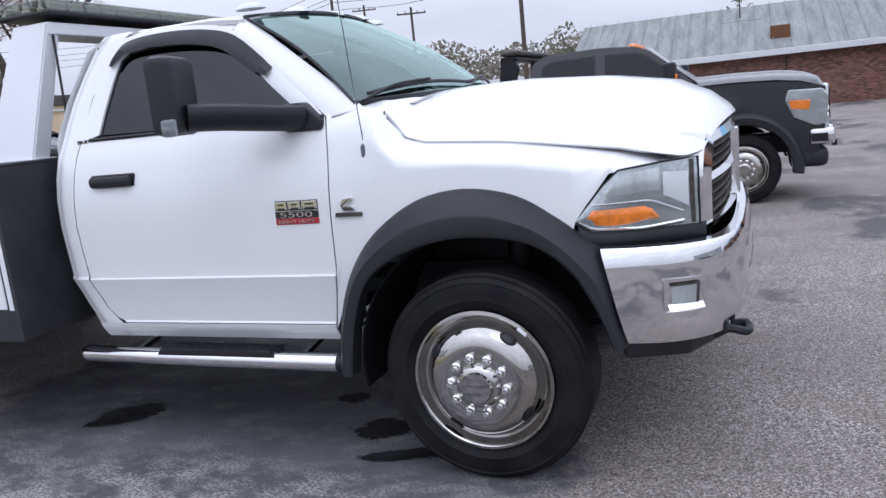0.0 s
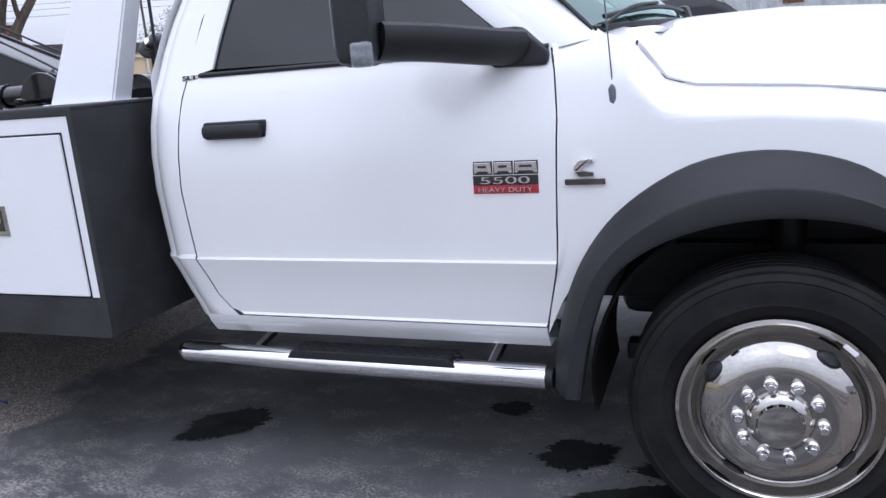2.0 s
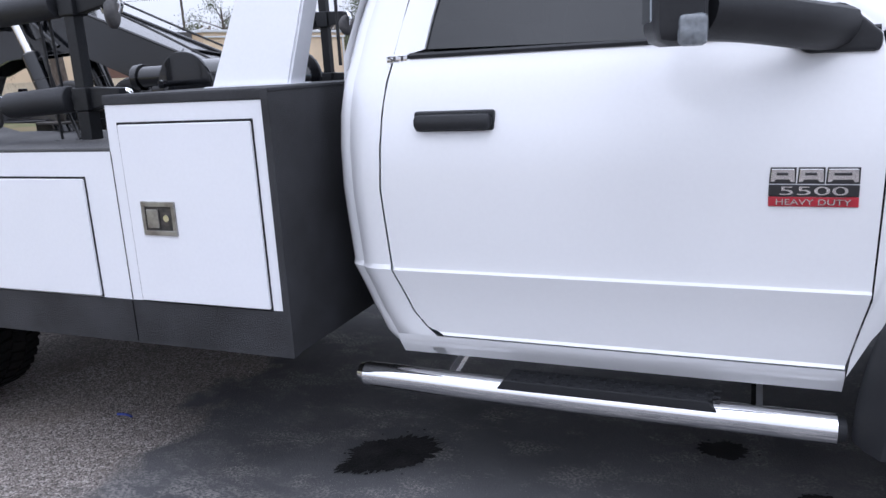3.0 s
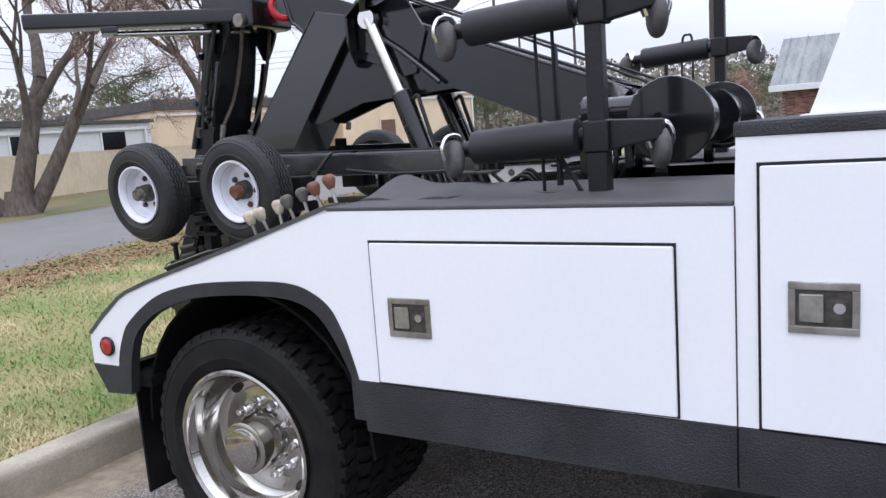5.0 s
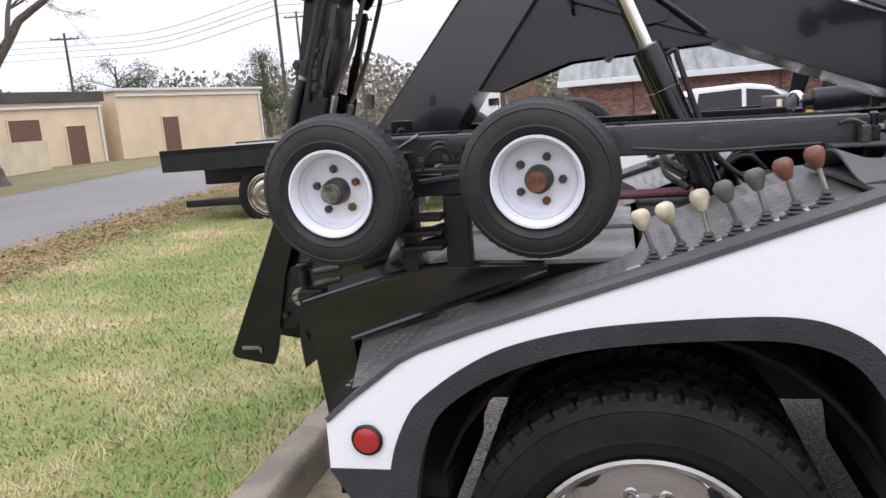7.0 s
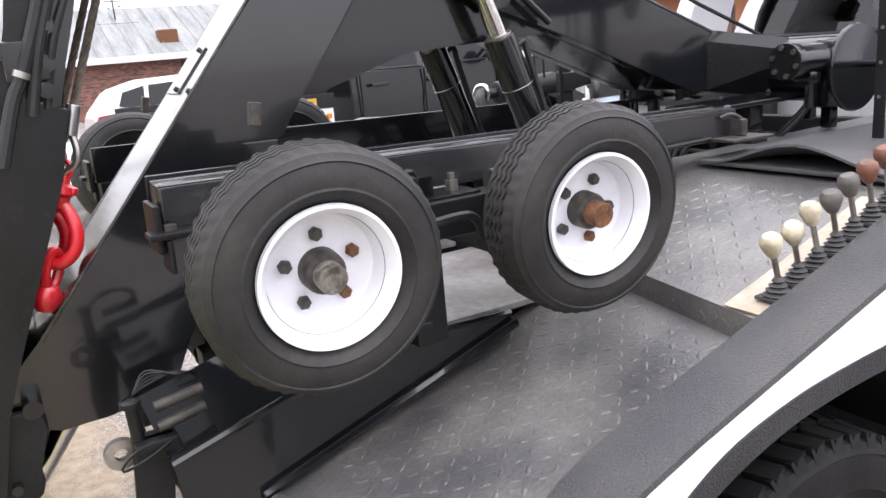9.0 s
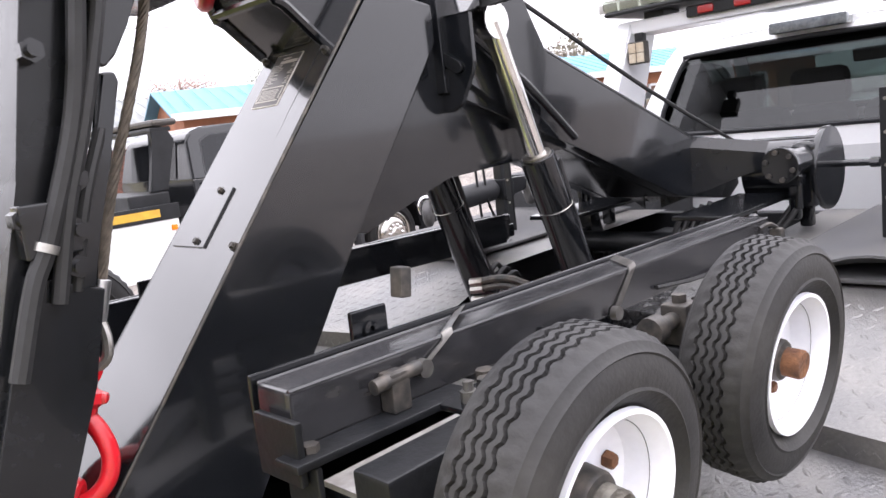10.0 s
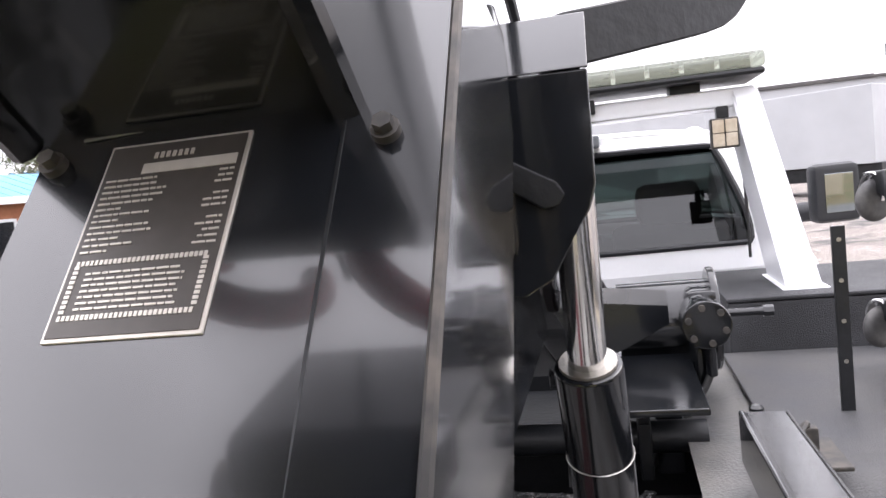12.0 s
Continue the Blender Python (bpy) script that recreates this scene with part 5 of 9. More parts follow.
# front suspension bits seen through the arch
for sgn in (1, -1):
    bm = B()
    yy = CY - sgn * 0.62
    cyl(bm, (0.05, yy, 0.45), (0.05, yy, 0.85), 0.05)
    lathe(bm, [(0.075 + 0.012 * math.cos(a), 0.012 * math.sin(a)) for a in [k * math.pi / 3 for k in range(6)]], Matrix.Translation((0.05, yy, 0.6)), 16, closed=True)
    box(bm, (-0.45, yy - 0.05, 0.36), (0.05, yy + 0.03, 0.42), 0.01)
    tpart("suspension", bm, SATIN)


# ---- tow body ----
PANEL = [(-2.174, 1.316), (-2.748, 1.318), (-2.752, 1.176), (-3.83, 1.182), (-4.16, 1.078), (-4.62, 0.941), (-4.73, 0.903), (-4.78, 0.878), (-4.90, 0.79), (-4.955, 0.742), (-4.957, 0.638), (-4.815, 0.638),
         (-4.80, 0.692), (-4.77, 0.755), (-4.735, 0.800), (-4.64, 0.868), (-4.54, 0.914), (-4.40, 0.946), (-4.26, 0.960), (-4.10, 0.967), (-3.994, 0.964), (-3.92, 0.945), (-3.855, 0.903), (-3.815, 0.835), (-3.793, 0.777), (-3.768, 0.694), (-2.172, 0.692)]
ARCH_IN = [(-4.768, 0.540), (-4.745, 0.66), (-4.705, 0.757), (-4.63, 0.82), (-4.549, 0.86), (-4.45, 0.892), (-4.353, 0.91), (-4.20, 0.922), (-4.037, 0.922), (-3.95, 0.905), (-3.89, 0.87), (-3.845, 0.81), (-3.80, 0.72), (-3.76, 0.62), (-3.75, 0.545)]
ARCH_OUT = [(-4.895, 0.534), (-4.957, 0.636), (-4.817, 0.638), (-4.802, 0.692), (-4.772, 0.755), (-4.737, 0.800), (-4.642, 0.868), (-4.54, 0.916), (-4.40, 0.948), (-4.26, 0.962), (-4.10, 0.969), (-3.994, 0.966), (-3.92, 0.947), (-3.853, 0.904), (-3.813, 0.836), (-3.791, 0.778), (-3.766, 0.692), (-2.172, 0.690), (-2.150, 0.545)]


def eased(pts, first, last, n=4):
    """The outline with its points from first to last joined by a smooth curve."""
    i, j = pts.index(first), pts.index(last)
    return pts[:i] + [(p.x, p.z) for p in smooth_line([(x, 0, z) for x, z in pts[i:j + 1]], n)] + pts[j + 1:]


PANEL = eased(PANEL, (-4.815, 0.638), (-3.768, 0.694))
ARCH_IN = eased(ARCH_IN, (-4.768, 0.540), (-3.75, 0.545))
ARCH_OUT = eased(ARCH_OUT, (-4.817, 0.638), (-3.766, 0.692))
LATCHES = [(-2.649, 0.915), (-3.639, 0.836)]
DOORS = [(-2.702, -2.213, 0.697, 1.258), (-3.690, -2.879, 0.699, 1.090)]


FLOOR_STEEL = material("pale_scuffed_steel", (0.36, 0.355, 0.345), 0.42, 0.25, color2=(0.22, 0.205, 0.19), scale=7, fine=60, var=0.18, bump=0.1, bump_scale=30)


def slope_z(x):
    return lerp_table([(-4.955, 0.742), (-4.90, 0.79), (-4.78, 0.878), (-4.73, 0.903), (-4.62, 0.941), (-4.16, 1.078), (-3.83, 1.182)], x)


def riser_x(y):
    """The step between the two levels of the deck runs slightly askew."""
    return -4.32 + 0.12 * min(y, 0.6)


def deck_z(x, y=0.15):
    """The treadplate: a lower sloped part behind a riser, an upper part before it."""
    return 0.960 + 0.285 * (x + 4.31) if x < riser_x(y) else lerp_table([(-4.33, 1.006), (-4.16, 1.054), (-3.83, 1.165), (-3.0, 1.172)], x)


def tread_marks(b, x0, x1, y0, y1, m, pitch=0.034):
    """Raised marks of treadplate in alternate directions."""
    ny, nx = int((y1 - y0) / pitch), int((x1 - x0) / pitch)
    for i in range(nx):
        for j in range(ny):
            x, y = x0 + (i + 0.5) * pitch, y0 + (j + 0.5) * pitch
            d = 1 if (i + j) % 2 else -1
            yy = abs(y)
            z, zx = deck_z(x, yy), (deck_z(x + 0.02, yy) - deck_z(x - 0.02, yy)) / 0.04
            if abs(x - riser_x(yy)) < 0.03:
                continue
            c, s = math.cos(d * 0.78), math.sin(d * 0.78)
            pts = [(-0.0145, 0.0), (-0.005, 0.005), (0.005, 0.005), (0.0145, 0.0), (0.005, -0.005), (-0.005, -0.005)]
            lo = [b.verts.new(m @ Vector((x + p * c - q * s, y + p * s + q * c, z + (p * c - q * s) * zx))) for p, q in pts]
            hi = [b.verts.new(m @ Vector((x + 0.5 * (p * c - q * s), y + 0.5 * (p * s + q * c), z + 0.0018 + 0.5 * (p * c - q * s) * zx))) for p, q in pts]
            b.faces.new(hi)
            for k in range(6):
                b.faces.new((lo[k], lo[(k + 1) % 6], hi[(k + 1) % 6], hi[k]))


def body_side(m):
    bm = B()
    prism(bm, PANEL, "y", -0.05, -0.02)
    bm.transform(m)
    body = tpart("body_panel", bm, WHITE_BODY, None, "white steel body side panel")
    bm = B()
    prism(bm, ARCH_OUT + ARCH_IN[::-1], "y", -0.0535, -0.018)
    bm.transform(m)
    tpart("body_skirt", bm, LINER, None, "textured black body skirt")
    for (x0, x1, z0, z1), (lx, lz) in zip(DOORS, LATCHES):
        # dark joint round the door; extra width at left and top draws a shadow line
        bm = B()
        box(bm, (x0 - 0.006, -0.0525, z0 - 0.004), (x1 + 0.005, -0.045, z1 + 0.007))
        bm.transform(m)
        gap = tpart("door_gap", bm, SATIN, body)
        bm = B()
        box(bm, (x0, -0.060, z0), (x1, -0.046, z1), 0.004)
        bm.transform(m)
        door = tpart("box_door", bm, WHITE_BODY, None, "white toolbox door")
        bm = B()
        w, h = 0.13, 0.107
        for a, b_ in (((0, 0), (w, 0.016)), ((0, h - 0.016), (w, h)), ((0, 0.016), (0.014, h - 0.016)), ((w - 0.014, 0.016), (w, h - 0.016))):
            box(bm, (lx + a[0], -0.066, lz + a[1]), (lx + b_[0], -0.058, lz + b_[1]), 0.002)
        bm.transform(m)
        latch = tpart("paddle_latch", bm, STEEL, door, "steel paddle latch")
        bm = B()
        box(bm, (lx + 0.014, -0.0612, lz + 0.016), (lx + w - 0.014, -0.0604, lz + h - 0.016))
        bm.transform(m)
        tpart("latch_recess", bm, GREY_HUB, latch)
        bm = B()
        box(bm, (lx + 0.020, -0.068, lz + 0.024), (lx + 0.066, -0.061, lz + h - 0.024), 0.003)
        bm.transform(m)
        tpart("latch_paddle", bm, STEEL, latch)
        bm = B()
        cyl(bm, m @ Vector((lx + 0.094, -0.061, lz + 0.055)), m @ Vector((lx + 0.094, -0.066, lz + 0.055)), 0.011, seg=14)
        tpart("lock", bm, CHROME, latch)
    # dark boxes behind the panel, black top and front
    for nm, lo, hi, bev in (("toolbox", (-2.75, -0.019, 0.56), (-2.172, 0.63, 1.335), 0.006), ("toolbox_front", (-2.172, -0.056, 0.552), (-2.146, 0.63, 1.338), 0.003),
                            ("toolbox_top", (-2.752, -0.0525, 1.337), (-2.1435, 0.633, 1.349), 0.004), ("toolbox_edge", (-2.752, -0.0545, 1.318), (-2.149, -0.02, 1.345), 0.004),
                            ("toolbox", (-3.82, -0.019, 0.56), (-2.752, 0.46, 1.160), 0.0), ("rubber_mat", (-3.832, -0.052, 1.176), (-2.754, 0.655, 1.188), 0.004)):
        bm = B()
        box(bm, lo, hi, bev)
        bm.transform(m)
        tpart(nm, bm, BORDER if nm == "rubber_mat" else LINER, None, "black textured toolbox body" if nm == "toolbox" else "grey rubber mat on the toolbox" if nm == "rubber_mat" else "")
    bm = B()
    sheet(bm, lambda u, v: m @ Vector((-3.835 + 0.30 * u, 0.12 + 0.50 * v, 1.190 + 0.050 * math.sin(math.pi * v) ** 2 * (1 - u) ** 1.5 + 0.006 * math.sin(9 * u + 4 * v))), 12, 12, 0.006)
    tpart("mat_fold", bm, BORDER, None, "raised fold of the rubber mat")
    # joint where the low body meets the tall toolbox
    for lo, hi, mat in (((-2.7535, -0.0512, 0.694), (-2.7500, -0.048, 1.176), GREY_HUB), ((-2.7535, -0.0548, 0.552), (-2.7490, -0.050, 0.690), WELL)):
        bm = B()
        box(bm, lo, hi)
        bm.transform(m)
        tpart("body_seam", bm, mat, body)
    # border strip along the sloped edge
    bm = B()
    xs = [-3.83, -4.0, -4.16, -4.4, -4.62, -4.73, -4.78, -4.90, -4.957]
    def border(u, v):
        x = xs[round(u * (len(xs) - 1))]
        w = 0.135
        return m @ Vector((x, -0.054 + w * v, slope_z(x) + 0.013 - 0.012 * v * v))
    sheet(bm, border, len(xs) - 1, 4, 0.012)
    tpart("deck_border", bm, BORDER)
    # treadplate deck
    bm = B()
    dx = [-5.10, -4.9, -4.7, -4.5, -4.311, -4.3095, -4.22, -4.16, -4.0, -3.83, -3.5, -3.0, -2.75]
    def deck(u, v):
        x = dx[round(u * (len(dx) - 1))]
        y0 = 0.06 if x < -3.8 else 0.09
        y1 = 0.64 if x < -4.31 else 0.82
        y = y0 + (y1 - y0) * v
        xx = x
        if x < -4.9:
            xx = -4.93 - 0.17 * v
        if abs(x + 4.31) < 0.005:
            xr = riser_x(y) + (0.001 if x > -4.31 else -0.001)
            return m @ Vector((xr, y, deck_z(xr, y)))
        return m @ Vector((xx, y, deck_z(xx, y)))
    sheet(bm, deck, len(dx) - 1, 8, 0.0)
    tread_marks(bm, -4.97, -3.85, 0.08, 0.62, m)
    tread_marks(bm, -4.20, -3.85, 0.62, 0.80, m)
    for j in range(18):
        y = 0.08 + 0.03 * j
        mm = m @ Matrix.Translation((riser_x(y) - 0.001, y, 0.985)) @ pose(0, 0, 0, 45 * (1 if j % 2 else -1), 0, 0)
        box(bm, (-0.0015, -0.010, -0.002), (0.001, 0.010, 0.002), 0, mm)
    tpart("tread_deck", bm, DECK, None, "worn black treadplate deck")
    bm = B()
    box(bm, (-4.95, -0.018, 0.56), (-4.70, 0.55, 0.60))
    box(bm, (-3.80, -0.018, 0.56), (-3.76, 0.60, 1.10))
    prism(bm, [(-4.95, 0.55), (-4.95, 0.72), (-4.42, 0.89), (-4.42, 0.86), (-4.92, 0.68), (-4.90, 0.55)], "y", 0.40, 0.62)
    sheet(bm, lambda u, v: Vector((-4.26 + 0.49 * math.cos(math.pi * u), 0.0 + 0.62 * v, 0.43 + 0.50 * math.sin(math.pi * u))), 16, 1, 0.01)
    bm.transform(m)
    tpart("rear_wheel_well", bm, WELL)
    # red side lamp and mud flap
    bm = B()
    lathe(bm, [(0.033, 0.0), (0.036, 0.008), (0.032, 0.013)], Matrix.Translation((-4.862, -0.05, 0.709)) @ pose(0, 0, 0, 90, 0, 0), 24)
    bm.transform(m)
    ring = tpart("side_lamp", bm, SATIN, None, "round red side lamp in a black ring")
    bm = B()
    lathe(bm, [(0.0, 0.017), (0.018, 0.016), (0.029, 0.012), (0.032, 0.006)], Matrix.Translation((-4.862, -0.05, 0.709)) @ pose(0, 0, 0, 90, 0, 0), 24)
    bm.transform(m)
    tpart("lamp_lens", bm, RED_LENS, ring, "red lens")
    bm = B()
    box(bm, (-4.86, 0.03, 0.12), (-4.848, 0.55, 0.62), 0.003)
    bm.transform(m)
    tpart("mud_flap", bm, RUBBER)
    # tail plate and its top
    m = m @ at(0, -0.042, 0)
    bm = B()
    prism(bm, [(-5.25, 0.862), (-4.86, 0.960), (-4.52, 0.958), (-4.505, 0.935), (-5.095, 0.752), (-5.085, 0.45), (-5.205, 0.45)], "y", 0.60, 0.64, 0.004)
    prism(bm, [(-5.25, 0.862), (-4.86, 0.960), (-4.86, 0.94), (-5.24, 0.842)], "y", 0.64, 0.96)
    prism(bm, [(-5.25, 0.862), (-5.205, 0.45), (-5.18, 0.45), (-5.22, 0.842)], "y", 0.64, 0.80)
    sweep(bm, [(-5.25, 0.598, 0.865), (-4.86, 0.598, 0.963), (-4.52, 0.598, 0.962)], 0.008, 6, 3)
    sweep(bm, [(-4.51, 0.590, 0.940), (-5.10, 0.590, 0.752), (-5.088, 0.59, 0.45)], 0.010, 6, 1)
    bm.transform(m)
    tail = tpart("tail_plate", bm, BLACK, None, "glossy black tail plate")
    bm = B()
    prism(bm, [(-5.300, 0.885), (-5.225, 0.885), (-5.238, 0.80), (-5.258, 0.662), (-5.310, 0.624), (-5.318, 0.72), (-5.308, 0.80)], "y", 0.688, 0.706, 0.003)
    cyl(bm, (-5.295, 0.688, 0.735), (-5.295, 0.674, 0.735), 0.013, seg=6)
    box(bm, (-5.30, 0.67, 0.845), (-5.22, 0.73, 0.885), 0.006)
    bm.transform(m)
    tpart("hinge_plate", bm, SATIN, tail)
    for z0, z1 in ((0.937, 0.951), (0.897, 0.914)):
        bm = B()
        cyl(bm, m @ Vector((-5.25, 0.70, z0)), m @ Vector((-5.16, 0.70, z1)), 0.011, seg=10, bevel=0.002)
        tpart("hinge_rod", bm, GREY_HUB, tail)
    bm = B()
    cyl(bm, (-5.286, 0.70, 0.865), (-5.289, 0.70, 0.965), 0.012, seg=10, bevel=0.002)
    lathe(bm, [(0.012, 0.0), (0.019, 0.004), (0.019, 0.014), (0.012, 0.018)], Matrix.Translation((-5.289, 0.70, 0.948)), 12)
    sweep(bm, [(-5.26, 0.68, 0.885), (-5.31, 0.665, 0.872), (-5.325, 0.66, 0.852), (-5.28, 0.66, 0.862), (-5.235, 0.67, 0.878)], 0.0028, 5, 4)
    bm.transform(m)
    tpart("hinge_pin", bm, SATIN, tail)
    for k in range(5):
        bm = B()
        sweep(bm, [(-5.28, 0.72, 0.965), (-5.25, 0.71 + 0.006 * k, 0.982 + 0.004 * k), (-5.20, 0.71 - 0.005 * k, 0.992), (-5.165, 0.72, 0.965 + 0.004 * k), (-5.20, 0.73, 0.952)], 0.0022, 5, 4)
        bm.transform(m)
        tpart("wire_loop", bm, SATIN, tail)
    bm = B()
    lathe(bm, [(0.012, -0.008), (0.030, -0.008), (0.030, 0.008), (0.012, 0.008)], m @ Matrix.Translation((-5.318, 0.74, 0.85)) @ pose(0, 0, 0, 90, 0, 0), 20, closed=True)
    tpart("hinge_ring", bm, STEEL, tail)
    bm = B()
    box(bm, (-4.86, 0.645, 0.948), (-4.27, 1.138, 0.962), 0.002)
    bm.transform(m)
    tpart("tail_floor", bm, FLOOR_STEEL, None, "pale scuffed steel floor plate")


both(body_side)
for k, (lo, hi, bev) in enumerate((((-4.9, 0.66, 0.72), (-2.7, 1.60, 0.80), 0.004), ((-2.75, 0.46, 0.60), (-2.16, 2 * CY - 0.46, 0.98), 0.01), ((-3.3, 0.78, 0.80), (-2.75, 1.48, 1.10), 0.02), ((-2.75, 0.46, 0.98), (-2.70, 2 * CY - 0.46, 1.16), 0.01),
                                   ((-4.75, 0.66, 0.80), (-3.3, 0.70, 0.945), 0.004), ((-4.75, 1.56, 0.80), (-3.3, 1.60, 0.945), 0.004))):
    bm = B()
    box(bm, lo, hi, bev)
    tpart("subframe" if not k else "subframe_box", bm, SATIN, None, "black subframe between the toolboxes" if not k else "")
bm = B()
box(bm, (-4.25, 0.78, 0.86), (-3.4, 1.48, 1.03), 0.01)
tpart("centre_cover", bm, LINER)

# ---- mast, boom, cylinders ----
PLACE = at(0, 0, -0.036)
LUMPY = material("lumpy_black_coating", (0.016, 0.016, 0.017), 0.28, specular=0.7, var=0.3, scale=20, bump=0.8, bump_scale=90)
bm = B()
MAST = [(-4.640, 1.966), (-4.475, 1.93), (-4.475, 1.85), (-4.765, 1.475), (-5.06, 1.05), (-5.16, 0.85), (-5.31, 0.835), (-5.40, 0.83), (-5.51, 0.88), (-5.495, 0.96), (-5.405, 1.034)]
prism(bm, MAST, "y", 1.009, 1.273, 0.006)
mast = tpart("mast", bm, MAST_PAINT, None, "glossy black leaning mast")


def mast_face(d, y, off=0.0):
    """A place on the mast's rear face, d metres down from its top."""
    n = Vector((-0.775, 0, 0.632))
    return Vector((-4.640 - 0.632 * d, y, 1.966 - 0.775 * d)) + n * off


FACE = Matrix.Translation(mast_face(0, CY)) @ Matrix(((0, 0.632, -0.775, 0), (-1, 0, 0, 0), (0, 0.775, 0.632, 0), (0, 0, 0, 1)))
bm = B()
sweep(bm, [mast_face(d, 1.0105, 0.003) for d in (0.0, 0.7, 1.2)], 0.0035, 6, 2)
tpart("corner_weld", bm, GREY_HUB, mast)
bm = B()
sweep(bm, [mast_face(d, 1.072, 0.0) for d in (0.10, 0.5, 0.9)], 0.0015, 4, 1)
tpart("face_seam", bm, SATIN, mast)
bm = B()
box(bm, (-0.110, -0.588, 0.001), (0.012, -0.460, 0.006), 0.001, FACE)
tpart("access_plate", bm, MAST_PAINT, mast, "bolted black access plate")
for u, v in ((-0.026, -0.468), (-0.021, -0.577), (0.114, -0.582), (0.094, -0.155), (-0.118, -0.150)):
    bm = B()
    cyl(bm, FACE @ Vector((u, v, 0.0)), FACE @ Vector((u, v, 0.006)), 0.0085, seg=12)
    cyl(bm, FACE @ Vector((u, v, 0.006)), FACE @ Vector((u, v, 0.012)), 0.006, seg=6)
    tpart("bolt", bm, GREY_HUB, mast)

PLACE = at(0, 0, -0.030)
GUSSET = [(-4.76, 1.485), (-4.70, 1.475), (-4.45, 1.555), (-3.99, 1.572), (-4.02, 1.60), (-4.475, 1.92), (-4.48, 1.86)]
for y0, y1 in ((1.045, 1.063), (1.222, 1.24)):
    bm = B()
    prism(bm, GUSSET, "y", y0, y1, 0.002)
    tpart("gusset_plate", bm, BLACK)

BOOM = [(-4.815, 1.943), (-4.72, 1.857), (-4.45, 1.74), (-3.98, 1.572), (-3.46, 1.36), (-3.10, 1.30), (-3.02, 1.34), (-3.05, 1.42), (-3.266, 1.497), (-4.149, 1.847), (-4.80, 2.105), (-4.86, 2.09)]
bm = B()
prism(bm, BOOM, "y", 1.07, 1.29, 0.008)
boom = tpart("boom", bm, BLACK, None, "glossy black wrecker boom")
for y0, y1 in ((1.02, 1.068), (1.292, 1.34)):
    bm = B()
    prism(bm, [(-4.45, 1.74), (-3.98, 1.572), (-3.46, 1.36), (-3.10, 1.30), (-3.02, 1.34), (-3.05, 1.42), (-3.266, 1.497), (-4.149, 1.847), (-4.45, 1.966)], "y", y0, y1, 0.004)
    tpart("boom_cheek", bm, BLACK, boom)
for y in (1.028, 1.332):
    bm = B()
    sweep(bm, [(-4.43, y, 1.962), (-4.149, y, 1.851), (-3.266, y, 1.502)], 0.008, 10, 2)
    tpart("boom_edging", bm, BLACK, boom)
for y in (1.072, 1.288):
    bm = B()
    sweep(bm, [(-4.86, y, 2.09), (-4.825, y, 1.95), (-4.80, y, 1.928), (-4.722, y, 1.858)], 0.011, 8, 3)
    tpart("boom_edging", bm, BLACK, boom)
bm = B()
sweep(bm, [(-4.822, 1.07, 1.945), (-4.822, 1.29, 1.945)], 0.011, 8, 1)
tpart("boom_edging", bm, BLACK, boom)
bm = B()
sweep(bm, [(-4.38, 0.99, 1.86), (-4.20, 0.99, 1.74), (-4.03, 0.99, 1.60)], 0.010, 10, 2)
tpart("boom_brace", bm, BLACK, boom)


PLACE = Matrix()


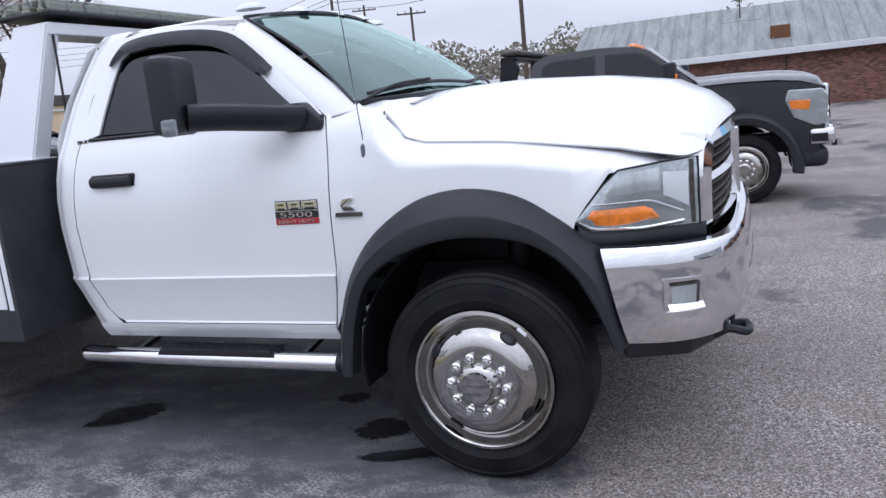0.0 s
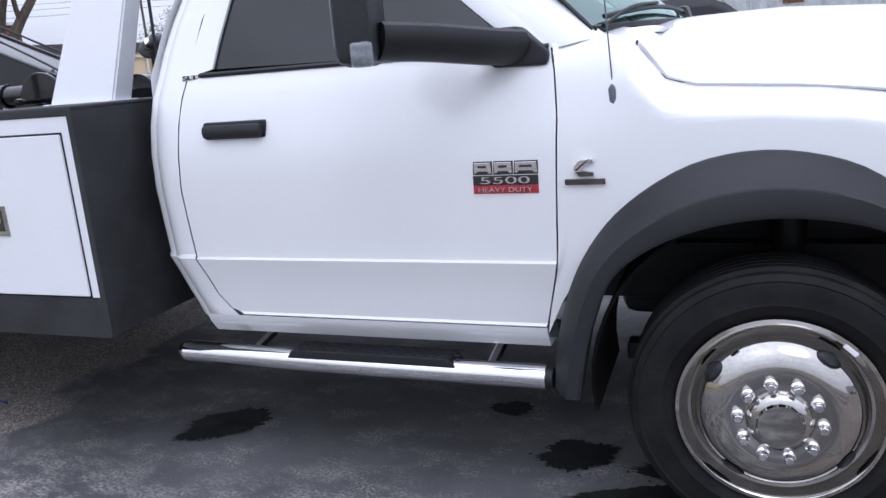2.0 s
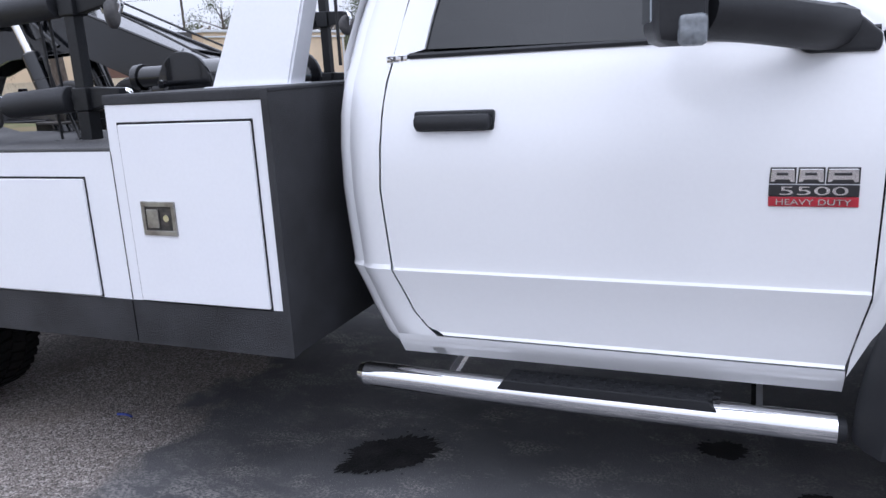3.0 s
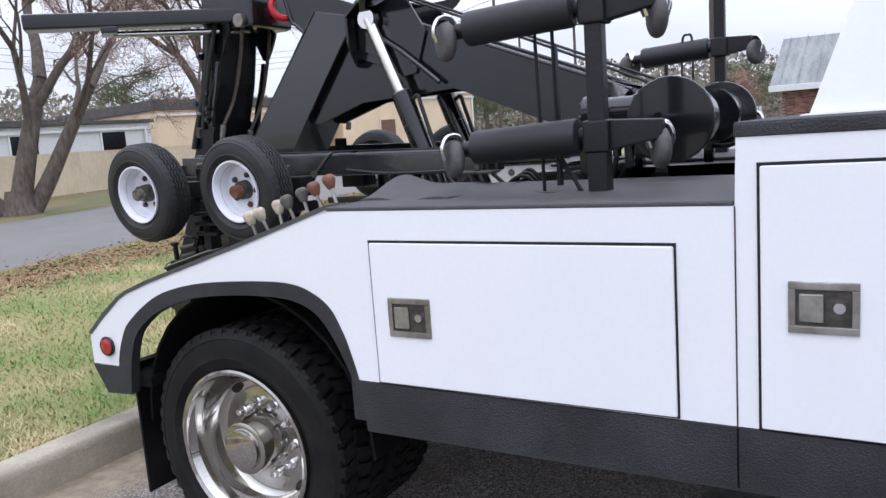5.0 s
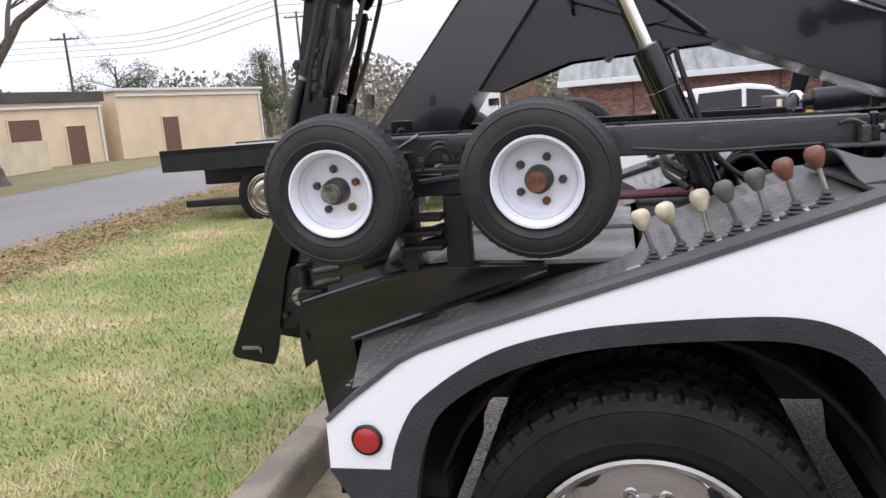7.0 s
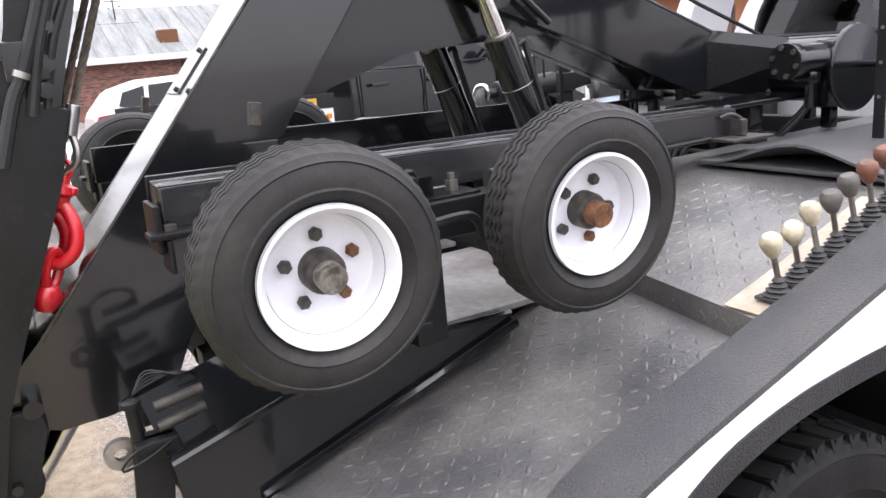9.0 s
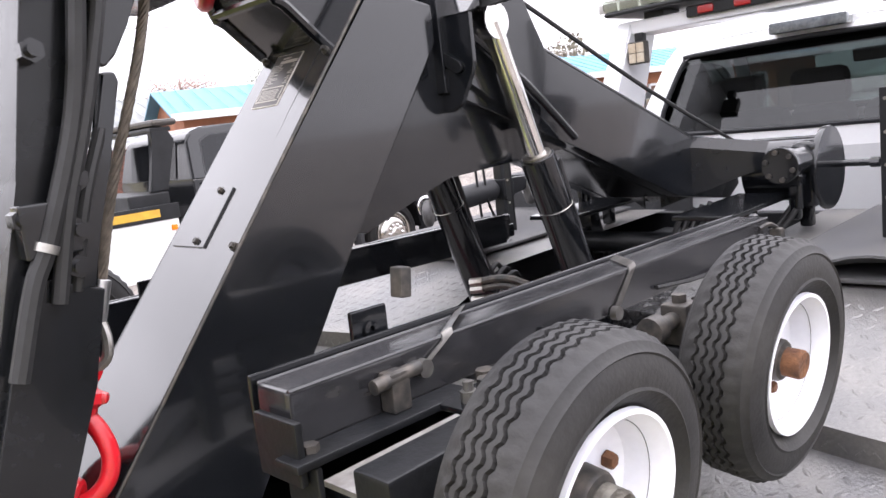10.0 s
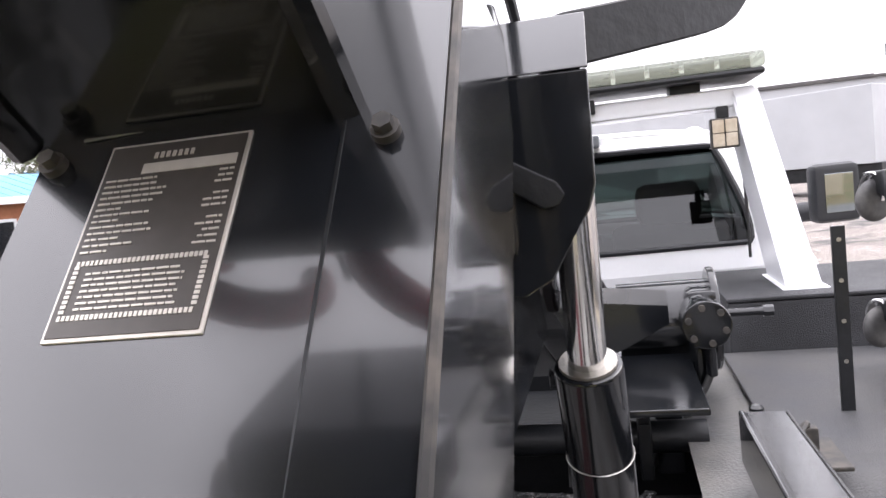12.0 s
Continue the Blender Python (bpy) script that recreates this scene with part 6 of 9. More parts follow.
def lift(m):
    """Bracket, horn and hydraulic cylinder of one side."""
    bm = B()
    prism(bm, [(-4.261, 1.950), (-4.174, 1.936), (-4.094, 1.798), (-4.152, 1.636), (-4.217, 1.628), (-4.30, 1.70), (-4.42, 1.76), (-4.42, 1.90)], "y", 0.990, 1.004, 0.003)
    bm.transform(m)
    tpart("cylinder_bracket", bm, BLACK)
    bm = B()
    prism(bm, [(1.055, 1.888), (0.926, 1.888), (0.927, 1.785), (0.934, 1.762), (0.955, 1.735), (0.972, 1.70), (1.0, 1.685), (1.055, 1.69)], "x", -4.442, -4.430, 0.002)
    bm.transform(m)
    tpart("bracket_front", bm, BLACK)
    bm = B()
    prism(bm, [(-4.446, 1.889), (-4.432, 1.889), (-4.372, 1.940), (-4.270, 1.946), (-4.270, 1.954), (-4.378, 1.950)], "y", 0.925, 1.055, 0.002)
    bm.transform(m)
    tpart("bracket_cover", bm, BLACK)
    bm = B()
    prism(bm, [(1.052, 1.842), (1.05, 1.815), (0.975, 1.766), (0.962, 1.768), (0.955, 1.778), (0.962, 1.790)], "x", -4.450, -4.443, 0.002)
    bm.transform(m)
    tpart("bracket_arm", bm, SATIN)
    bm = B()
    line = smooth_line([(-4.37, 0.955, 1.925), (-4.30, 0.86, 1.945), (-4.235, 0.785, 1.965), (-4.205, 0.752, 2.0), (-4.195, 0.742, 2.03)], 3)
    side = Vector((0.62, 0.52, 0.0)).normalized() * 0.011
    rings = [[bm.verts.new(Vector(p) + s * side + Vector((0, 0, h))) for s, h in ((-1, -0.027), (1, -0.027), (1, 0.027), (-1, 0.027))] for p in line]
    for a, b in zip(rings, rings[1:]):
        for k in range(4):
            bm.faces.new((a[k], a[(k + 1) % 4], b[(k + 1) % 4], b[k]))
    bm.faces.new(rings[0])
    bm.faces.new(rings[-1])
    bmesh.ops.bevel(bm, geom=list(bm.edges), offset=0.002, segments=1, affect="EDGES")
    bm.transform(m)
    tpart("guide_horn", bm, SATIN)
    out = 0.0 if m.determinant() > 0 else -0.04
    top, gl, bot = Vector((-4.342, 0.954, 1.872)), Vector((-4.215, 0.961 + out, 1.562)), Vector((-4.03, 0.952 + out, 1.08))
    bm = B()
    cyl(bm, m @ top, m @ gl, 0.024, seg=20)
    lathe(bm, [(0.0, -0.02), (0.04, -0.02), (0.04, 0.02), (0.0, 0.02)], m @ Matrix.Translation(top) @ pose(0, 0, 0, 90, 0, 0), 16)
    rod = tpart("cylinder_rod", bm, POLISH, None, "polished hydraulic rod")
    bm = B()
    cyl(bm, m @ gl, m @ bot, 0.043, seg=24, bevel=0.006)
    barrel = tpart("cylinder_barrel", bm, BLACK, None, "glossy black hydraulic cylinder")
    bm = B()
    d = (bot - gl).normalized()
    cyl(bm, m @ (gl - d * 0.004), m @ (gl + d * 0.012), 0.036, seg=20)
    tpart("gland", bm, STEEL, barrel)
    bm = B()
    lathe(bm, [(0.0436, 0.0), (0.0448, 0.001), (0.0436, 0.002)], m @ frame_to(gl + d * 0.14, bot)[0], 24)
    tpart("barrel_ring", bm, STEEL, barrel)
    bm = B()
    sweep(bm, [gl + d * 0.03 + Vector((0.045, 0.0, 0.0)), gl + d * 0.02 + Vector((0.075, 0, 0.0)), gl + d * 0.08 + Vector((0.07, 0, 0)), gl + d * 0.35 + Vector((0.06, 0, 0)), bot + Vector((0.1, 0, 0.05))], 0.009, 8, 5)
    bm.transform(m)
    tpart("hydraulic_hose", bm, HOSE, barrel)


def winch_side(m):
    """Winch of one side: drum, round end plate, gearbox and motor."""
    bm = B()
    cyl(bm, (-3.06, 0.715, 1.365), (-3.06, 0.735, 1.365), 0.135, seg=28, bevel=0.006)
    cyl(bm, (-3.06, 0.735, 1.365), (-3.06, 0.965, 1.365), 0.105, seg=28)
    box(bm, (-3.18, 0.72, 1.25), (-3.0, 0.80, 1.46), 0.02)
    cyl(bm, (-3.06, 0.58, 1.375), (-3.06, 0.72, 1.375), 0.011, seg=10)
    cyl(bm, (-3.06, 0.60, 1.375), (-3.06, 0.575, 1.375), 0.016, seg=8)
    box(bm, (-3.12, 0.76, 1.18), (-3.08, 0.80, 1.27), 0.008)
    box(bm, (-3.22, 0.76, 1.22), (-3.19, 0.79, 1.33), 0.008)
    bm.transform(m)
    winch = tpart("winch", bm, BLACK, None, "black hydraulic winch")
    bm = B()
    cyl(bm, (-3.345, 0.768, 1.405), (-3.31, 0.768, 1.405), 0.056, seg=24, bevel=0.004)
    cyl(bm, (-3.31, 0.768, 1.405), (-3.17, 0.768, 1.405), 0.046, seg=24)
    box(bm, (-3.26, 0.74, 1.33), (-3.20, 0.80, 1.37), 0.01)
    cyl(bm, (-3.24, 0.755, 1.26), (-3.24, 0.755, 1.34), 0.014, seg=10)
    cyl(bm, (-3.20, 0.785, 1.26), (-3.20, 0.785, 1.34), 0.014, seg=10)
    bm.transform(m)
    tpart("winch_motor", bm, BLACK, winch, "black hydraulic motor with bolted face")
    for k in range(6):
        bm = B()
        a = k * math.pi / 3 + 0.3
        cyl(bm, (-3.345, 0.768 + 0.042 * math.cos(a), 1.405 + 0.042 * math.sin(a)), (-3.353, 0.768 + 0.042 * math.cos(a), 1.405 + 0.042 * math.sin(a)), 0.008, seg=8)
        bm.transform(m)
        tpart("motor_bolt", bm, GREY_HUB, winch)
    for k in range(2):
        bm = B()
        sweep(bm, [m @ Vector(p) for p in ((-3.24 + 0.04 * k, 0.755 + 0.03 * k, 1.27), (-3.26 + 0.03 * k, 0.785 + 0.03 * k, 1.22), (-3.31 + 0.02 * k, 0.86 + 0.02 * k, 1.13), (-3.33, 0.90 + 0.02 * k, 1.06))], 0.009, 8, 4)
        tpart("motor_hose", bm, HOSE, winch)
    bm = B()
    box(bm, (-3.62, 0.80, 1.285), (-3.16, 0.98, 1.30), 0.003)
    box(bm, (-3.40, 0.84, 1.08), (-3.34, 0.90, 1.29), 0.005)
    bm.transform(m)
    tpart("winch_guard", bm, BLACK, winch)
    # plate across the winch's front, with its top edge bent back
    bm = B()
    inn, outer = Vector((-3.39, 1.125, 1.528)), Vector((-3.225, 0.845, 1.470))
    for lo_, hi_ in ((Vector((-0.028, 0, -0.030)), Vector((0.006, 0, 0.002))), (Vector((-0.028, 0, -0.235)), Vector((-0.028, 0, -0.030)))):
        sheet(bm, lambda u, v: m @ (inn.lerp(outer, u) + lo_.lerp(hi_, v) + Vector((0, 0, 0.16 * u * (1 - v) if lo_.z < -0.2 else 0.0))), 2, 1, 0.008)
    tpart("winch_front_plate", bm, LIFT_PAINT, winch)


both(lambda m: lift(m @ at(0.006, 0.017, -0.019)))
both(lambda m: winch_side(m @ at(0.0, -0.017, -0.006)))

# wire ropes from the winches over the boom
PLACE = at(0, 0, -0.030)
for y in (1.02, 1.24):
    bm = B()
    sweep(bm, [(-3.10, y - 0.05 * (1 if y < CY else -1), 1.48), (-3.6, y, 1.70), (-4.35, y, 2.02), (-4.95, y, 2.25)], 0.006, 6, 3)
    tpart("wire_rope", bm, HOSE, None, "thin dark greasy wire rope")
# hoses low in the middle
PLACE = at(0, -0.025, -0.034)
for k in range(6):
    bm = B()
    o = -0.024 * k
    sweep(bm, [(-4.75, 1.36 + o * 0.5, 1.06), (-4.60, 1.39 + o, 1.095), (-4.44, 1.345 + o, 1.092), (-4.28, 1.30 + o, 1.092 + 0.004 * (k % 2)), (-4.12, 1.27 + o, 1.098), (-3.97, 1.26 + o * 1.2, 1.10), (-3.85, 1.24 + o * 1.3, 1.06)], 0.0105, 8, 5)
    tpart("hose", bm, RED_HOSE, None, "faded red hydraulic hose")
for z, dy in ((1.245, 0.0), (1.225, 0.012), (1.195, 0.004)):
    bm = B()
    sweep(bm, [(-4.20, 1.27, z), (-4.17, 1.17, z + 0.012), (-4.16, 1.05 + dy, z - 0.02), (-4.10, 0.98 + dy, z - 0.06)], 0.010, 8, 5)
    hose = tpart("hose", bm, GREY_HUB, None, "steel-braided hydraulic hose")
    bm = B()
    cyl(bm, (-4.203, 1.275, z), (-4.192, 1.24, z + 0.004), 0.012, seg=8)
    tpart("hose_fitting", bm, STEEL, hose)
for k in range(4):
    bm = B()
    y = 0.99 + 0.028 * k
    sweep(bm, [(-3.36, y, 1.33 - 0.01 * k), (-3.40, y + 0.01, 1.27), (-3.44, y + 0.02, 1.215), (-3.50, y + 0.02, 1.185 + 0.008 * (k % 2)), (-3.54, y + 0.02, 1.14)], 0.0085, 7, 5)
    tpart("hose", bm, HOSE)
for k in range(3):
    bm = B()
    y = 1.40 + 0.035 * k
    sweep(bm, [(-3.98, y, 1.05), (-3.93, y, 1.16), (-3.86, y + 0.01, 1.19 + 0.012 * k), (-3.80, y + 0.02, 1.14)], 0.0085, 7, 5)
    tpart("hose", bm, HOSE)
bm = B()
cyl(bm, (-3.42, 0.80, 1.205), (-3.42, 1.50, 1.205), 0.036, seg=18)
for y in (0.92, 1.44):
    box(bm, (-3.47, y, 1.12), (-3.40, y + 0.03, 1.25), 0.008)
tpart("cross_tube", bm, SATIN)
bm = B()
prism(bm, [(-3.96, 0.86), (-3.90, 1.43), (-3.50, 1.45), (-3.58, 0.90)], "z", 1.05, 1.135, 0.012)
for k in range(420):
    r1, r2, r3 = (k * 0.6180) % 1, (k * 0.7548) % 1, (k * 0.5698) % 1
    x, y = -3.92 + 0.36 * r1, 0.92 + 0.48 * r2
    s = 0.004 + 0.007 * r3
    lathe(bm, [(s, 0.0), (s * 0.6, s * 0.5), (0.0, s * 0.6)], Matrix.Translation((x, y, 1.135)) @ Matrix.Diagonal((1, 0.7 + r3, 1, 1)), 5)
tpart("rough_cover", bm, LUMPY, None, "black cover with a rough lumpy coating")
bm = B()
cyl(bm, (-4.30, 1.10, 1.60), (-4.33, 1.19, 1.56), 0.014, seg=12)
tpart("strut_pin", bm, STEEL)
bm = B()
box(bm, (-4.60, 0.80, 1.02), (-4.585, 0.87, 1.16), 0.003)
tpart("hose_bracket", bm, BLACK)

# wheel lift folded upright behind the mast
PLACE = at(0, -0.015, -0.022)
ST = [(-5.740, 0.600), (-5.725, 0.580), (-5.577, 0.552), (-5.555, 0.60), (-5.49, 0.90), (-5.445, 1.01), (-5.30, 1.36), (-5.262, 1.495), (-5.362, 1.535), (-5.51, 1.08)]
for y0, y1 in ((0.970, 0.986), (1.280, 1.296)):
    bm = B()
    prism(bm, ST, "y", y0, y1, 0.003)
    tpart("wheel_lift_plate", bm, LIFT_PAINT, None, "glossy black folded wheel lift")
bm = B()
prism(bm, [(-5.74, 0.60), (-5.70, 0.60), (-5.48, 1.08), (-5.33, 1.50), (-5.265, 1.70), (-5.215, 1.95), (-5.285, 1.95), (-5.345, 1.66), (-5.51, 1.08)], "y", 0.987, 1.279, 0.003)
stinger = tpart("wheel_lift", bm, LIFT_PAINT, None, "glossy black folded wheel lift")
for y0, y1 in ((0.968, 0.986), (1.280, 1.298)):
    bm = B()
    prism(bm, [(-5.272, 1.50), (-5.256, 1.585), (-5.222, 1.674), (-5.188, 1.785), (-5.192, 1.799), (-5.212, 1.799), (-5.246, 1.66), (-5.28, 1.60), (-5.305, 1.50)], "y", y0, y1, 0.004)
    tpart("edge_bar", bm, BLACK, stinger)
    bm = B()
    prism(bm, [(-5.176, 1.826), (-5.152, 1.868), (-5.122, 1.925), (-5.115, 1.97), (-5.27, 1.97), (-5.255, 1.90), (-5.215, 1.815), (-5.195, 1.808)], "y", y0 + 0.02, y1 + 0.02, 0.004)
    tpart("head_plate", bm, BLACK, stinger)
bm = B()
box(bm, (-5.69, 0.960, 0.615), (-5.62, 0.966, 0.628), 0.001)
box(bm, (-5.622, 0.960, 0.602), (-5.612, 0.966, 0.622), 0.001)
tpart("weld_mark", bm, STEEL, stinger)
for y0, y1 in ((0.988, 1.010), (1.256, 1.278)):
    bm = B()
    prism(bm, [(-5.51, 0.90), (-5.43, 0.89), (-5.425, 0.84), (-5.458, 0.765), (-5.452, 0.735), (-5.462, 0.705), (-5.486, 0.689), (-5.53, 0.688), (-5.56, 0.67), (-5.57, 0.75)], "y", y0, y1, 0.004)
    tpart("lift_link", bm, SATIN, stinger)
for x, z, r in ((-5.445, 0.905, 0.020), (-5.505, 0.742, 0.011)):
    bm = B()
    cyl(bm, (x, 0.962, z), (x, 1.32, z), r, seg=16)
    tpart("pivot_pin", bm, BLACK, stinger)
bm = B()
cyl(bm, (-5.47, 1.14, 0.68), (-5.30, 1.14, 0.90), 0.026, seg=16)
tpart("lift_rod", bm, POLISH, stinger)
for pts, r in (([(-5.40, 0.955, 1.40), (-5.358, 0.958, 1.519), (-5.328, 0.958, 1.578), (-5.265, 0.958, 1.74), (-5.229, 0.962, 1.902), (-5.21, 0.98, 2.0)], 0.0135),
               ([(-5.33, 0.960, 1.49), (-5.296, 0.958, 1.613), (-5.252, 0.956, 1.735), (-5.201, 0.962, 1.896), (-5.18, 0.98, 2.0)], 0.0115),
               ([(-5.30, 0.975, 1.50), (-5.27, 0.965, 1.62), (-5.225, 0.975, 1.72)], 0.009)):
    bm = B()
    sweep(bm, pts, r, 9, 5)
    tpart("lift_hose", bm, HOSE, stinger)
bm = B()
lathe(bm, [(0.0142, -0.006), (0.0168, -0.006), (0.0168, 0.006), (0.0142, 0.006)], frame_to((-5.333, 0.958, 1.568), (-5.318, 0.958, 1.60))[0], 14, closed=True)
tpart("hose_clamp", bm, STEEL, stinger)
for k, (x, z) in enumerate(((-5.352, 1.61), (-5.285, 1.585), (-5.295, 1.535), (-5.275, 1.655), (-5.30, 1.83))):
    bm = B()
    cyl(bm, (x, 0.958, z), (x, 0.987, z), 0.017, seg=6)
    cyl(bm, (x, 0.948, z), (x, 0.96, z), 0.010, seg=10)
    tpart("lift_bolt", bm, BLACK, stinger)
bm = B()
box(bm, (-5.36, 0.955, 1.555), (-5.285, 0.988, 1.63), 0.004, Matrix())
tpart("bolt_block", bm, BLACK, stinger)
bm = B()
box(bm, (-5.30, 1.0, 1.93), (-4.98, 1.28, 2.12), 0.02)
tpart("lift_knee", bm, BLACK, stinger)
bm = B()
cyl(bm, (-5.05, 0.98, 1.965), (-5.05, 1.30, 1.965), 0.03, seg=16)
tpart("knee_pin", bm, STEEL, stinger)
PLACE = Matrix()
ARM = Matrix.Translation((-5.67, 0.33, 1.952)) @ Matrix.Rotation(math.atan2(0.80, 0.62), 4, "Z") @ Matrix.Rotation(-0.024, 4, "Y")
bm = B()
box(bm, (0.0, -0.06, -0.033), (1.02, 0.06, 0.033), 0.010, ARM)
crossbar = tpart("lift_crossbar", bm, BLACK, stinger, "black wheel-lift crossbar")
bm = B()
box(bm, (0.30, -0.07, -0.06), (0.37, 0.07, -0.030), 0.006, ARM)
tpart("crossbar_clamp", bm, BLACK, stinger)
bm = B()
cyl(bm, ARM @ Vector((0.35, 0.02, -0.055)), ARM @ Vector((0.95, 0.02, -0.06)), 0.014, seg=12)
tpart("crossbar_rod", bm, POLISH, stinger)

# light pylon behind the cab
def pylon_post(m):
    bm = B()
    lo = [(-2.643, 0.335), (-2.326, 0.335), (-2.326, 0.44), (-2.643, 0.44)]
    hi = [(-2.42, 0.445), (-2.19, 0.445), (-2.19, 0.53), (-2.42, 0.53)]
    a, b = [bm.verts.new((x, y, 1.345)) for x, y in lo], [bm.verts.new((x, y, 1.994)) for x, y in hi]
    bm.faces.new(a)
    bm.faces.new(b)
    for i in range(4):
        bm.faces.new((a[i], a[(i + 1) % 4], b[(i + 1) % 4], b[i]))
    bmesh.ops.bevel(bm, geom=list(bm.edges), offset=0.008, segments=2, affect="EDGES")
    box(bm, (-2.66, 0.32, 1.338), (-2.31, 0.455, 1.352), 0.003)
    bm.transform(m)
    tpart("pylon_post", bm, WHITE_BODY, None, "white light-pylon post")
    bm = B()
    box(bm, (-2.455, 0.515, 1.80), (-2.415, 0.605, 1.90), 0.006)
    bm.transform(m)
    lamp_ob = tpart("work_lamp", bm, GREY_HUB, None, "square LED work lamp")
    for i in (0, 1):
        for j in (0, 1):
            bm = B()
            box(bm, (-2.460, 0.521 + 0.041 * i, 1.806 + 0.045 * j), (-2.454, 0.558 + 0.041 * i, 1.849 + 0.045 * j), 0.003)
            bm.transform(m)
            tpart("lamp_cell", bm, CREAM, lamp_ob)
    bm = B()
    box(bm, (-2.43, 0.54, 1.90), (-2.39, 0.58, 1.94), 0.004)
    bm.transform(m)
    tpart("lamp_bracket", bm, SATIN, lamp_ob)


both(pylon_post)
bm = B()
box(bm, (-2.42, 0.45, 1.936), (-2.19, 2 * CY - 0.45, 1.997), 0.01)
tpart("pylon_crossbar", bm, WHITE_BODY, None, "white light-pylon crossbar")
bm = B()
box(bm, (-2.50, 0.43, 2.024), (-2.15, 2 * CY - 0.43, 2.047), 0.01)
for y in (0.62, 1.60):
    box(bm, (-2.40, y, 1.995), (-2.25, y + 0.10, 2.027), 0.004)
lightbar = tpart("lightbar", bm, SATIN, None, "low roof lightbar with clear lenses")
LENS_BAR = tinted_glass("clear_lens_bar", (0.62, 0.64, 0.58), 0.08)
bm = B()
box(bm, (-2.505, 0.425, 2.047), (-2.145, 2 * CY - 0.425, 2.102), 0.018)
tpart("lightbar_lens", bm, LENS_BAR, lightbar, "clear ribbed lens")
for k in range(13):
    bm = B()
    y = 0.47 + k * 0.11
    box(bm, (-2.48, y, 2.048), (-2.47, y + 0.095, 2.090), 0.003)
    box(bm, (-2.18, y, 2.048), (-2.17, y + 0.095, 2.090), 0.003)
    tpart("lightbar_module", bm, ALUMINIUM, lightbar)
bm = B()
box(bm, (-2.450, 0.97, 1.962), (-2.4205, 1.47, 2.010), 0.006)
bar = tpart("marker_bar", bm, SATIN, None, "black marker bar with three red lamps")
for y in (1.06, 1.22, 1.38):
    bm = B()
    box(bm, (-2.458, y - 0.036, 1.969), (-2.446, y + 0.036, 2.003), 0.008)
    tpart("marker_lamp", bm, RED_LENS, bar, "red marker lamp")
bm = B()
box(bm, (-1.985, 0.97, 1.858), (-1.90, 1.31, 1.912), 0.012)
tpart("high_brake_lamp", bm, TURN_LENS)
bm = B()
sweep(bm, [(-2.20, 0.47, 1.40), (-2.2, 0.47, 1.6), (-2.2, 0.48, 2.0)], 0.006, 6, 2)
tpart("pylon_cable", bm, HOSE)

# control levers: white, dark and brown knobs on rubber boots
knobs = [WHITE_KNOB, WHITE_KNOB, WHITE_KNOB, DARK_KNOB, DARK_KNOB, BROWN_KNOB, BROWN_KNOB]
tilts = [4, 9, -2, 6, 2, 5, 3]
for k in range(7):
    x = -4.243 + 0.0558 * k
    z = deck_z(x) + 0.006
    bm = B()
    box(bm, (x - 0.027, 0.072, z - 0.002), (x + 0.027, 0.132, z + 0.005), 0.002)
    fold = []
    for j in range(4):
        s = 0.0265 - 0.0048 * j
        fold += [(s - 0.006, 0.004 + 0.0085 * j), (s, 0.008 + 0.0085 * j)]
    lathe(bm, fold + [(0.006, 0.041)], Matrix.Translation((x, 0.102, z)), 14)
    lever = tpart("control_lever", bm, BOOT, None, ("control lever with a worn white knob", "control lever with a worn white knob", "control lever with a worn white knob", "control lever with a weathered dark knob",
                                              "control lever with a weathered dark knob", "control lever with a faded brown knob", "control lever with a faded brown knob")[k])
    mm = Matrix.Translation((x, 0.102, z + 0.036)) @ pose(0, 0, 0, tilts[k] - 3, -14 - tilts[k], 0)
    bm = B()
    cyl(bm, mm @ Vector((0, 0, 0)), mm @ Vector((0, 0, 0.06)), 0.0055, seg=8)
    tpart("lever_rod", bm, STEEL, lever)
    bm = B()
    lathe(bm, [(0.0, 0.048), (0.010, 0.050), (0.014, 0.058), (0.0205, 0.075), (0.0195, 0.086), (0.013, 0.093), (0.0, 0.095)], mm, 10)
    tpart("lever_knob", bm, knobs[k], lever)
bm = B()
sheet(bm, lambda u, v: Vector((-4.30 + 0.42 * u, 0.055 + 0.12 * v, deck_z(-4.30 + 0.42 * u) + 0.006)), 8, 1, 0.003)
tpart("lever_plate", bm, CREAM, None, "worn cream lever plate")

PLACE = at(0, 0, -0.036)
TAPE = material("faded_tape", (0.20, 0.19, 0.16), 0.6, color2=(0.10, 0.095, 0.085), scale=40, var=0.25)
for u, v, turn, w in ((-0.075, -0.126, 0.06, 0.030), (0.018, -0.118, 0.10, 0.028)):
    bm = B()
    box(bm, (-w, -0.0045, 0.0008), (w, 0.0045, 0.0018), 0.0004, FACE @ Matrix.Translation((u, v, 0)) @ Matrix.Rotation(turn, 4, "Z"))
    tpart("tape_strip", bm, TAPE, mast, "faded strip of old tape")

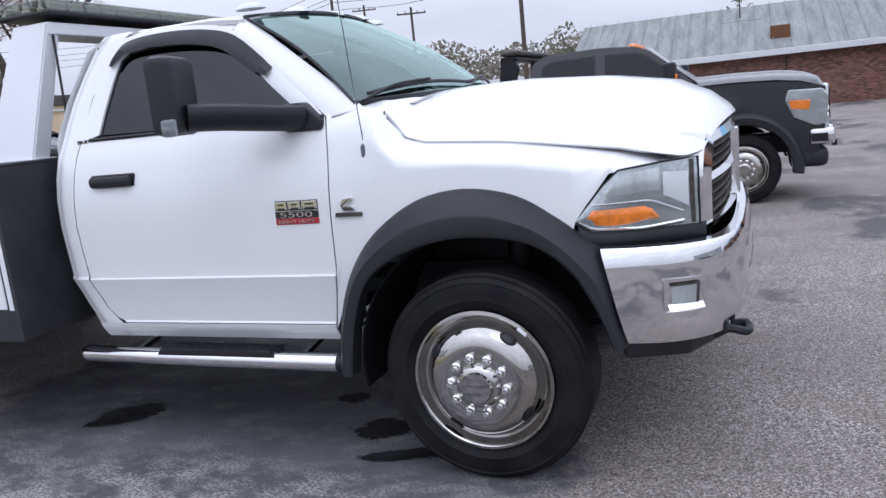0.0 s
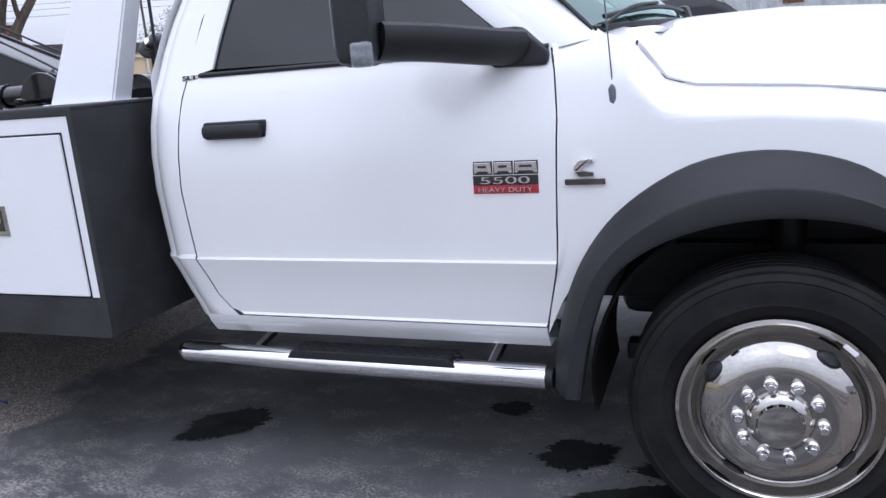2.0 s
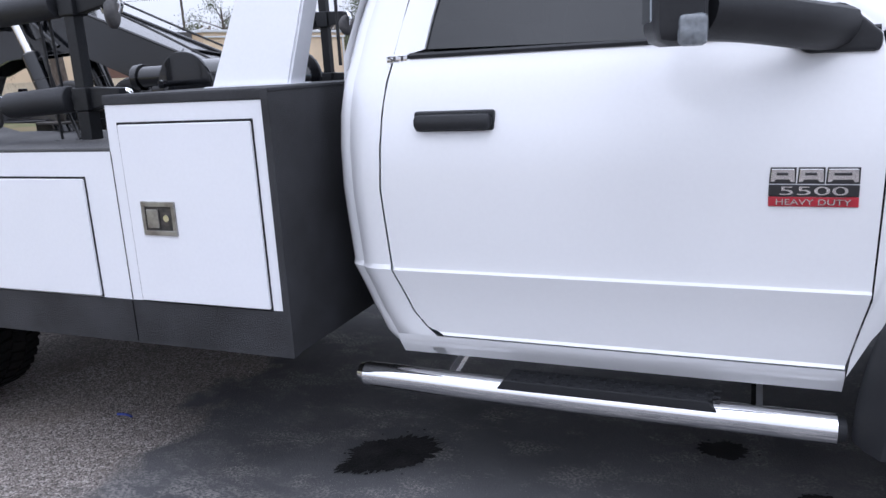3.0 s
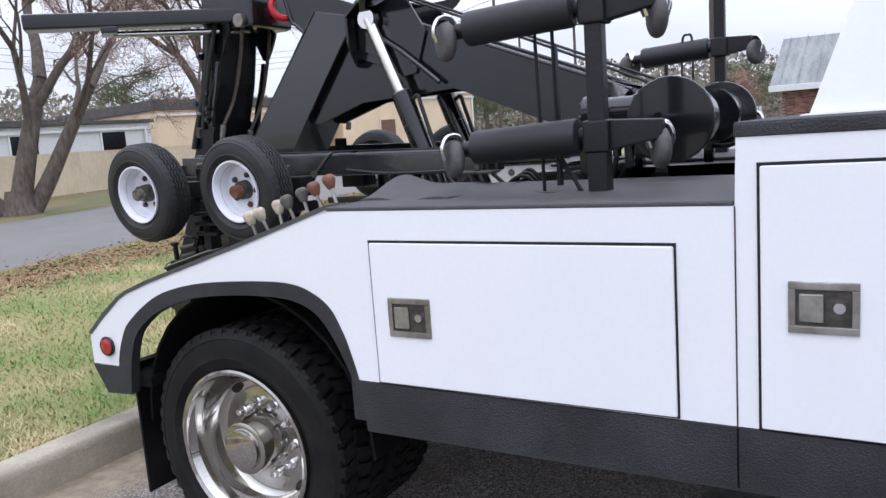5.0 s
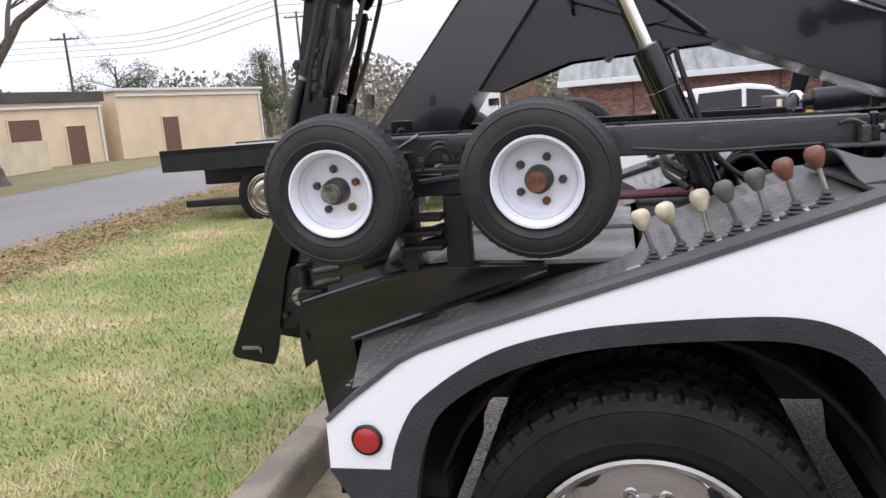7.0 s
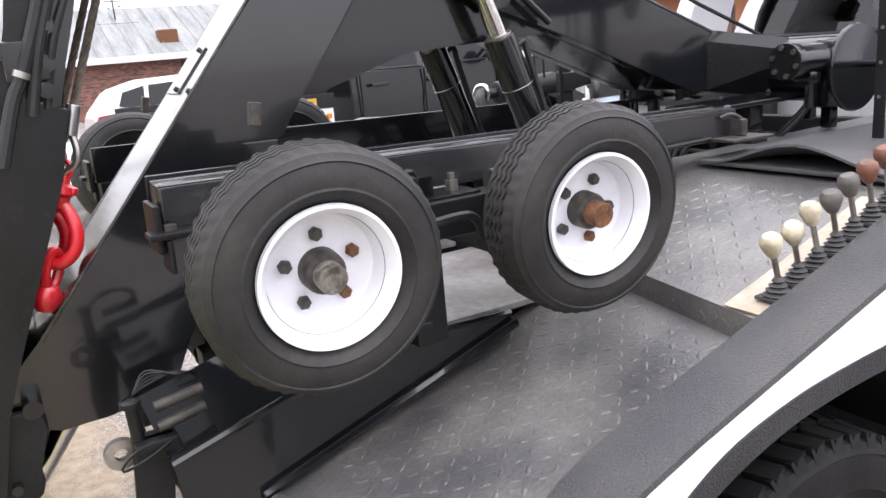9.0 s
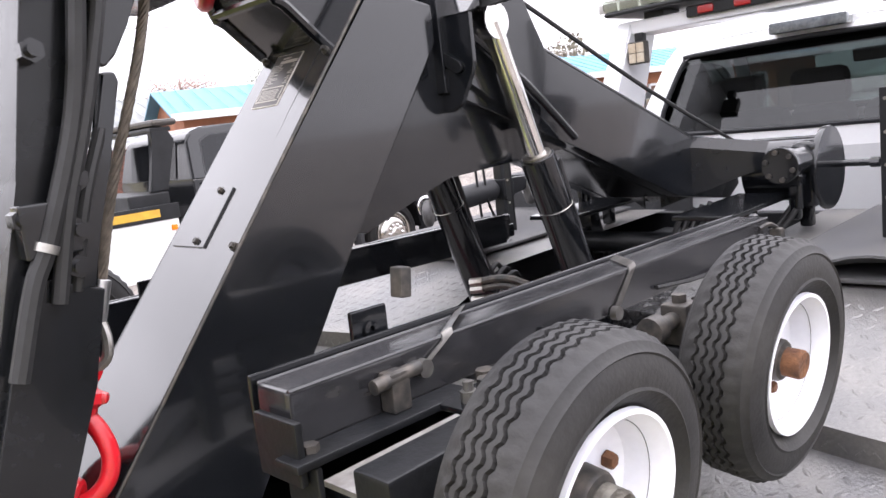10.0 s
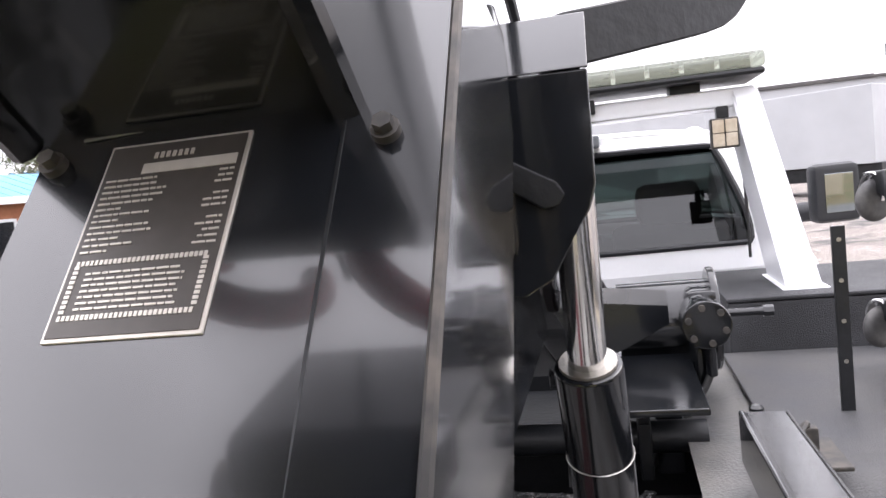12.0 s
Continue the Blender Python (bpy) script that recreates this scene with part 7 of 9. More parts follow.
# data plate on the mast: border, unreadable lines as bars
PLACE = at(0, 0, -0.037)
PLATE_DARK = material("data_plate_dark", (0.07, 0.062, 0.055), 0.4, 0.3, var=0.1)
PLATE_PALE = material("data_plate_pale", (0.62, 0.58, 0.52), 0.35, 0.4, var=0.08)
bm = B()
NP = FACE @ Matrix.Translation((-0.034, -0.206, 0.0)) @ Matrix.Diagonal((0.87, 1, 1, 1))
box(bm, (-0.053, -0.066, 0.001), (0.053, 0.066, 0.003), 0.0008, NP)
plate = tpart("data_plate", bm, PLATE_PALE, mast, "etched metal data plate")
bm = B()
box(bm, (-0.0505, -0.0635, 0.003), (0.0505, 0.0635, 0.0036), 0, NP)
tpart("plate_field", bm, PLATE_DARK, mast)
rng = random.Random(5)
bm = B()
box(bm, (-0.022, 0.041, 0.0036), (0.047, 0.0485, 0.0041), 0, NP)
for k in range(7):
    box(bm, (-0.016 + 0.0045 * k, 0.052, 0.0036), (-0.0135 + 0.0045 * k, 0.0565, 0.0041), 0, NP)


def word_line(u0, u1, v):
    """One line of unreadable print: short thin bars with gaps."""
    while u0 < u1:
        w = min(rng.uniform(0.003, 0.009), u1 - u0)
        box(bm, (u0, v, 0.0036), (u0 + w, v + 0.0013, 0.0041), 0, NP)
        u0 += w + 0.0012


for k in range(13):
    v = 0.0370 - 0.0041 * k
    word_line(-0.047, -0.047 + rng.uniform(0.018, 0.05), v)
    if k not in (3, 7):
        word_line(0.047 - rng.uniform(0.010, 0.018), 0.047, v)
for k in range(7):
    v = -0.0265 - 0.0036 * k
    word_line(-0.037, 0.037 - rng.uniform(0.0, 0.012), v)
for k in range(28):
    for v in (-0.0205, -0.054):
        box(bm, (-0.046 + 0.00325 * k, v, 0.0036), (-0.0438 + 0.00325 * k, v + 0.003, 0.0041), 0, NP)
for k in range(10):
    for u in (-0.0465, 0.042):
        box(bm, (u, -0.0495 + 0.003 * k, 0.0036), (u + 0.0035, -0.0475 + 0.003 * k, 0.0041), 0, NP)
tagged(tpart("plate_print", bm, PLATE_PALE, mast), kind="stuff")
PLACE = Matrix()


# ---- things carried on the truck ----
WORN_SHAFT = material("worn_painted_shaft", (0.22, 0.21, 0.185), 0.45, 0.4, color2=(0.07, 0.062, 0.05), scale=60, fine=160, var=0.25, bump=0.2, bump_scale=120)
DOLLY_TYRE = tyre_mesh(0.195, 0.106, 0.105, DUSTY, zigzag=0.0026, seg=184, grooves=4, gap=0.0012, shoulder=0.017, depth=0.0065)
b = B()
lathe(b, [(0.1135, -0.004), (0.1125, 0.004), (0.107, 0.004), (0.103, -0.004), (0.096, -0.012), (0.093, -0.034), (0.087, -0.050), (0.076, -0.056), (0.045, -0.054), (0.0, -0.054)], None, 48)
DOLLY_RIM = mesh_of("dolly_rim", b, WHITE_RIM)
b = B()
lathe(b, [(0.035, -0.056), (0.034, -0.028), (0.031, -0.023), (0.0235, -0.022), (0.0225, -0.012), (0.0, -0.011)], None, 24)
DOLLY_HUB = mesh_of("hub", b, GREY_HUB)
HUB_CAP = mesh_of("hub_cap", lathe(B(), [(0.0232, -0.022), (0.0236, 0.004), (0.0212, 0.008), (0.0, 0.007)], None, 24), RUST)
HUB_CAP_STEEL = mesh_of("hub_cap", lathe(B(), [(0.0232, -0.022), (0.0236, -0.004), (0.0226, -0.0025), (0.0232, -0.001), (0.0232, 0.006), (0.0208, 0.010), (0.010, 0.008), (0.0, 0.010)], None, 24), WORN_SHAFT)
NUT_SHAPE = [(0.0, 0.014), (0.008, 0.013), (0.011, 0.009), (0.011, 0.0)]
DOLLY_NUT = mesh_of("lug_nut", lathe(B(), NUT_SHAPE, None, 6), RUST)
DOLLY_NUT_DARK = mesh_of("lug_nut", lathe(B(), NUT_SHAPE, None, 6), GREY_HUB)


def tow_dolly(mirror):
    """Two small wheels on a steel side frame."""
    t = thing("tow_dolly", "black steel towing dolly with two white-rimmed wheels", "tow dolly", "dollies on the wrecker")
    mm = Matrix() if not mirror else Matrix.Translation((0, 2 * CY, 0)) @ Matrix.Diagonal((1, -1, 1, 1))
    base = NEAR if not mirror else FAR
    side = -1 if mirror else 1
    for k, x in enumerate((-5.020, -4.498)):
        y = 0.280 if not mirror else 2 * CY - 0.280
        m = Matrix.Translation((x, y, 1.214)) @ Matrix.Rotation(-0.04 * side, 4, "Z") @ Matrix.Rotation(0.085 * side, 4, "X") @ base
        w = new("wheel", DOLLY_RIM)
        w.parent, w.matrix_local = t, m
        w["label"] = "white-painted steel rim"
        for nm, me, ml in [("tyre", DOLLY_TYRE, Matrix()), ("hub", DOLLY_HUB, Matrix()), ("hub_cap", HUB_CAP if k else HUB_CAP_STEEL, Matrix())] + [
                ("lug_nut", DOLLY_NUT if (j + k) % 4 == 0 else DOLLY_NUT_DARK, Matrix.Rotation(2 * math.pi * j / 5 + (1.19 if k else 0.36), 4, "Z") @ Matrix.Translation((0.057, 0, -0.053))) for j in range(5)]:
            o = new(nm, me)
            o.parent, o.matrix_local = w, ml
    mm = mm @ at(0.004, -0.028, 0.010)
    bm = B()
    box(bm, (-5.16, 0.53, 1.16), (-4.38, 0.60, 1.235), 0.006)
    box(bm, (-5.10, 0.50, 1.10), (-4.95, 0.62, 1.17), 0.008)
    box(bm, (-4.58, 0.50, 1.10), (-4.43, 0.62, 1.17), 0.008)
    cyl(bm, (-5.03, 0.45, 1.195), (-5.03, 0.56, 1.195), 0.022, seg=12)
    cyl(bm, (-4.506, 0.45, 1.195), (-4.506, 0.56, 1.195), 0.022, seg=12)
    for z in (1.10, 1.06, 1.02):
        box(bm, (-4.90, 0.46, z), (-4.78, 0.56, z + 0.014), 0.004)
    box(bm, (-4.785, 0.52, 0.96), (-4.715, 0.57, 1.16), 0.006)
    sweep(bm, [(-4.83, 0.47, 1.205), (-4.70, 0.47, 1.215), (-4.66, 0.475, 1.20), (-4.64, 0.49, 1.16)], 0.009, 7, 4)
    box(bm, (-4.90, 0.50, 0.955), (-4.86, 0.56, 1.16), 0.006)
    bm.transform(mm)
    part("side_frame", bm, SATIN, t)
    for lo, hi in (((-4.97, 0.56, 1.236), (-4.86, 0.645, 1.246)), ((-4.80, 0.545, 1.232), (-4.60, 0.640, 1.241)), ((-4.845, 0.50, 1.215), (-4.775, 0.56, 1.224))):
        bm = B()
        box(bm, lo, hi, 0.003)
        bm.transform(mm)
        part("top_plate", bm, BLACK, t, "greasy black steel top plate")
    bm = B()
    for a, b_ in (((-4.905, 0.505, 1.236), (-4.90, 0.555, 1.285)), ((-4.865, 0.505, 1.236), (-4.86, 0.555, 1.285)), ((-4.90, 0.505, 1.236), (-4.865, 0.51, 1.285)), ((-4.90, 0.55, 1.236), (-4.865, 0.555, 1.285))):
        box(bm, a, b_, 0.0015)
    bm.transform(mm)
    part("tube_stub", bm, BLACK, t, "open square tube stub")
    bm = B()
    box(bm, (-4.735, 0.575, 1.24), (-4.725, 0.635, 1.295), 0.003)
    box(bm, (-4.725, 0.575, 1.24), (-4.69, 0.583, 1.28), 0.002)
    bm.transform(mm)
    part("upright_lug", bm, BLACK, t)
    for x, y in ((-4.94, 0.60), (-4.64, 0.59)):
        bm = B()
        cyl(bm, (x, y, 1.24), (x, y, 1.262), 0.013, seg=8)
        cyl(bm, (x, y, 1.262), (x, y, 1.276), 0.008, seg=8)
        bm.transform(mm)
        part("grease_cap", bm, STRAP, t)
    for dz in (0.0, 0.012):
        bm = B()
        sweep(bm, [(-4.83, 0.50, 1.235), (-4.80, 0.50, 1.285 + dz), (-4.765, 0.515, 1.29 + dz), (-4.75, 0.53, 1.25)], 0.005, 6, 5)
        bm.transform(mm)
        part("hose_loop", bm, HOSE, t)
    bm = B()
    box(bm, (-4.525, 0.480, 1.215), (-4.475, 0.530, 1.288), 0.006)
    cyl(bm, (-4.590, 0.505, 1.262), (-4.415, 0.505, 1.262), 0.014, seg=12)
    cyl(bm, (-4.605, 0.505, 1.262), (-4.575, 0.505, 1.262), 0.024, seg=14)
    cyl(bm, (-4.430, 0.505, 1.262), (-4.405, 0.505, 1.262), 0.020, seg=8)
    cyl(bm, (-4.500, 0.505, 1.288), (-4.500, 0.505, 1.302), 0.014, seg=6)
    bm.transform(mm)
    part("ratchet", bm, GREY_HUB, t, "greasy steel ratchet head")
    for x, y, h in ((-4.90, 0.60, 0.018), (-4.78, 0.62, 0.015), (-4.86, 0.64, 0.012), (-4.70, 0.61, 0.014)):
        bm = B()
        cyl(bm, (x, y, 1.249), (x, y, 1.25 + h), 0.016, seg=6)
        bm.transform(mm)
        part("frame_bolt", bm, GREY_HUB, t)
    return t


tow_dolly(False)
tow_dolly(True)


STRAPS = (((-1.10, -1.215), (-1.279, -0.034)), ((-0.62, -0.682), (-0.761, -0.076)))  # along the tube: at its back and near edge, then the foot and its height


def dolly_rail(mirror):
    t = thing("dolly_rail", "long black steel dolly axle tube lying beside the mast", "steel tube", "dolly axles")
    mm = Matrix() if not mirror else Matrix.Translation((0, 2 * CY, 0)) @ Matrix.Diagonal((1, -1, 1, 1))
    lean = at(-3.67, 0.655, 1.303) @ Matrix.Rotation(0.0229, 4, "Y")  # along the tube's upper near edge, rising to the rear

    def rail_part(nm, bm, mat, lab=""):
        bm.transform(mm @ lean)
        return part(nm, bm, mat, t, lab)

    bm = B()
    box(bm, (-1.508, 0.0, -0.082), (0.0, 0.078, 0.0), 0.008)
    for y in (0.002, 0.076):
        sweep(bm, [(-1.505, y, -0.001), (-0.7, y, -0.001), (-0.01, y, -0.001)], 0.003, 5, 2)
    rail_part("square_tube", bm, WORN, "square steel tube with worn black paint")
    for nm, lo, hi in (("back_flange", (-1.512, 0.081, -0.088), (-0.03, 0.089, 0.010)), ("end_shelf", (-1.54, -0.052, -0.088), (-1.22, -0.001, -0.076)), ("end_bracket", (-1.526, -0.035, -0.115), (-1.514, 0.06, -0.030)),
                       ("end_gusset", (-1.512, -0.05, -0.150), (-1.502, 0.02, -0.09))):
        bm = B()
        box(bm, lo, hi, 0.003)
        rail_part(nm, bm, BLACK if nm == "back_flange" else SATIN)
    bm = B()
    box(bm, (-1.36, -0.030, -0.076), (-1.325, 0.0, -0.018), 0.004)
    rail_part("latch", bm, GREY_HUB, "greasy steel latch")
    bm = B()
    cyl(bm, (-1.385, -0.020, -0.030), (-1.30, -0.020, -0.024), 0.011, seg=10)
    rail_part("latch_pin", bm, GREY_HUB)
    bm = B()
    box(bm, (-1.345, -0.052, -0.072), (-1.325, -0.028, -0.030), 0.003, Matrix.Rotation(0.12, 4, "Y"))
    rail_part("latch_lever", bm, GREY_HUB)
    bm = B()
    cyl(bm, (-1.50, -0.025, -0.076), (-1.50, -0.025, -0.066), 0.012, seg=6)
    rail_part("bolt", bm, GREY_HUB)
    bm = B()
    box(bm, (-0.11, -0.080, -0.079), (0.05, -0.002, -0.070), 0.003)
    box(bm, (-0.035, -0.045, -0.070), (-0.010, -0.012, -0.025), 0.006)
    sweep(bm, [(-0.02, -0.028, -0.026), (-0.05, -0.02, -0.012), (-0.075, -0.006, -0.02)], 0.006, 6, 4)
    rail_part("end_plate", bm, GREY_HUB, "worn steel end plate")
    bm = B()
    lathe(bm, [(0.0, 0.0), (0.014, 0.0), (0.014, 0.03), (0.008, 0.036), (0.0, 0.036)], at(0.018, 0.05, -0.03), 10)
    box(bm, (0.0, 0.02, -0.075), (0.03, 0.075, -0.03), 0.005)
    rail_part("end_pin", bm, BLACK)
    for (back, edge), (low, drop) in STRAPS:
        line = [Vector((back, 0.080, 0.006)), Vector((edge, 0.0, 0.006)), Vector((edge - 0.004, -0.006, -0.002)), Vector((low, -0.008, drop))]
        across = Vector((0.011, 0, 0.003))
        bm = B()
        rings = [[bm.verts.new(p + across * a + Vector((0, b, 0))) for a, b in ((-1, 0), (1, 0), (1, 0.004), (-1, 0.004))] for p in line]
        for p, q in zip(rings, rings[1:]):
            for k in range(4):
                bm.faces.new((p[k], p[(k + 1) % 4], q[(k + 1) % 4], q[k]))
        bm.faces.new(rings[0])
        bm.faces.new(rings[-1])
        cyl(bm, line[3] + Vector((0, -0.008, 0)), line[3] + Vector((0, 0.006, 0)), 0.014, seg=14)
        rail_part("strap", bm, STRAP, "grey steel strap")
    bm = B()
    sweep(bm, [(-0.60, -0.006, -0.060), (-0.40, -0.012, -0.075), (-0.12, -0.014, -0.068)], 0.005, 5, 3)
    rail_part("strap_cord", bm, HOSE)
    bm = B()
    box(bm, (-1.318, 0.100, -0.10), (-1.246, 0.110, 0.048), 0.003)
    lathe(bm, [(0.006, 0.0), (0.013, 0.001), (0.013, 0.004), (0.006, 0.005)], at(-1.284, 0.099, 0.015) @ pose(0, 0, 0, 90, 0, 0), 14)
    rail_part("hole_bracket", bm, BLACK)
    return t


dolly_rail(False)
dolly_rail(True)


CASTER = material("scuffed_grey_rubber", (0.055, 0.054, 0.056), 0.6, color2=(0.10, 0.096, 0.092), scale=20, fine=90, var=0.2)


def wheel_jack(z, mirror):
    """Roller jack for moving parked cars: padded tube, post clamp and two casters."""
    t = thing("wheel_jack", "black wheel jack with padded roller and small casters on a post", "wheel jack", "wheel jacks on posts")
    mm = Matrix() if not mirror else Matrix.Translation((0, 2 * CY, 0)) @ Matrix.Diagonal((1, -1, 1, 1))
    bm = B()
    cyl(bm, (-3.50, 0.235, z + 0.015), (-3.19, 0.245, z + 0.03), 0.048, seg=20, bevel=0.008)
    bm.transform(mm)
    part("roller", bm, PLASTIC, t, "dark padded roller")
    bm = B()
    cyl(bm, (-3.56, 0.235, z + 0.012), (-3.15, 0.26, z + 0.032), 0.022, seg=14)
    prism(bm, [(-3.12, z + 0.070), (-3.12, z - 0.012), (-2.97, z + 0.012), (-2.97, z + 0.062)], "y", 0.245, 0.285, 0.006)
    box(bm, (-3.176, 0.226, z - 0.015), (-3.104, 0.30, z + 0.07), 0.008)
    bm.transform(mm)
    part("jack_frame", bm, SATIN, t)
    for x, y in ((-3.565, 0.225), (-2.985, 0.285)):
        bm = B()
        turn = radians(52 if x < -3.2 else 30)
        ax = Vector((math.cos(turn), math.sin(turn), 0))
        lathe(bm, [(0.0, -0.019), (0.038, -0.019), (0.050, -0.013), (0.055, -0.004), (0.055, 0.004), (0.050, 0.013), (0.038, 0.019), (0.0, 0.019)], frame_to((x, y, z - 0.012), Vector((x, y, z - 0.012)) + ax)[0], 22)
        bm.transform(mm)
        c = part("caster", bm, CASTER, t, "grey rubber caster")
        bm = B()
        o = Vector((x, y, z - 0.012))
        sweep(bm, [o - ax * 0.028, o - ax * 0.036 + Vector((0, 0, 0.03)), o - ax * 0.022 + Vector((0, 0, 0.060)), o + Vector((0, 0, 0.068)), o + ax * 0.022 + Vector((0, 0, 0.060)), o + ax * 0.034 + Vector((0, 0, 0.03)), o + ax * 0.026], 0.006, 8, 4, flat=2.2)
        bm.transform(mm)
        part("caster_fork", bm, CHROME, c)
    return t


for mir in (False, True):
    for z in (1.305, 1.635):
        wheel_jack(z, mir)


def jack_post(m):
    bm = B()
    box(bm, (-3.163, 0.237, 1.175), (-3.117, 0.283, 2.0), 0.004)
    box(bm, (-3.167, 0.233, 1.175), (-3.113, 0.287, 1.29), 0.004)
    box(bm, (-3.20, 0.20, 1.172), (-3.08, 0.32, 1.184), 0.002)
    bm.transform(m)
    tpart("jack_post", bm, SATIN, None, "black square steel post")
    bm = B()
    sweep(bm, [(-3.31, 0.28, 1.18), (-3.31, 0.27, 1.45), (-3.308, 0.26, 1.70), (-3.285, 0.255, 1.735), (-3.262, 0.26, 1.70), (-3.262, 0.27, 1.45), (-3.265, 0.28, 1.30)], 0.0055, 6, 5)
    sweep(bm, [(-3.33, 0.26, 1.185), (-3.27, 0.22, 1.185), (-3.20, 0.26, 1.185), (-3.27, 0.29, 1.28)], 0.005, 6, 4)
    sweep(bm, [(-3.265, 0.28, 1.30), (-3.23, 0.27, 1.24), (-3.19, 0.25, 1.19)], 0.005, 6, 3)
    bm.transform(m)
    tpart("post_hook", bm, SATIN)


both(jack_post)


def perforated_post(m):
    m = m @ at(0.038, -0.043, 0.0)
    bm = B()
    box(bm, (-3.378, 0.494, 1.166), (-3.366, 0.522, 1.60), 0.002)
    box(bm, (-3.40, 0.488, 1.163), (-3.345, 0.528, 1.170), 0.002)
    bm.transform(m)
    post = tpart("perforated_post", bm, SATIN, None, "thin black perforated post")
    for k in range(4):
        bm = B()
        z = 1.30 + 0.09 * k
        cyl(bm, m @ Vector((-3.3795, 0.508, z)), m @ Vector((-3.376, 0.508, z)), 0.005, seg=8)
        tpart("post_hole", bm, STEEL, post)


both(perforated_post)


def chain_hook(x, y, z, turn):
    t = thing("tow_hook", "red painted swivel hook on a wire rope", "tow hook", "red hooks")
    m = Matrix.Translation((x, y, z)) @ Matrix.Rotation(0.305, 4, "Y") @ Matrix.Rotation(turn, 4, "Z")
    bm = B()
    lathe(bm, [(0.0, 0.124), (0.011, 0.121), (0.013, 0.106), (0.023, 0.101), (0.025, 0.086), (0.017, 0.078), (0.016, 0.056), (0.0, 0.05)], m, 14)
    box(bm, (-0.030, -0.011, 0.084), (0.030, 0.011, 0.102), 0.006, m)
    sweep(bm, [m @ Vector((0.013 * math.cos(a), 0, 0.134 + 0.018 * math.sin(a))) for a in [2 * math.pi * k / 8 for k in range(9)]], 0.0055, 7, 3)
    swivel = part("swivel", bm, RED, t)
    bm = B()
    sweep(bm, [m @ Vector(p) for p in ((0.0, 0, 0.066), (0.024, 0, 0.042), (0.042, 0, 0.008), (0.041, 0, -0.030), (0.018, 0, -0.058), (-0.014, 0, -0.060), (-0.038, 0, -0.034), (-0.044, 0, 0.0), (-0.034, 0, 0.026))], 0.0145, 10, 5, taper=0.8)
    part("hook", bm, RED, t)
    bm = B()
    box(bm, (-0.036, -0.012, -0.008), (0.034, 0.012, 0.010), 0.005, m @ Matrix.Translation((-0.020, 0, 0.040)) @ Matrix.Rotation(-0.72, 4, "Y"))
    part("safety_latch", bm, RED, t)
    bm = B()
    sweep(bm, [m @ Vector((0.004 * math.cos(a), 0.019 * math.cos(a), -0.075 + 0.040 * math.sin(a))) for a in [2 * math.pi * k / 10 for k in range(11)]], 0.0105, 9, 3)
    part("chain_link", bm, RED, t)
    bm = B()
    lathe(bm, [(0.0, -0.036), (0.018, -0.031), (0.029, -0.014), (0.030, 0.004), (0.022, 0.020), (0.010, 0.028), (0.0, 0.029)], m @ Matrix.Translation((-0.004, 0, -0.132)), 18)
    part("end_link", bm, RED, t)
    bm = B()
    for sgn in (1, -1):
        sweep(bm, [m @ Vector(p) for p in ((0, 0, 0.128), (0.020 * sgn, 0, 0.150), (0.018 * sgn, 0, 0.180), (0.006 * sgn, 0, 0.206), (0.002 * sgn, 0, 0.22))], 0.008, 8, 4)
    part("thimble", bm, STEEL, t)
    bm = B()
    cyl(bm, m @ Vector((0, 0, 0.205)), m @ Vector((0, 0, 0.268)), 0.0145, seg=14, bevel=0.002)
    part("ferrule", bm, ALUMINIUM, t, "grey aluminium ferrule")
    bm = B()
    path = smooth_line([m @ Vector((0, 0, 0.26)), Vector((x + 0.137, y + 0.038, z + 0.387)), Vector((x + 0.210, y + 0.033, z + 0.575)), Vector((x + 0.238, y + 0.028, z + 0.67)), Vector((x + 0.282, y + 0.026, z + 0.84))], 14)
    for s_ in range(6):  # six laid strands
        strand = []
        for i, p in enumerate(path):
            d = (path[min(i + 1, len(path) - 1)] - path[max(i - 1, 0)]).normalized()
            u = d.orthogonal().normalized()
            v = d.cross(u)
            a = 2 * math.pi * s_ / 6 + i * 0.62
            strand.append(p + (u * math.cos(a) + v * math.sin(a)) * 0.0052)
        sweep(bm, strand, 0.0036, 5, 1)
    part("wire_rope", bm, ROPE, t, "rusty wire rope")
    return t


chain_hook(-5.330, 1.000, 1.225, -0.55)
chain_hook(-5.345, 1.195, 1.195, -0.2)


def hanging_ring(x, y, z, turn):
    t = thing("red_shackle", "red painted ring hanging from the crossbar", "shackle", "red rings")
    m = Matrix.Translation((x, y, z)) @ Matrix.Rotation(turn, 4, "Z")
    bm = B()
    sweep(bm, [m @ Vector((0.055 * math.cos(a), 0, 0.055 * math.sin(a))) for a in [math.pi * (-1.2 + 1.4 * k / 8) for k in range(9)]], 0.016, 10, 3)
    part("ring", bm, RED, t)
    return t


hanging_ring(-4.88, 1.09, 1.993, 0.9)
hanging_ring(-4.87, 1.235, 1.985, 1.2)


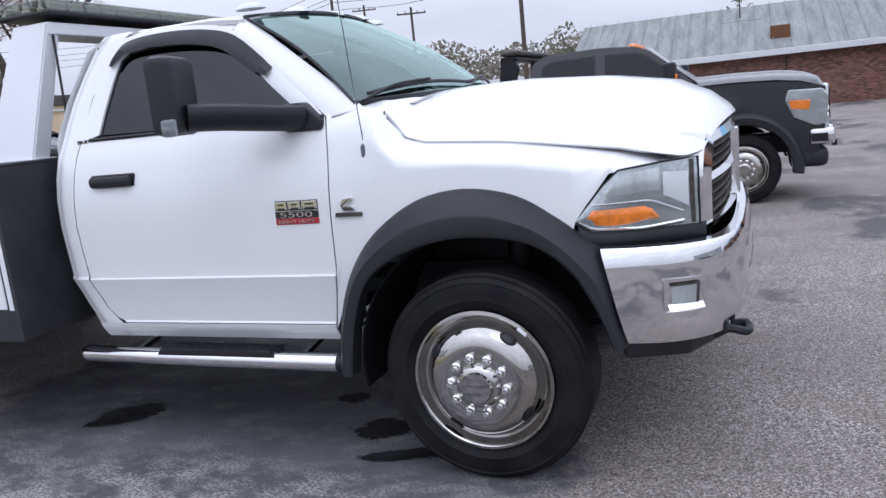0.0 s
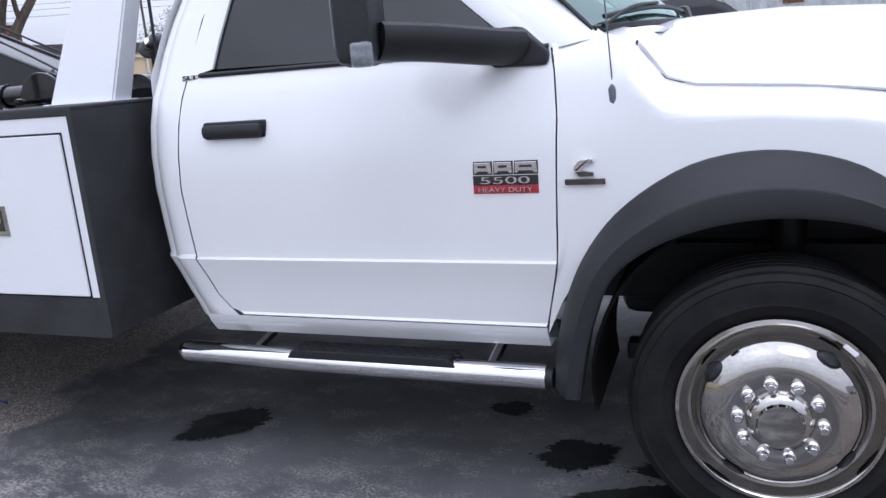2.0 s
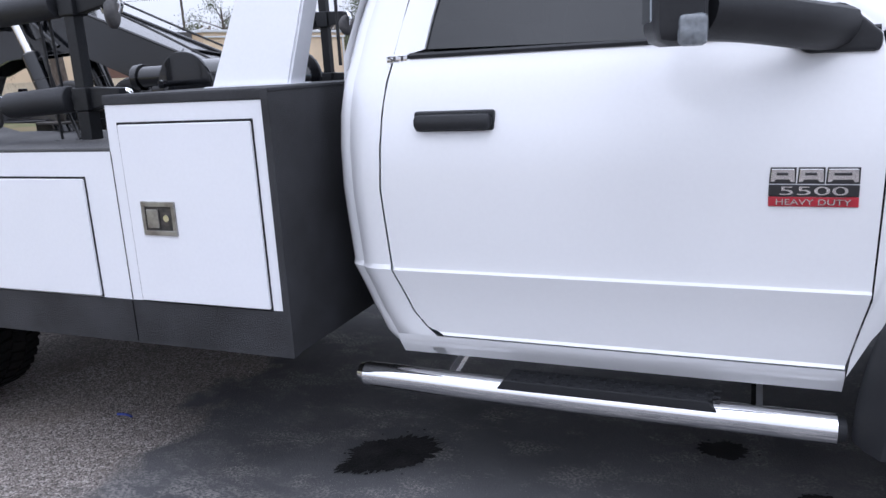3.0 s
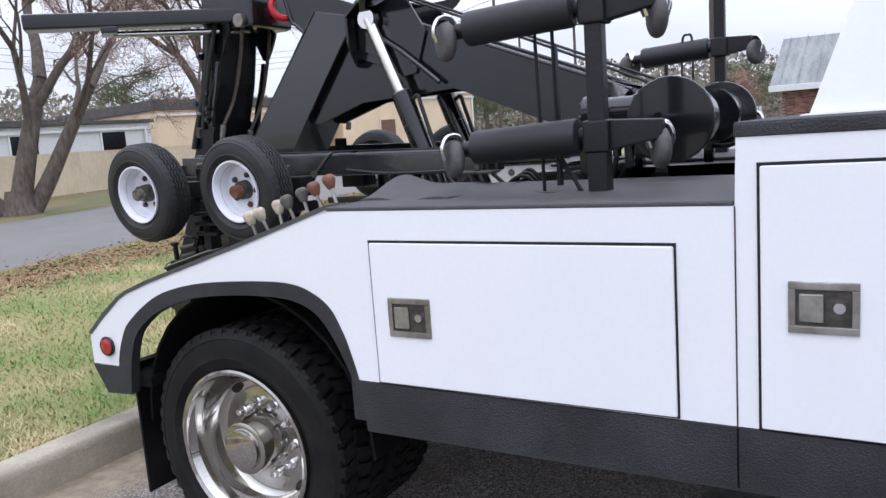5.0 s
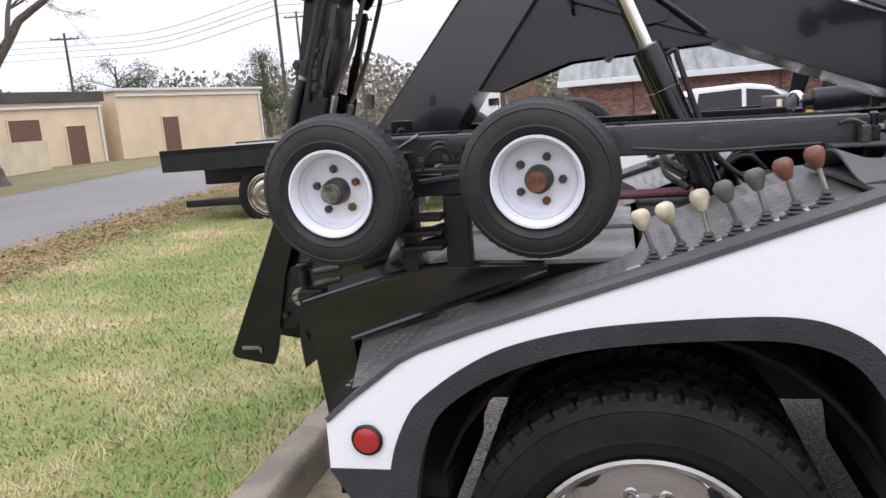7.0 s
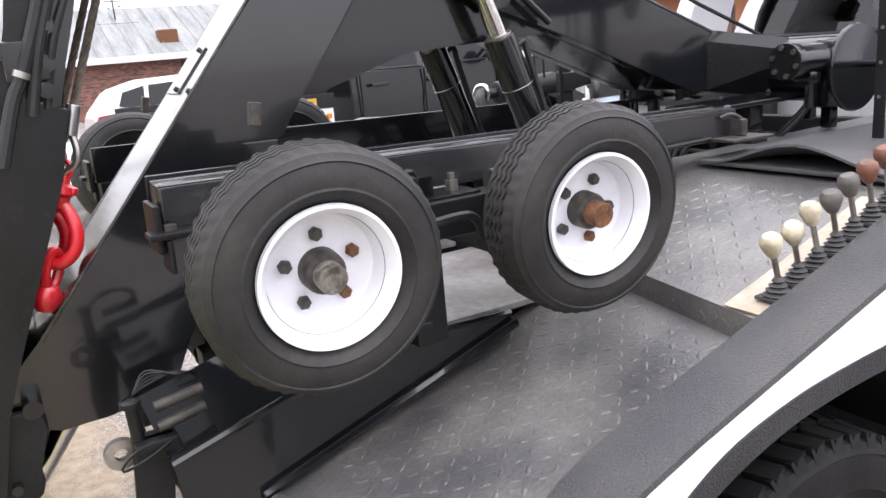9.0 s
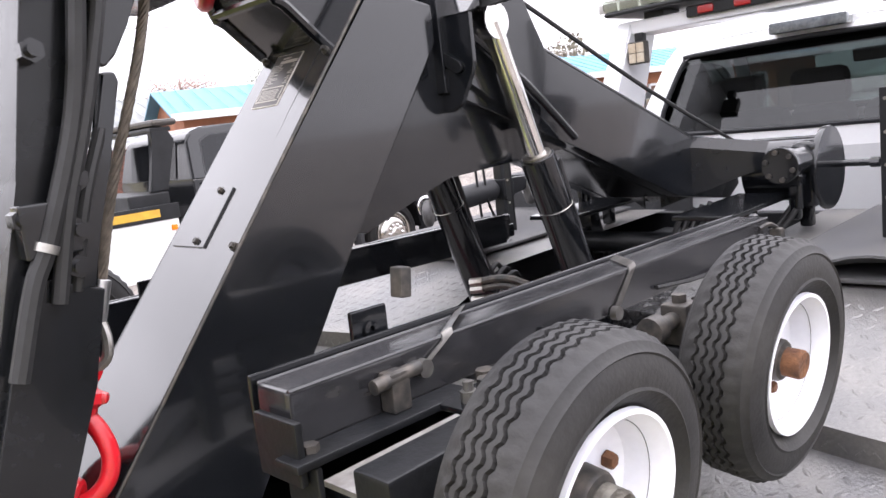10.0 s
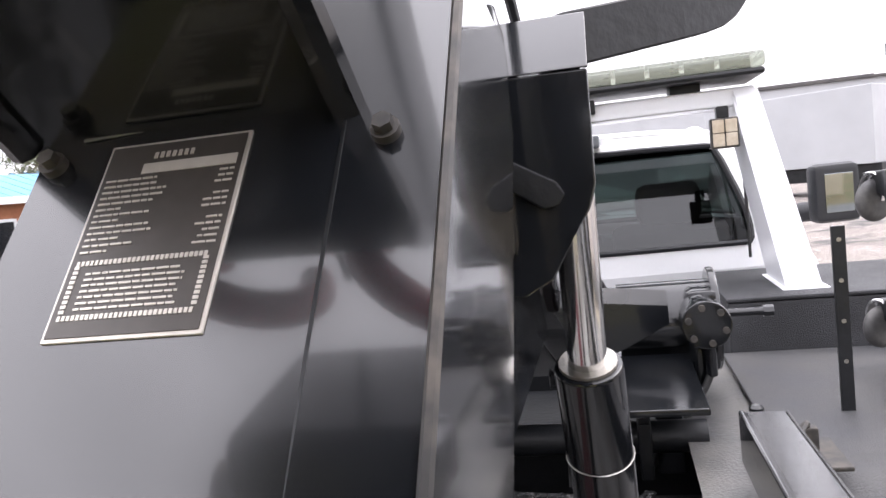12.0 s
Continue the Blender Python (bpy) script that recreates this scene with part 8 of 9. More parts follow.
# ---- surroundings ----
BARK = material("grey_brown_bark", (0.13, 0.105, 0.085), 0.9, color2=(0.07, 0.055, 0.045), scale=14, fine=90, var=0.25, bump=0.6, bump_scale=60, stretch=(1, 1, 0.3))
BUD = material("reddish_buds", (0.36, 0.21, 0.17), 0.8, color2=(0.27, 0.18, 0.13), scale=3, var=0.25)
PINE = material("pine_needles", (0.075, 0.10, 0.05), 0.8, color2=(0.11, 0.12, 0.055), scale=2, var=0.3)
# the woods' brown-grey is paled to carry the distance haze in its colour
WOODS = material("haze_paled_woods", (0.24, 0.205, 0.175), 0.9, color2=(0.15, 0.15, 0.11), scale=0.12, fine=3, var=0.3)
FENCE = material("tan_vinyl_fence", (0.70, 0.60, 0.44), 0.6, color2=(0.61, 0.52, 0.38), scale=1.5, var=0.06, fine=8)
STUCCO = material("tan_stucco", (0.72, 0.575, 0.40), 0.85, color2=(0.64, 0.51, 0.36), scale=0.8, fine=30, var=0.05, bump=0.1)
SIDING = material("white_siding", (0.66, 0.68, 0.70), 0.6, var=0.04)
SHINGLE = material("dark_shingles", (0.06, 0.058, 0.06), 0.85, color2=(0.09, 0.085, 0.08), scale=2, fine=12, var=0.2)
BRICK = material("red_brown_brick", (0.21, 0.085, 0.06), 0.85, color2=(0.13, 0.06, 0.05), scale=1.2, fine=9, var=0.2)
BRICK_PIECE = material("single_bricks", (0.24, 0.105, 0.075), 0.85, color2=(0.16, 0.08, 0.065), scale=6, fine=60, var=0.2)
bn, bl = BRICK_PIECE.node_tree.nodes, BRICK_PIECE.node_tree.links
b_geo, b_map, b_mul = bn.new("ShaderNodeNewGeometry"), bn.new("ShaderNodeMapRange"), bn.new("ShaderNodeMixRGB")
b_map.inputs["To Min"].default_value, b_map.inputs["To Max"].default_value = 0.45, 1.5
b_mul.blend_type, b_mul.inputs[0].default_value = "MULTIPLY", 1.0
bl.new(b_geo.outputs["Random Per Island"], b_map.inputs["Value"])
bl.new(bn["Principled BSDF"].inputs["Base Color"].links[0].from_socket, b_mul.inputs[1])
bl.new(b_map.outputs[0], b_mul.inputs[2])
bl.new(b_mul.outputs[0], bn["Principled BSDF"].inputs["Base Color"])
MORTAR = material("grey_mortar", (0.30, 0.26, 0.24), 0.9, var=0.1)
METAL_ROOF = material("weathered_metal_roof", (0.25, 0.262, 0.258), 0.6, 0.2, color2=(0.17, 0.18, 0.18), scale=1.4, fine=7, var=0.2, stretch=(2.2, 0.3, 0.3), detail=7)
BLUE_ROOF = material("blue_metal_roof", (0.05, 0.22, 0.36), 0.45, 0.2, color2=(0.08, 0.27, 0.40), scale=0.5, var=0.1)
ORANGE_BRICK = material("orange_brick", (0.36, 0.15, 0.075), 0.85, color2=(0.28, 0.11, 0.06), scale=1, fine=8, var=0.15)
TIMBER = material("weathered_pole", (0.10, 0.08, 0.065), 0.9, color2=(0.06, 0.05, 0.045), scale=4, var=0.2, stretch=(1, 1, 0.1))
DARK_CAR = material("dark_grey_car_paint", (0.008, 0.009, 0.011), 0.2, coat=0.4, specular=0.4, var=0.05)
WHITE_CAR = material("plain_white_paint", (0.72, 0.73, 0.74), 0.35, coat=0.8, var=0.02)
GREY_BOX = material("box_body_white", (0.40, 0.41, 0.425), 0.5, var=0.05, scale=0.8)
YELLOW_VINYL = material("yellow_vinyl", (0.62, 0.36, 0.04), 0.5)
WINDOW_DARK = material("dark_window", (0.008, 0.009, 0.011), 0.08, var=0.1, coat=0.0, specular=0.3)
BROWN_DOOR = material("brown_door", (0.16, 0.085, 0.06), 0.6, var=0.1)


def limb(b, p, d, length, r, depth, rng, tips, bend=0.12, up=0.15):
    """A tapered, bent limb that forks; ends are gathered in tips."""
    pts, q, dd = [p.copy()], p.copy(), d.copy()
    n = 4
    for _ in range(n):
        dd = (dd + Vector((rng.uniform(-bend, bend), rng.uniform(-bend, bend), rng.uniform(-bend, bend) + up * 0.3))).normalized()
        q = q + dd * (length / n)
        pts.append(q.copy())
    seg = 10 if r > 0.08 else (5 if r > 0.02 else 3)
    sweep(b, pts, r, seg, 2 if depth > 1 else 1, taper=0.62)
    if depth <= 1:
        tips += [(q, dd), (pts[2], dd), (pts[3], dd)]
    if depth <= 0:
        return
    kids = 3 if depth > 2 else 4
    for k in range(kids):
        i = rng.choice((2, 3, 4)) if k else 4
        spread = rng.uniform(0.45, 0.9) if depth > 3 else rng.uniform(0.6, 1.2)
        side = Vector((rng.gauss(0, 1), rng.gauss(0, 1), rng.gauss(-0.1, 0.6))).normalized()
        nd = (dd + side * spread).normalized()
        limb(b, pts[i], nd, length * rng.uniform(0.6, 0.84), max(0.006, r * (0.62 if k == 0 else rng.uniform(0.36, 0.5))), depth - 1, rng, tips, bend, up)


def bare_tree(name, base, limbs, seed, label, depth=5, buds=60000, bud=0.028):
    rng = random.Random(seed)
    t = thing(name, label, "tree", "bare street trees", m=Matrix.Translation(base))
    b, tips = B(), []
    for start, d, length, r in limbs:
        limb(b, Vector(start), Vector(d).normalized(), length, r, depth, rng, tips)
    # root flare
    lathe(b, [(limbs[0][3] * 1.9, -0.1), (limbs[0][3] * 1.35, 0.15), (limbs[0][3] * 1.05, 0.5)], Matrix.Translation(limbs[0][0]), 10)
    part("trunk", b, BARK, t)
    verts, faces = [], []
    for _ in range(buds):
        p, d = rng.choice(tips)
        c = p + d * rng.uniform(-0.35, 0.15) + Vector((rng.gauss(0, 0.06), rng.gauss(0, 0.08), rng.gauss(0, 0.08)))
        a, e = Vector((rng.gauss(0, 1), rng.gauss(0, 1), rng.gauss(0, 1))).normalized() * bud, Vector((rng.gauss(0, 1), rng.gauss(0, 1), rng.gauss(0, 1))).normalized() * bud
        k = len(verts)
        verts += [c, c + a, c + (a + e) * 0.7, c + e]
        faces.append((k, k + 1, k + 2, k + 3))
    me = bpy.data.meshes.new("buds")
    me.from_pydata([v[:] for v in verts], [], faces)
    me.materials.append(BUD)
    o = new("crown", me)
    o.parent = t
    return t


def leafy_tree(name, base, h, r, mat, seed, label, n=8000, conical=False, group="far trees"):
    rng = random.Random(seed)
    t = thing(name, label, "tree", group, m=Matrix.Translation(base))
    b = B()
    sweep(b, [(0, 0, -0.2), (rng.uniform(-0.2, 0.2), 0, h * 0.5), (rng.uniform(-0.3, 0.3), 0, h * 0.92)], 0.035 * h, 8, 4, taper=0.25)
    clumps = []
    for k in range(26):
        z = h * rng.uniform(0.35, 0.97)
        a = rng.uniform(0, 6.28)
        rr = r * (1.05 - z / h if conical else (0.5 + 0.5 * math.sin(math.pi * min(1, (z / h - 0.3) / 0.7)))) * rng.uniform(0.35, 1.0)
        c = Vector((rr * math.cos(a), rr * math.sin(a), z))
        clumps.append((c, r * rng.uniform(0.22, 0.4)))
        sweep(b, [(0, 0, z * 0.86), c * 0.6 + Vector((0, 0, z * 0.36)), c], 0.008 * h, 5, 2, taper=0.4)
    part("trunk", b, BARK, t)
    verts, faces = [], []
    for _ in range(n):
        c, s = rng.choice(clumps)
        p = c + Vector((rng.gauss(0, 0.55), rng.gauss(0, 0.55), rng.gauss(0, 0.4))) * s
        w = h * 0.0105
        a, e = Vector((rng.gauss(0, 1), rng.gauss(0, 1), rng.gauss(0, 1))).normalized() * w, Vector((rng.gauss(0, 1), rng.gauss(0, 1), rng.gauss(0, 1))).normalized() * w
        k = len(verts)
        verts += [p - a, p - e * 0.6, p + a, p + e * 0.6]
        faces.append((k, k + 1, k + 2, k + 3))
    me = bpy.data.meshes.new("crown")
    me.from_pydata([v[:] for v in verts], [], faces)
    me.materials.append(mat)
    o = new("crown", me)
    o.parent = t
    return t


bare_tree("bare_tree", (-18.6, 8.0, 0.28), [((0, 0, 0), (0.12, 0.20, 1), 3.0, 0.24), ((-0.12, -0.2, 0), (-0.42, -0.68, 1), 2.8, 0.20), ((0.1, 0.2, 0), (0.36, 0.62, 1), 3.0, 0.19)], 3,
          "bare multi-trunk tree with reddish buds on the verge")
bare_tree("bare_tree", (-22.6, 17.9, 0.3), [((0, 0, 0), (-0.04, -0.03, 1), 3.0, 0.29), ((-0.05, -0.04, 2.3), (0.42, 0.22, 1), 2.9, 0.19), ((-0.05, -0.04, 2.0), (-0.45, -0.2, 1), 2.6, 0.17)], 8, "bare forked tree with reddish buds on the verge")
bare_tree("bare_tree", (-21.5, 3.2, 0.3), [((0, 0, 0), (0.1, 0.2, 1), 3.0, 0.24)], 12, "bare tree with reddish buds on the verge", buds=9000)


def fence_x(y):
    return -23.8 - 0.30 * (y - 12)


f = thing("privacy_fence", "long tan vinyl privacy fence beside the road", "fence", kind="structure")
y = -14.0
panel_me = None
b = B()
for k in range(16):
    box(b, (-0.01, k * 0.15 + 0.003, 0.0), (0.01, k * 0.15 + 0.147, 1.22), 0.0)
box(b, (-0.02, 0, 1.22), (0.02, 2.4, 1.26), 0.0)
panel_me = mesh_of("fence_panel", b, FENCE)
b = B()
box(b, (-0.02, -0.04, -0.3), (0.015, 0.04, 1.25), 0.006)
post_me = mesh_of("fence_post", b, FENCE)
while y < 26:
    ang = math.atan(0.30)
    for nm, me in (("fence_panel", panel_me), ("fence_post", post_me)):
        o = new(nm, me)
        o.parent = f
        o.matrix_local = Matrix.Translation((fence_x(y), y, 0.32)) @ Matrix.Rotation(ang, 4, "Z")
    y += 2.4 * math.cos(ang)


def block_house(name, lo, hi, wall, roof, label, turn=0.0, openings=(), parapet=0.15, group=""):
    """A flat-roofed house with framed openings on its +x side: (y, z, width, height, kind)."""
    t = thing(name, label, "building", group, m=Matrix.Translation((lo[0], lo[1], 0)) @ Matrix.Rotation(turn, 4, "Z"))
    w, d, h = hi[0] - lo[0], hi[1] - lo[1], hi[2]
    b = B()
    box(b, (-w, 0, 0), (0, d, h), 0.02)
    part("wall", b, wall, t)
    b = B()
    box(b, (-w - 0.15, -0.15, h), (0.15, d + 0.15, h + parapet), 0.02)
    box(b, (-w * 0.8, d * 0.2, h + parapet), (-w * 0.3, d * 0.9, h + parapet + 0.25), 0.02)
    part("roof", b, roof, t)
    for (yy, z, ww, hh, kind) in openings:
        b = B()
        box(b, (-0.02, yy, z), (0.05, yy + ww, z + hh), 0.01)
        o = part("door" if kind == "door" else "window", b, BROWN_DOOR if kind != "glass" else WINDOW_DARK, t)
        b = B()
        for a, c in (((yy - 0.08, z - 0.08), (yy, z + hh + 0.08)), ((yy + ww, z - 0.08), (yy + ww + 0.08, z + hh + 0.08)), ((yy, z + hh), (yy + ww, z + hh + 0.08))):
            box(b, (0.0, a[0], a[1]), (0.07, c[0], c[1]), 0.005)
        part("frame", b, wall if kind != "glass" else SIDING, o)
    b = B()
    box(b, (0.0, 0.0, h - 0.3), (0.12, d, h - 0.2), 0.02)
    cyl(b, (0.08, d * 0.98, 0.0), (0.08, d * 0.98, h - 0.2), 0.06, seg=10)
    part("gutter", b, SIDING, t)
    return t


house = block_house("tan_building", (-33, 24.0), (-21, 34.5, 3.4), STUCCO, SHINGLE, "low tan stucco building with dark flat roof behind the fence", -0.24,
                    parapet=0.5, openings=((5.2, 1.2, 1.6, 1.4, "board"), (8.2, 0.0, 1.1, 2.2, "door")))
b = B()
box(b, (-5.0, 5.0, 3.75), (-4.2, 5.9, 5.2), 0.03)
part("chimney", b, BRICK, house, "brick chimney")
b = B()
box(b, (-5.1, 4.9, 5.2), (-4.1, 6.0, 5.4), 0.05)
part("chimney_cap", b, SIDING, house)
block_house("tan_building", (-30.3, 35.2), (-18.3, 47.0, 3.9), STUCCO, SIDING, "longer tan stucco building with pale fascia", -0.24, openings=((3.0, 0.0, 1.2, 2.4, "door"),))
block_house("white_house", (-34.2, 8.5), (-26.2, 22.3, 2.75), SIDING, SHINGLE, "small white-sided house behind the fence", -0.24, openings=((11.6, 1.4, 1.0, 1.0, "glass"), (8.0, 1.4, 1.0, 1.0, "glass"), (3.0, 1.4, 1.0, 1.0, "glass")))


def gable_building(name, x0, x1, y0, depth, wall_h, ridge_h, wall_mat, roof_mat, label, z0=0.0, bays=8, turn=0.0, seams=46, overhang=0.6):
    t = thing(name, label, "building", m=Matrix.Translation((x0, y0, z0)) @ Matrix.Rotation(turn, 4, "Z"))
    w = x1 - x0
    b = B()
    box(b, (0, 0, -0.5), (w, depth, wall_h), 0.02)
    for sx in (0.0, w):
        prism(b, [(0.0, wall_h), (depth, wall_h), (depth / 2, ridge_h)], "x", sx if sx == 0 else sx - 0.3, sx + 0.3 if sx == 0 else sx)
    wall = part("wall", b, wall_mat, t)
    b = B()
    for s in (0, 1):
        ya, yb = (-overhang, depth / 2) if not s else (depth + overhang, depth / 2)
        za = wall_h - overhang * (ridge_h - wall_h) / (depth / 2)
        vs = [Vector((-0.5, ya, za + 0.1)), Vector((w + 0.5, ya, za + 0.1)), Vector((w + 0.5, yb, ridge_h + 0.1)), Vector((-0.5, yb, ridge_h + 0.1))]
        sheet(b, lambda u, v: (vs[0] * (1 - u) + vs[1] * u) * (1 - v) + (vs[3] * (1 - u) + vs[2] * u) * v, 4, 2, 0.08)
    roof = part("roof", b, roof_mat, t)
    za = wall_h - overhang * (ridge_h - wall_h) / (depth / 2)
    for k in range(seams):
        b = B()
        x = -0.5 + (w + 1.0) * (k + 0.5) / seams
        cyl(b, (x, -overhang, za + 0.185), (x, depth / 2, ridge_h + 0.185), 0.016, seg=5)
        part("roof_seam", b, roof_mat, roof)
    b = B()
    box(b, (-0.5, -overhang - 0.12, wall_h - 0.25), (w + 0.5, -overhang + 0.02, wall_h + 0.02), 0.02)
    part("gutter", b, SIDING, t)
    for k in range(bays):
        b = B()
        x = w * (k + 0.5) / bays
        box(b, (x - 0.2, -0.12, -0.5), (x + 0.2, 0.0, wall_h - 0.1), 0.02)
        part("pilaster", b, wall_mat, wall)
    return t


barn = gable_building("brick_building", -6.6, 27.4, 36.6, 11.0, 2.62, 5.0, MORTAR, METAL_ROOF, "long low brick building with weathered grey metal roof", z0=-0.28, bays=0, overhang=0.45)
# bricks of the front and of the gable end
rng = random.Random(21)
verts, faces = [], []


def brick_face(p, u, n):
    """One brick proud of the wall: lower corner p, along u, outwards n."""
    up, q = Vector((0, 0, 0.062)), len(verts)
    w = u * 0.198
    base = [p, p + w, p + w + up, p + up]
    out = n * rng.uniform(0.006, 0.011)
    verts.extend(v[:] for v in base + [v + out for v in base])
    faces.append((q + 4, q + 5, q + 6, q + 7))
    for k in range(4):
        faces.append((q + k, q + (k + 1) % 4, q + 4 + (k + 1) % 4, q + 4 + k))


for row in range(35):
    z = row * 0.0745
    for k in range(162):
        brick_face(Vector((0.02 + 0.21 * k + (0.105 if row % 2 else 0), -0.001, z)), Vector((1, 0, 0)), Vector((0, -1, 0)))
    for k in range(52):
        brick_face(Vector((-0.001, 10.95 - 0.21 * k - (0.105 if row % 2 else 0), z)), Vector((0, -1, 0)), Vector((-1, 0, 0)))
me = bpy.data.meshes.new("bricks")
me.from_pydata(verts, [], faces)
me.materials.append(BRICK_PIECE)
o = new("bricks", me)
o.parent = [c for c in barn.children if c.name.startswith("wall")][0]
tagged(o, kind="stuff")
b = B()
cyl(b, (7.6, 4.1, 4.4), (7.6, 4.1, 5.9), 0.035, seg=8)
for z in (5.35, 5.6):
    cyl(b, (7.2, 4.1, z), (8.0, 4.1, z), 0.022, seg=6)
lathe(b, [(0.0, 0.3), (0.10, 0.26), (0.13, 0.15), (0.10, 0.04), (0.0, 0.0)], Matrix.Translation((7.6, 4.1, 5.75)), 10)
part("roof_aerial", b, GREY_HUB, barn)
b = B()
box(b, (6.6, 3.6, 4.02), (8.6, 4.3, 4.30), 0.03)
part("roof_vent", b, GREY_HUB, barn, "low louvred roof vent")
b = B()
box(b, (8.9, 1.0, 3.0), (9.75, 1.8, 3.75), 0.03)
part("roof_fan", b, RUST, barn, "rusty square roof fan")
for x in (3.0, 9.5, 14.5, 20.0, 26.5):
    b = B()
    cyl(b, (x, -0.06, 0.0), (x, -0.06, 2.5), 0.035, seg=8)
    part("downpipe", b, GREY_HUB, barn)
blue_shop = gable_building("blue_roof_building", 8.2, 44.0, 27.0, 7.0, 3.3, 4.35, ORANGE_BRICK, BLUE_ROOF, "orange brick building with bright blue metal roof and dark garage bays", z0=-0.28, bays=0, turn=-0.3, seams=60)
for k in range(11):
    b = B()
    x = 3.2 * k + 0.55
    box(b, (x, -0.06, 0.0), (x + 2.1, 0.02, 2.4), 0.01)
    door = part("garage_door", b, WINDOW_DARK if k % 3 != 1 else BROWN_DOOR, blue_shop)
    b = B()
    for x0, x1, z0, z1 in ((x - 0.12, x, 0.0, 2.5), (x + 2.1, x + 2.22, 0.0, 2.5), (x, x + 2.1, 2.4, 2.52)):
        box(b, (x0, -0.10, z0), (x1, 0.0, z1), 0.01)
    part("door_frame", b, SIDING if k % 2 else TIMBER, door)
b = B()
box(b, (6.0, -0.12, 1.55), (9.6, -0.04, 2.35), 0.02)
part("blue_awning", b, material("blue_canvas", (0.03, 0.09, 0.30), 0.7), blue_shop, "blue canvas awning")

# pale ribbed fence past the lawn
fw = thing("white_fence", "tall pale picket fence past the lawn", "fence", m=Matrix.Translation((-16.5, 45.0, 0.0)))
b = B()
box(b, (0, 0, 0.0), (0.15, 0.03, 1.55), 0.01)
picket_me = mesh_of("picket", b, SIDING)
for k in range(40):
    o = new("picket", picket_me)
    o.parent, o.matrix_local = fw, Matrix.Translation((0.2 * k, 0, 0))
for z in (0.4, 1.2):
    b = B()
    box(b, (0, 0.03, z), (8.0, 0.08, z + 0.09), 0.01)
    part("rail", b, SIDING, fw)

block_house("white_workshop", (52, -20), (64, 12, 5.0), GREY_BOX, SHINGLE, "plain pale workshop building across the lot")


def utility_pole(x, y, h, turn, arms=1):
    t = thing("utility_pole", "weathered wooden utility pole with crossarm", "utility pole", "utility poles", m=Matrix.Translation((x, y, 0)) @ Matrix.Rotation(turn, 4, "Z"))
    b = B()
    cyl(b, (0, 0, -0.2), (0, 0, h), 0.15, 0.10, 10)
    part("pole", b, TIMBER, t)
    for k in range(arms):
        b = B()
        z = h - 0.5 - 0.9 * k
        box(b, (-1.2, -0.06, z - 0.06), (1.2, 0.06, z + 0.06), 0.01)
        for xx in (-1.1, -0.5, 0.5, 1.1):
            cyl(b, (xx, 0, z + 0.05), (xx, 0, z + 0.22), 0.04, seg=6)
        part("crossarm", b, TIMBER, t)
    return t


for x, y, h, turn, arms in ((-28, 52, 11.5, 0.3, 1), (-24, 58, 9.5, 0.4, 1), (-10.6, 42, 12.0, 0.1, 0), (-52, 60, 11, 0.5, 1), (-60, 30, 11, 0.4, 1), (-44, 22, 10, 0.2, 1), (-34, 70, 12, 0.3, 1)):
    utility_pole(x, y, h, turn, arms)
b = B()
for k in range(4):
    for (p, q) in (((-52, 60, 10.4), (-28, 52, 10.9)), ((-28, 52, 10.9), (-8.6, 40, 10.5)), ((-60, 30, 10), (-52, 60, 10.4)), ((-8.6, 40, 10.5), (30, 34, 10))):
        o = Vector((0, 0.5 * (k % 2), -0.5 * k))
        mid = (Vector(p) + Vector(q)) / 2 - Vector((0, 0, 0.9))
        sweep(b, [Vector(p) + o, mid + o, Vector(q) + o], 0.02, 4, 6)
solid("power_lines", b, HOSE, "thin sagging overhead power lines", "power line", kind="stuff")

# woods along the horizon, and single trees before them
rng = random.Random(4)
verts, faces = [], []
for k in range(120000):
    a = rng.uniform(-1.75, 0.95)
    dist = rng.uniform(95, 150)
    hmax = 8.0 + 2.5 * noise.noise(Vector((a * 6, 0.3, 0))) + 2.5 * noise.noise(Vector((a * 25, 1.3, 0)))
    p = Vector((dist * math.sin(a), dist * math.cos(a), hmax * rng.random() ** 1.1))
    w = rng.uniform(0.14, 0.40)
    u, v = Vector((rng.gauss(0, 1), rng.gauss(0, 1), rng.gauss(0, 0.6))).normalized() * w, Vector((rng.gauss(0, 0.6), rng.gauss(0, 0.6), rng.gauss(0, 1))).normalized() * w
    i = len(verts)
    verts += [p - u, p - v, p + u, p + v]
    faces.append((i, i + 1, i + 2, i + 3))
for k in range(420):  # the dense lower wood behind
    a0, a1 = -1.75 + 2.7 * k / 420, -1.75 + 2.7 * (k + 1) / 420
    tops = [4.6 + 1.6 * noise.noise(Vector((a * 7, 0.3, 2.0))) + 1.0 * noise.noise(Vector((a * 60, 4.3, 0))) + 0.5 * noise.noise(Vector((a * 210, 1.3, 0))) for a in (a0, a1)]
    i = len(verts)
    verts += [Vector((155 * math.sin(a0), 155 * math.cos(a0), -1.0)), Vector((155 * math.sin(a1), 155 * math.cos(a1), -1.0)), Vector((158 * math.sin(a1), 158 * math.cos(a1), tops[1])), Vector((158 * math.sin(a0), 158 * math.cos(a0), tops[0]))]
    faces.append((i, i + 1, i + 2, i + 3))
me = bpy.data.meshes.new("woods")
me.from_pydata([v[:] for v in verts], [], faces)
me.materials.append(WOODS)
tagged(new("woods", me), "distant belt of mixed winter woods", "woods", kind="stuff")
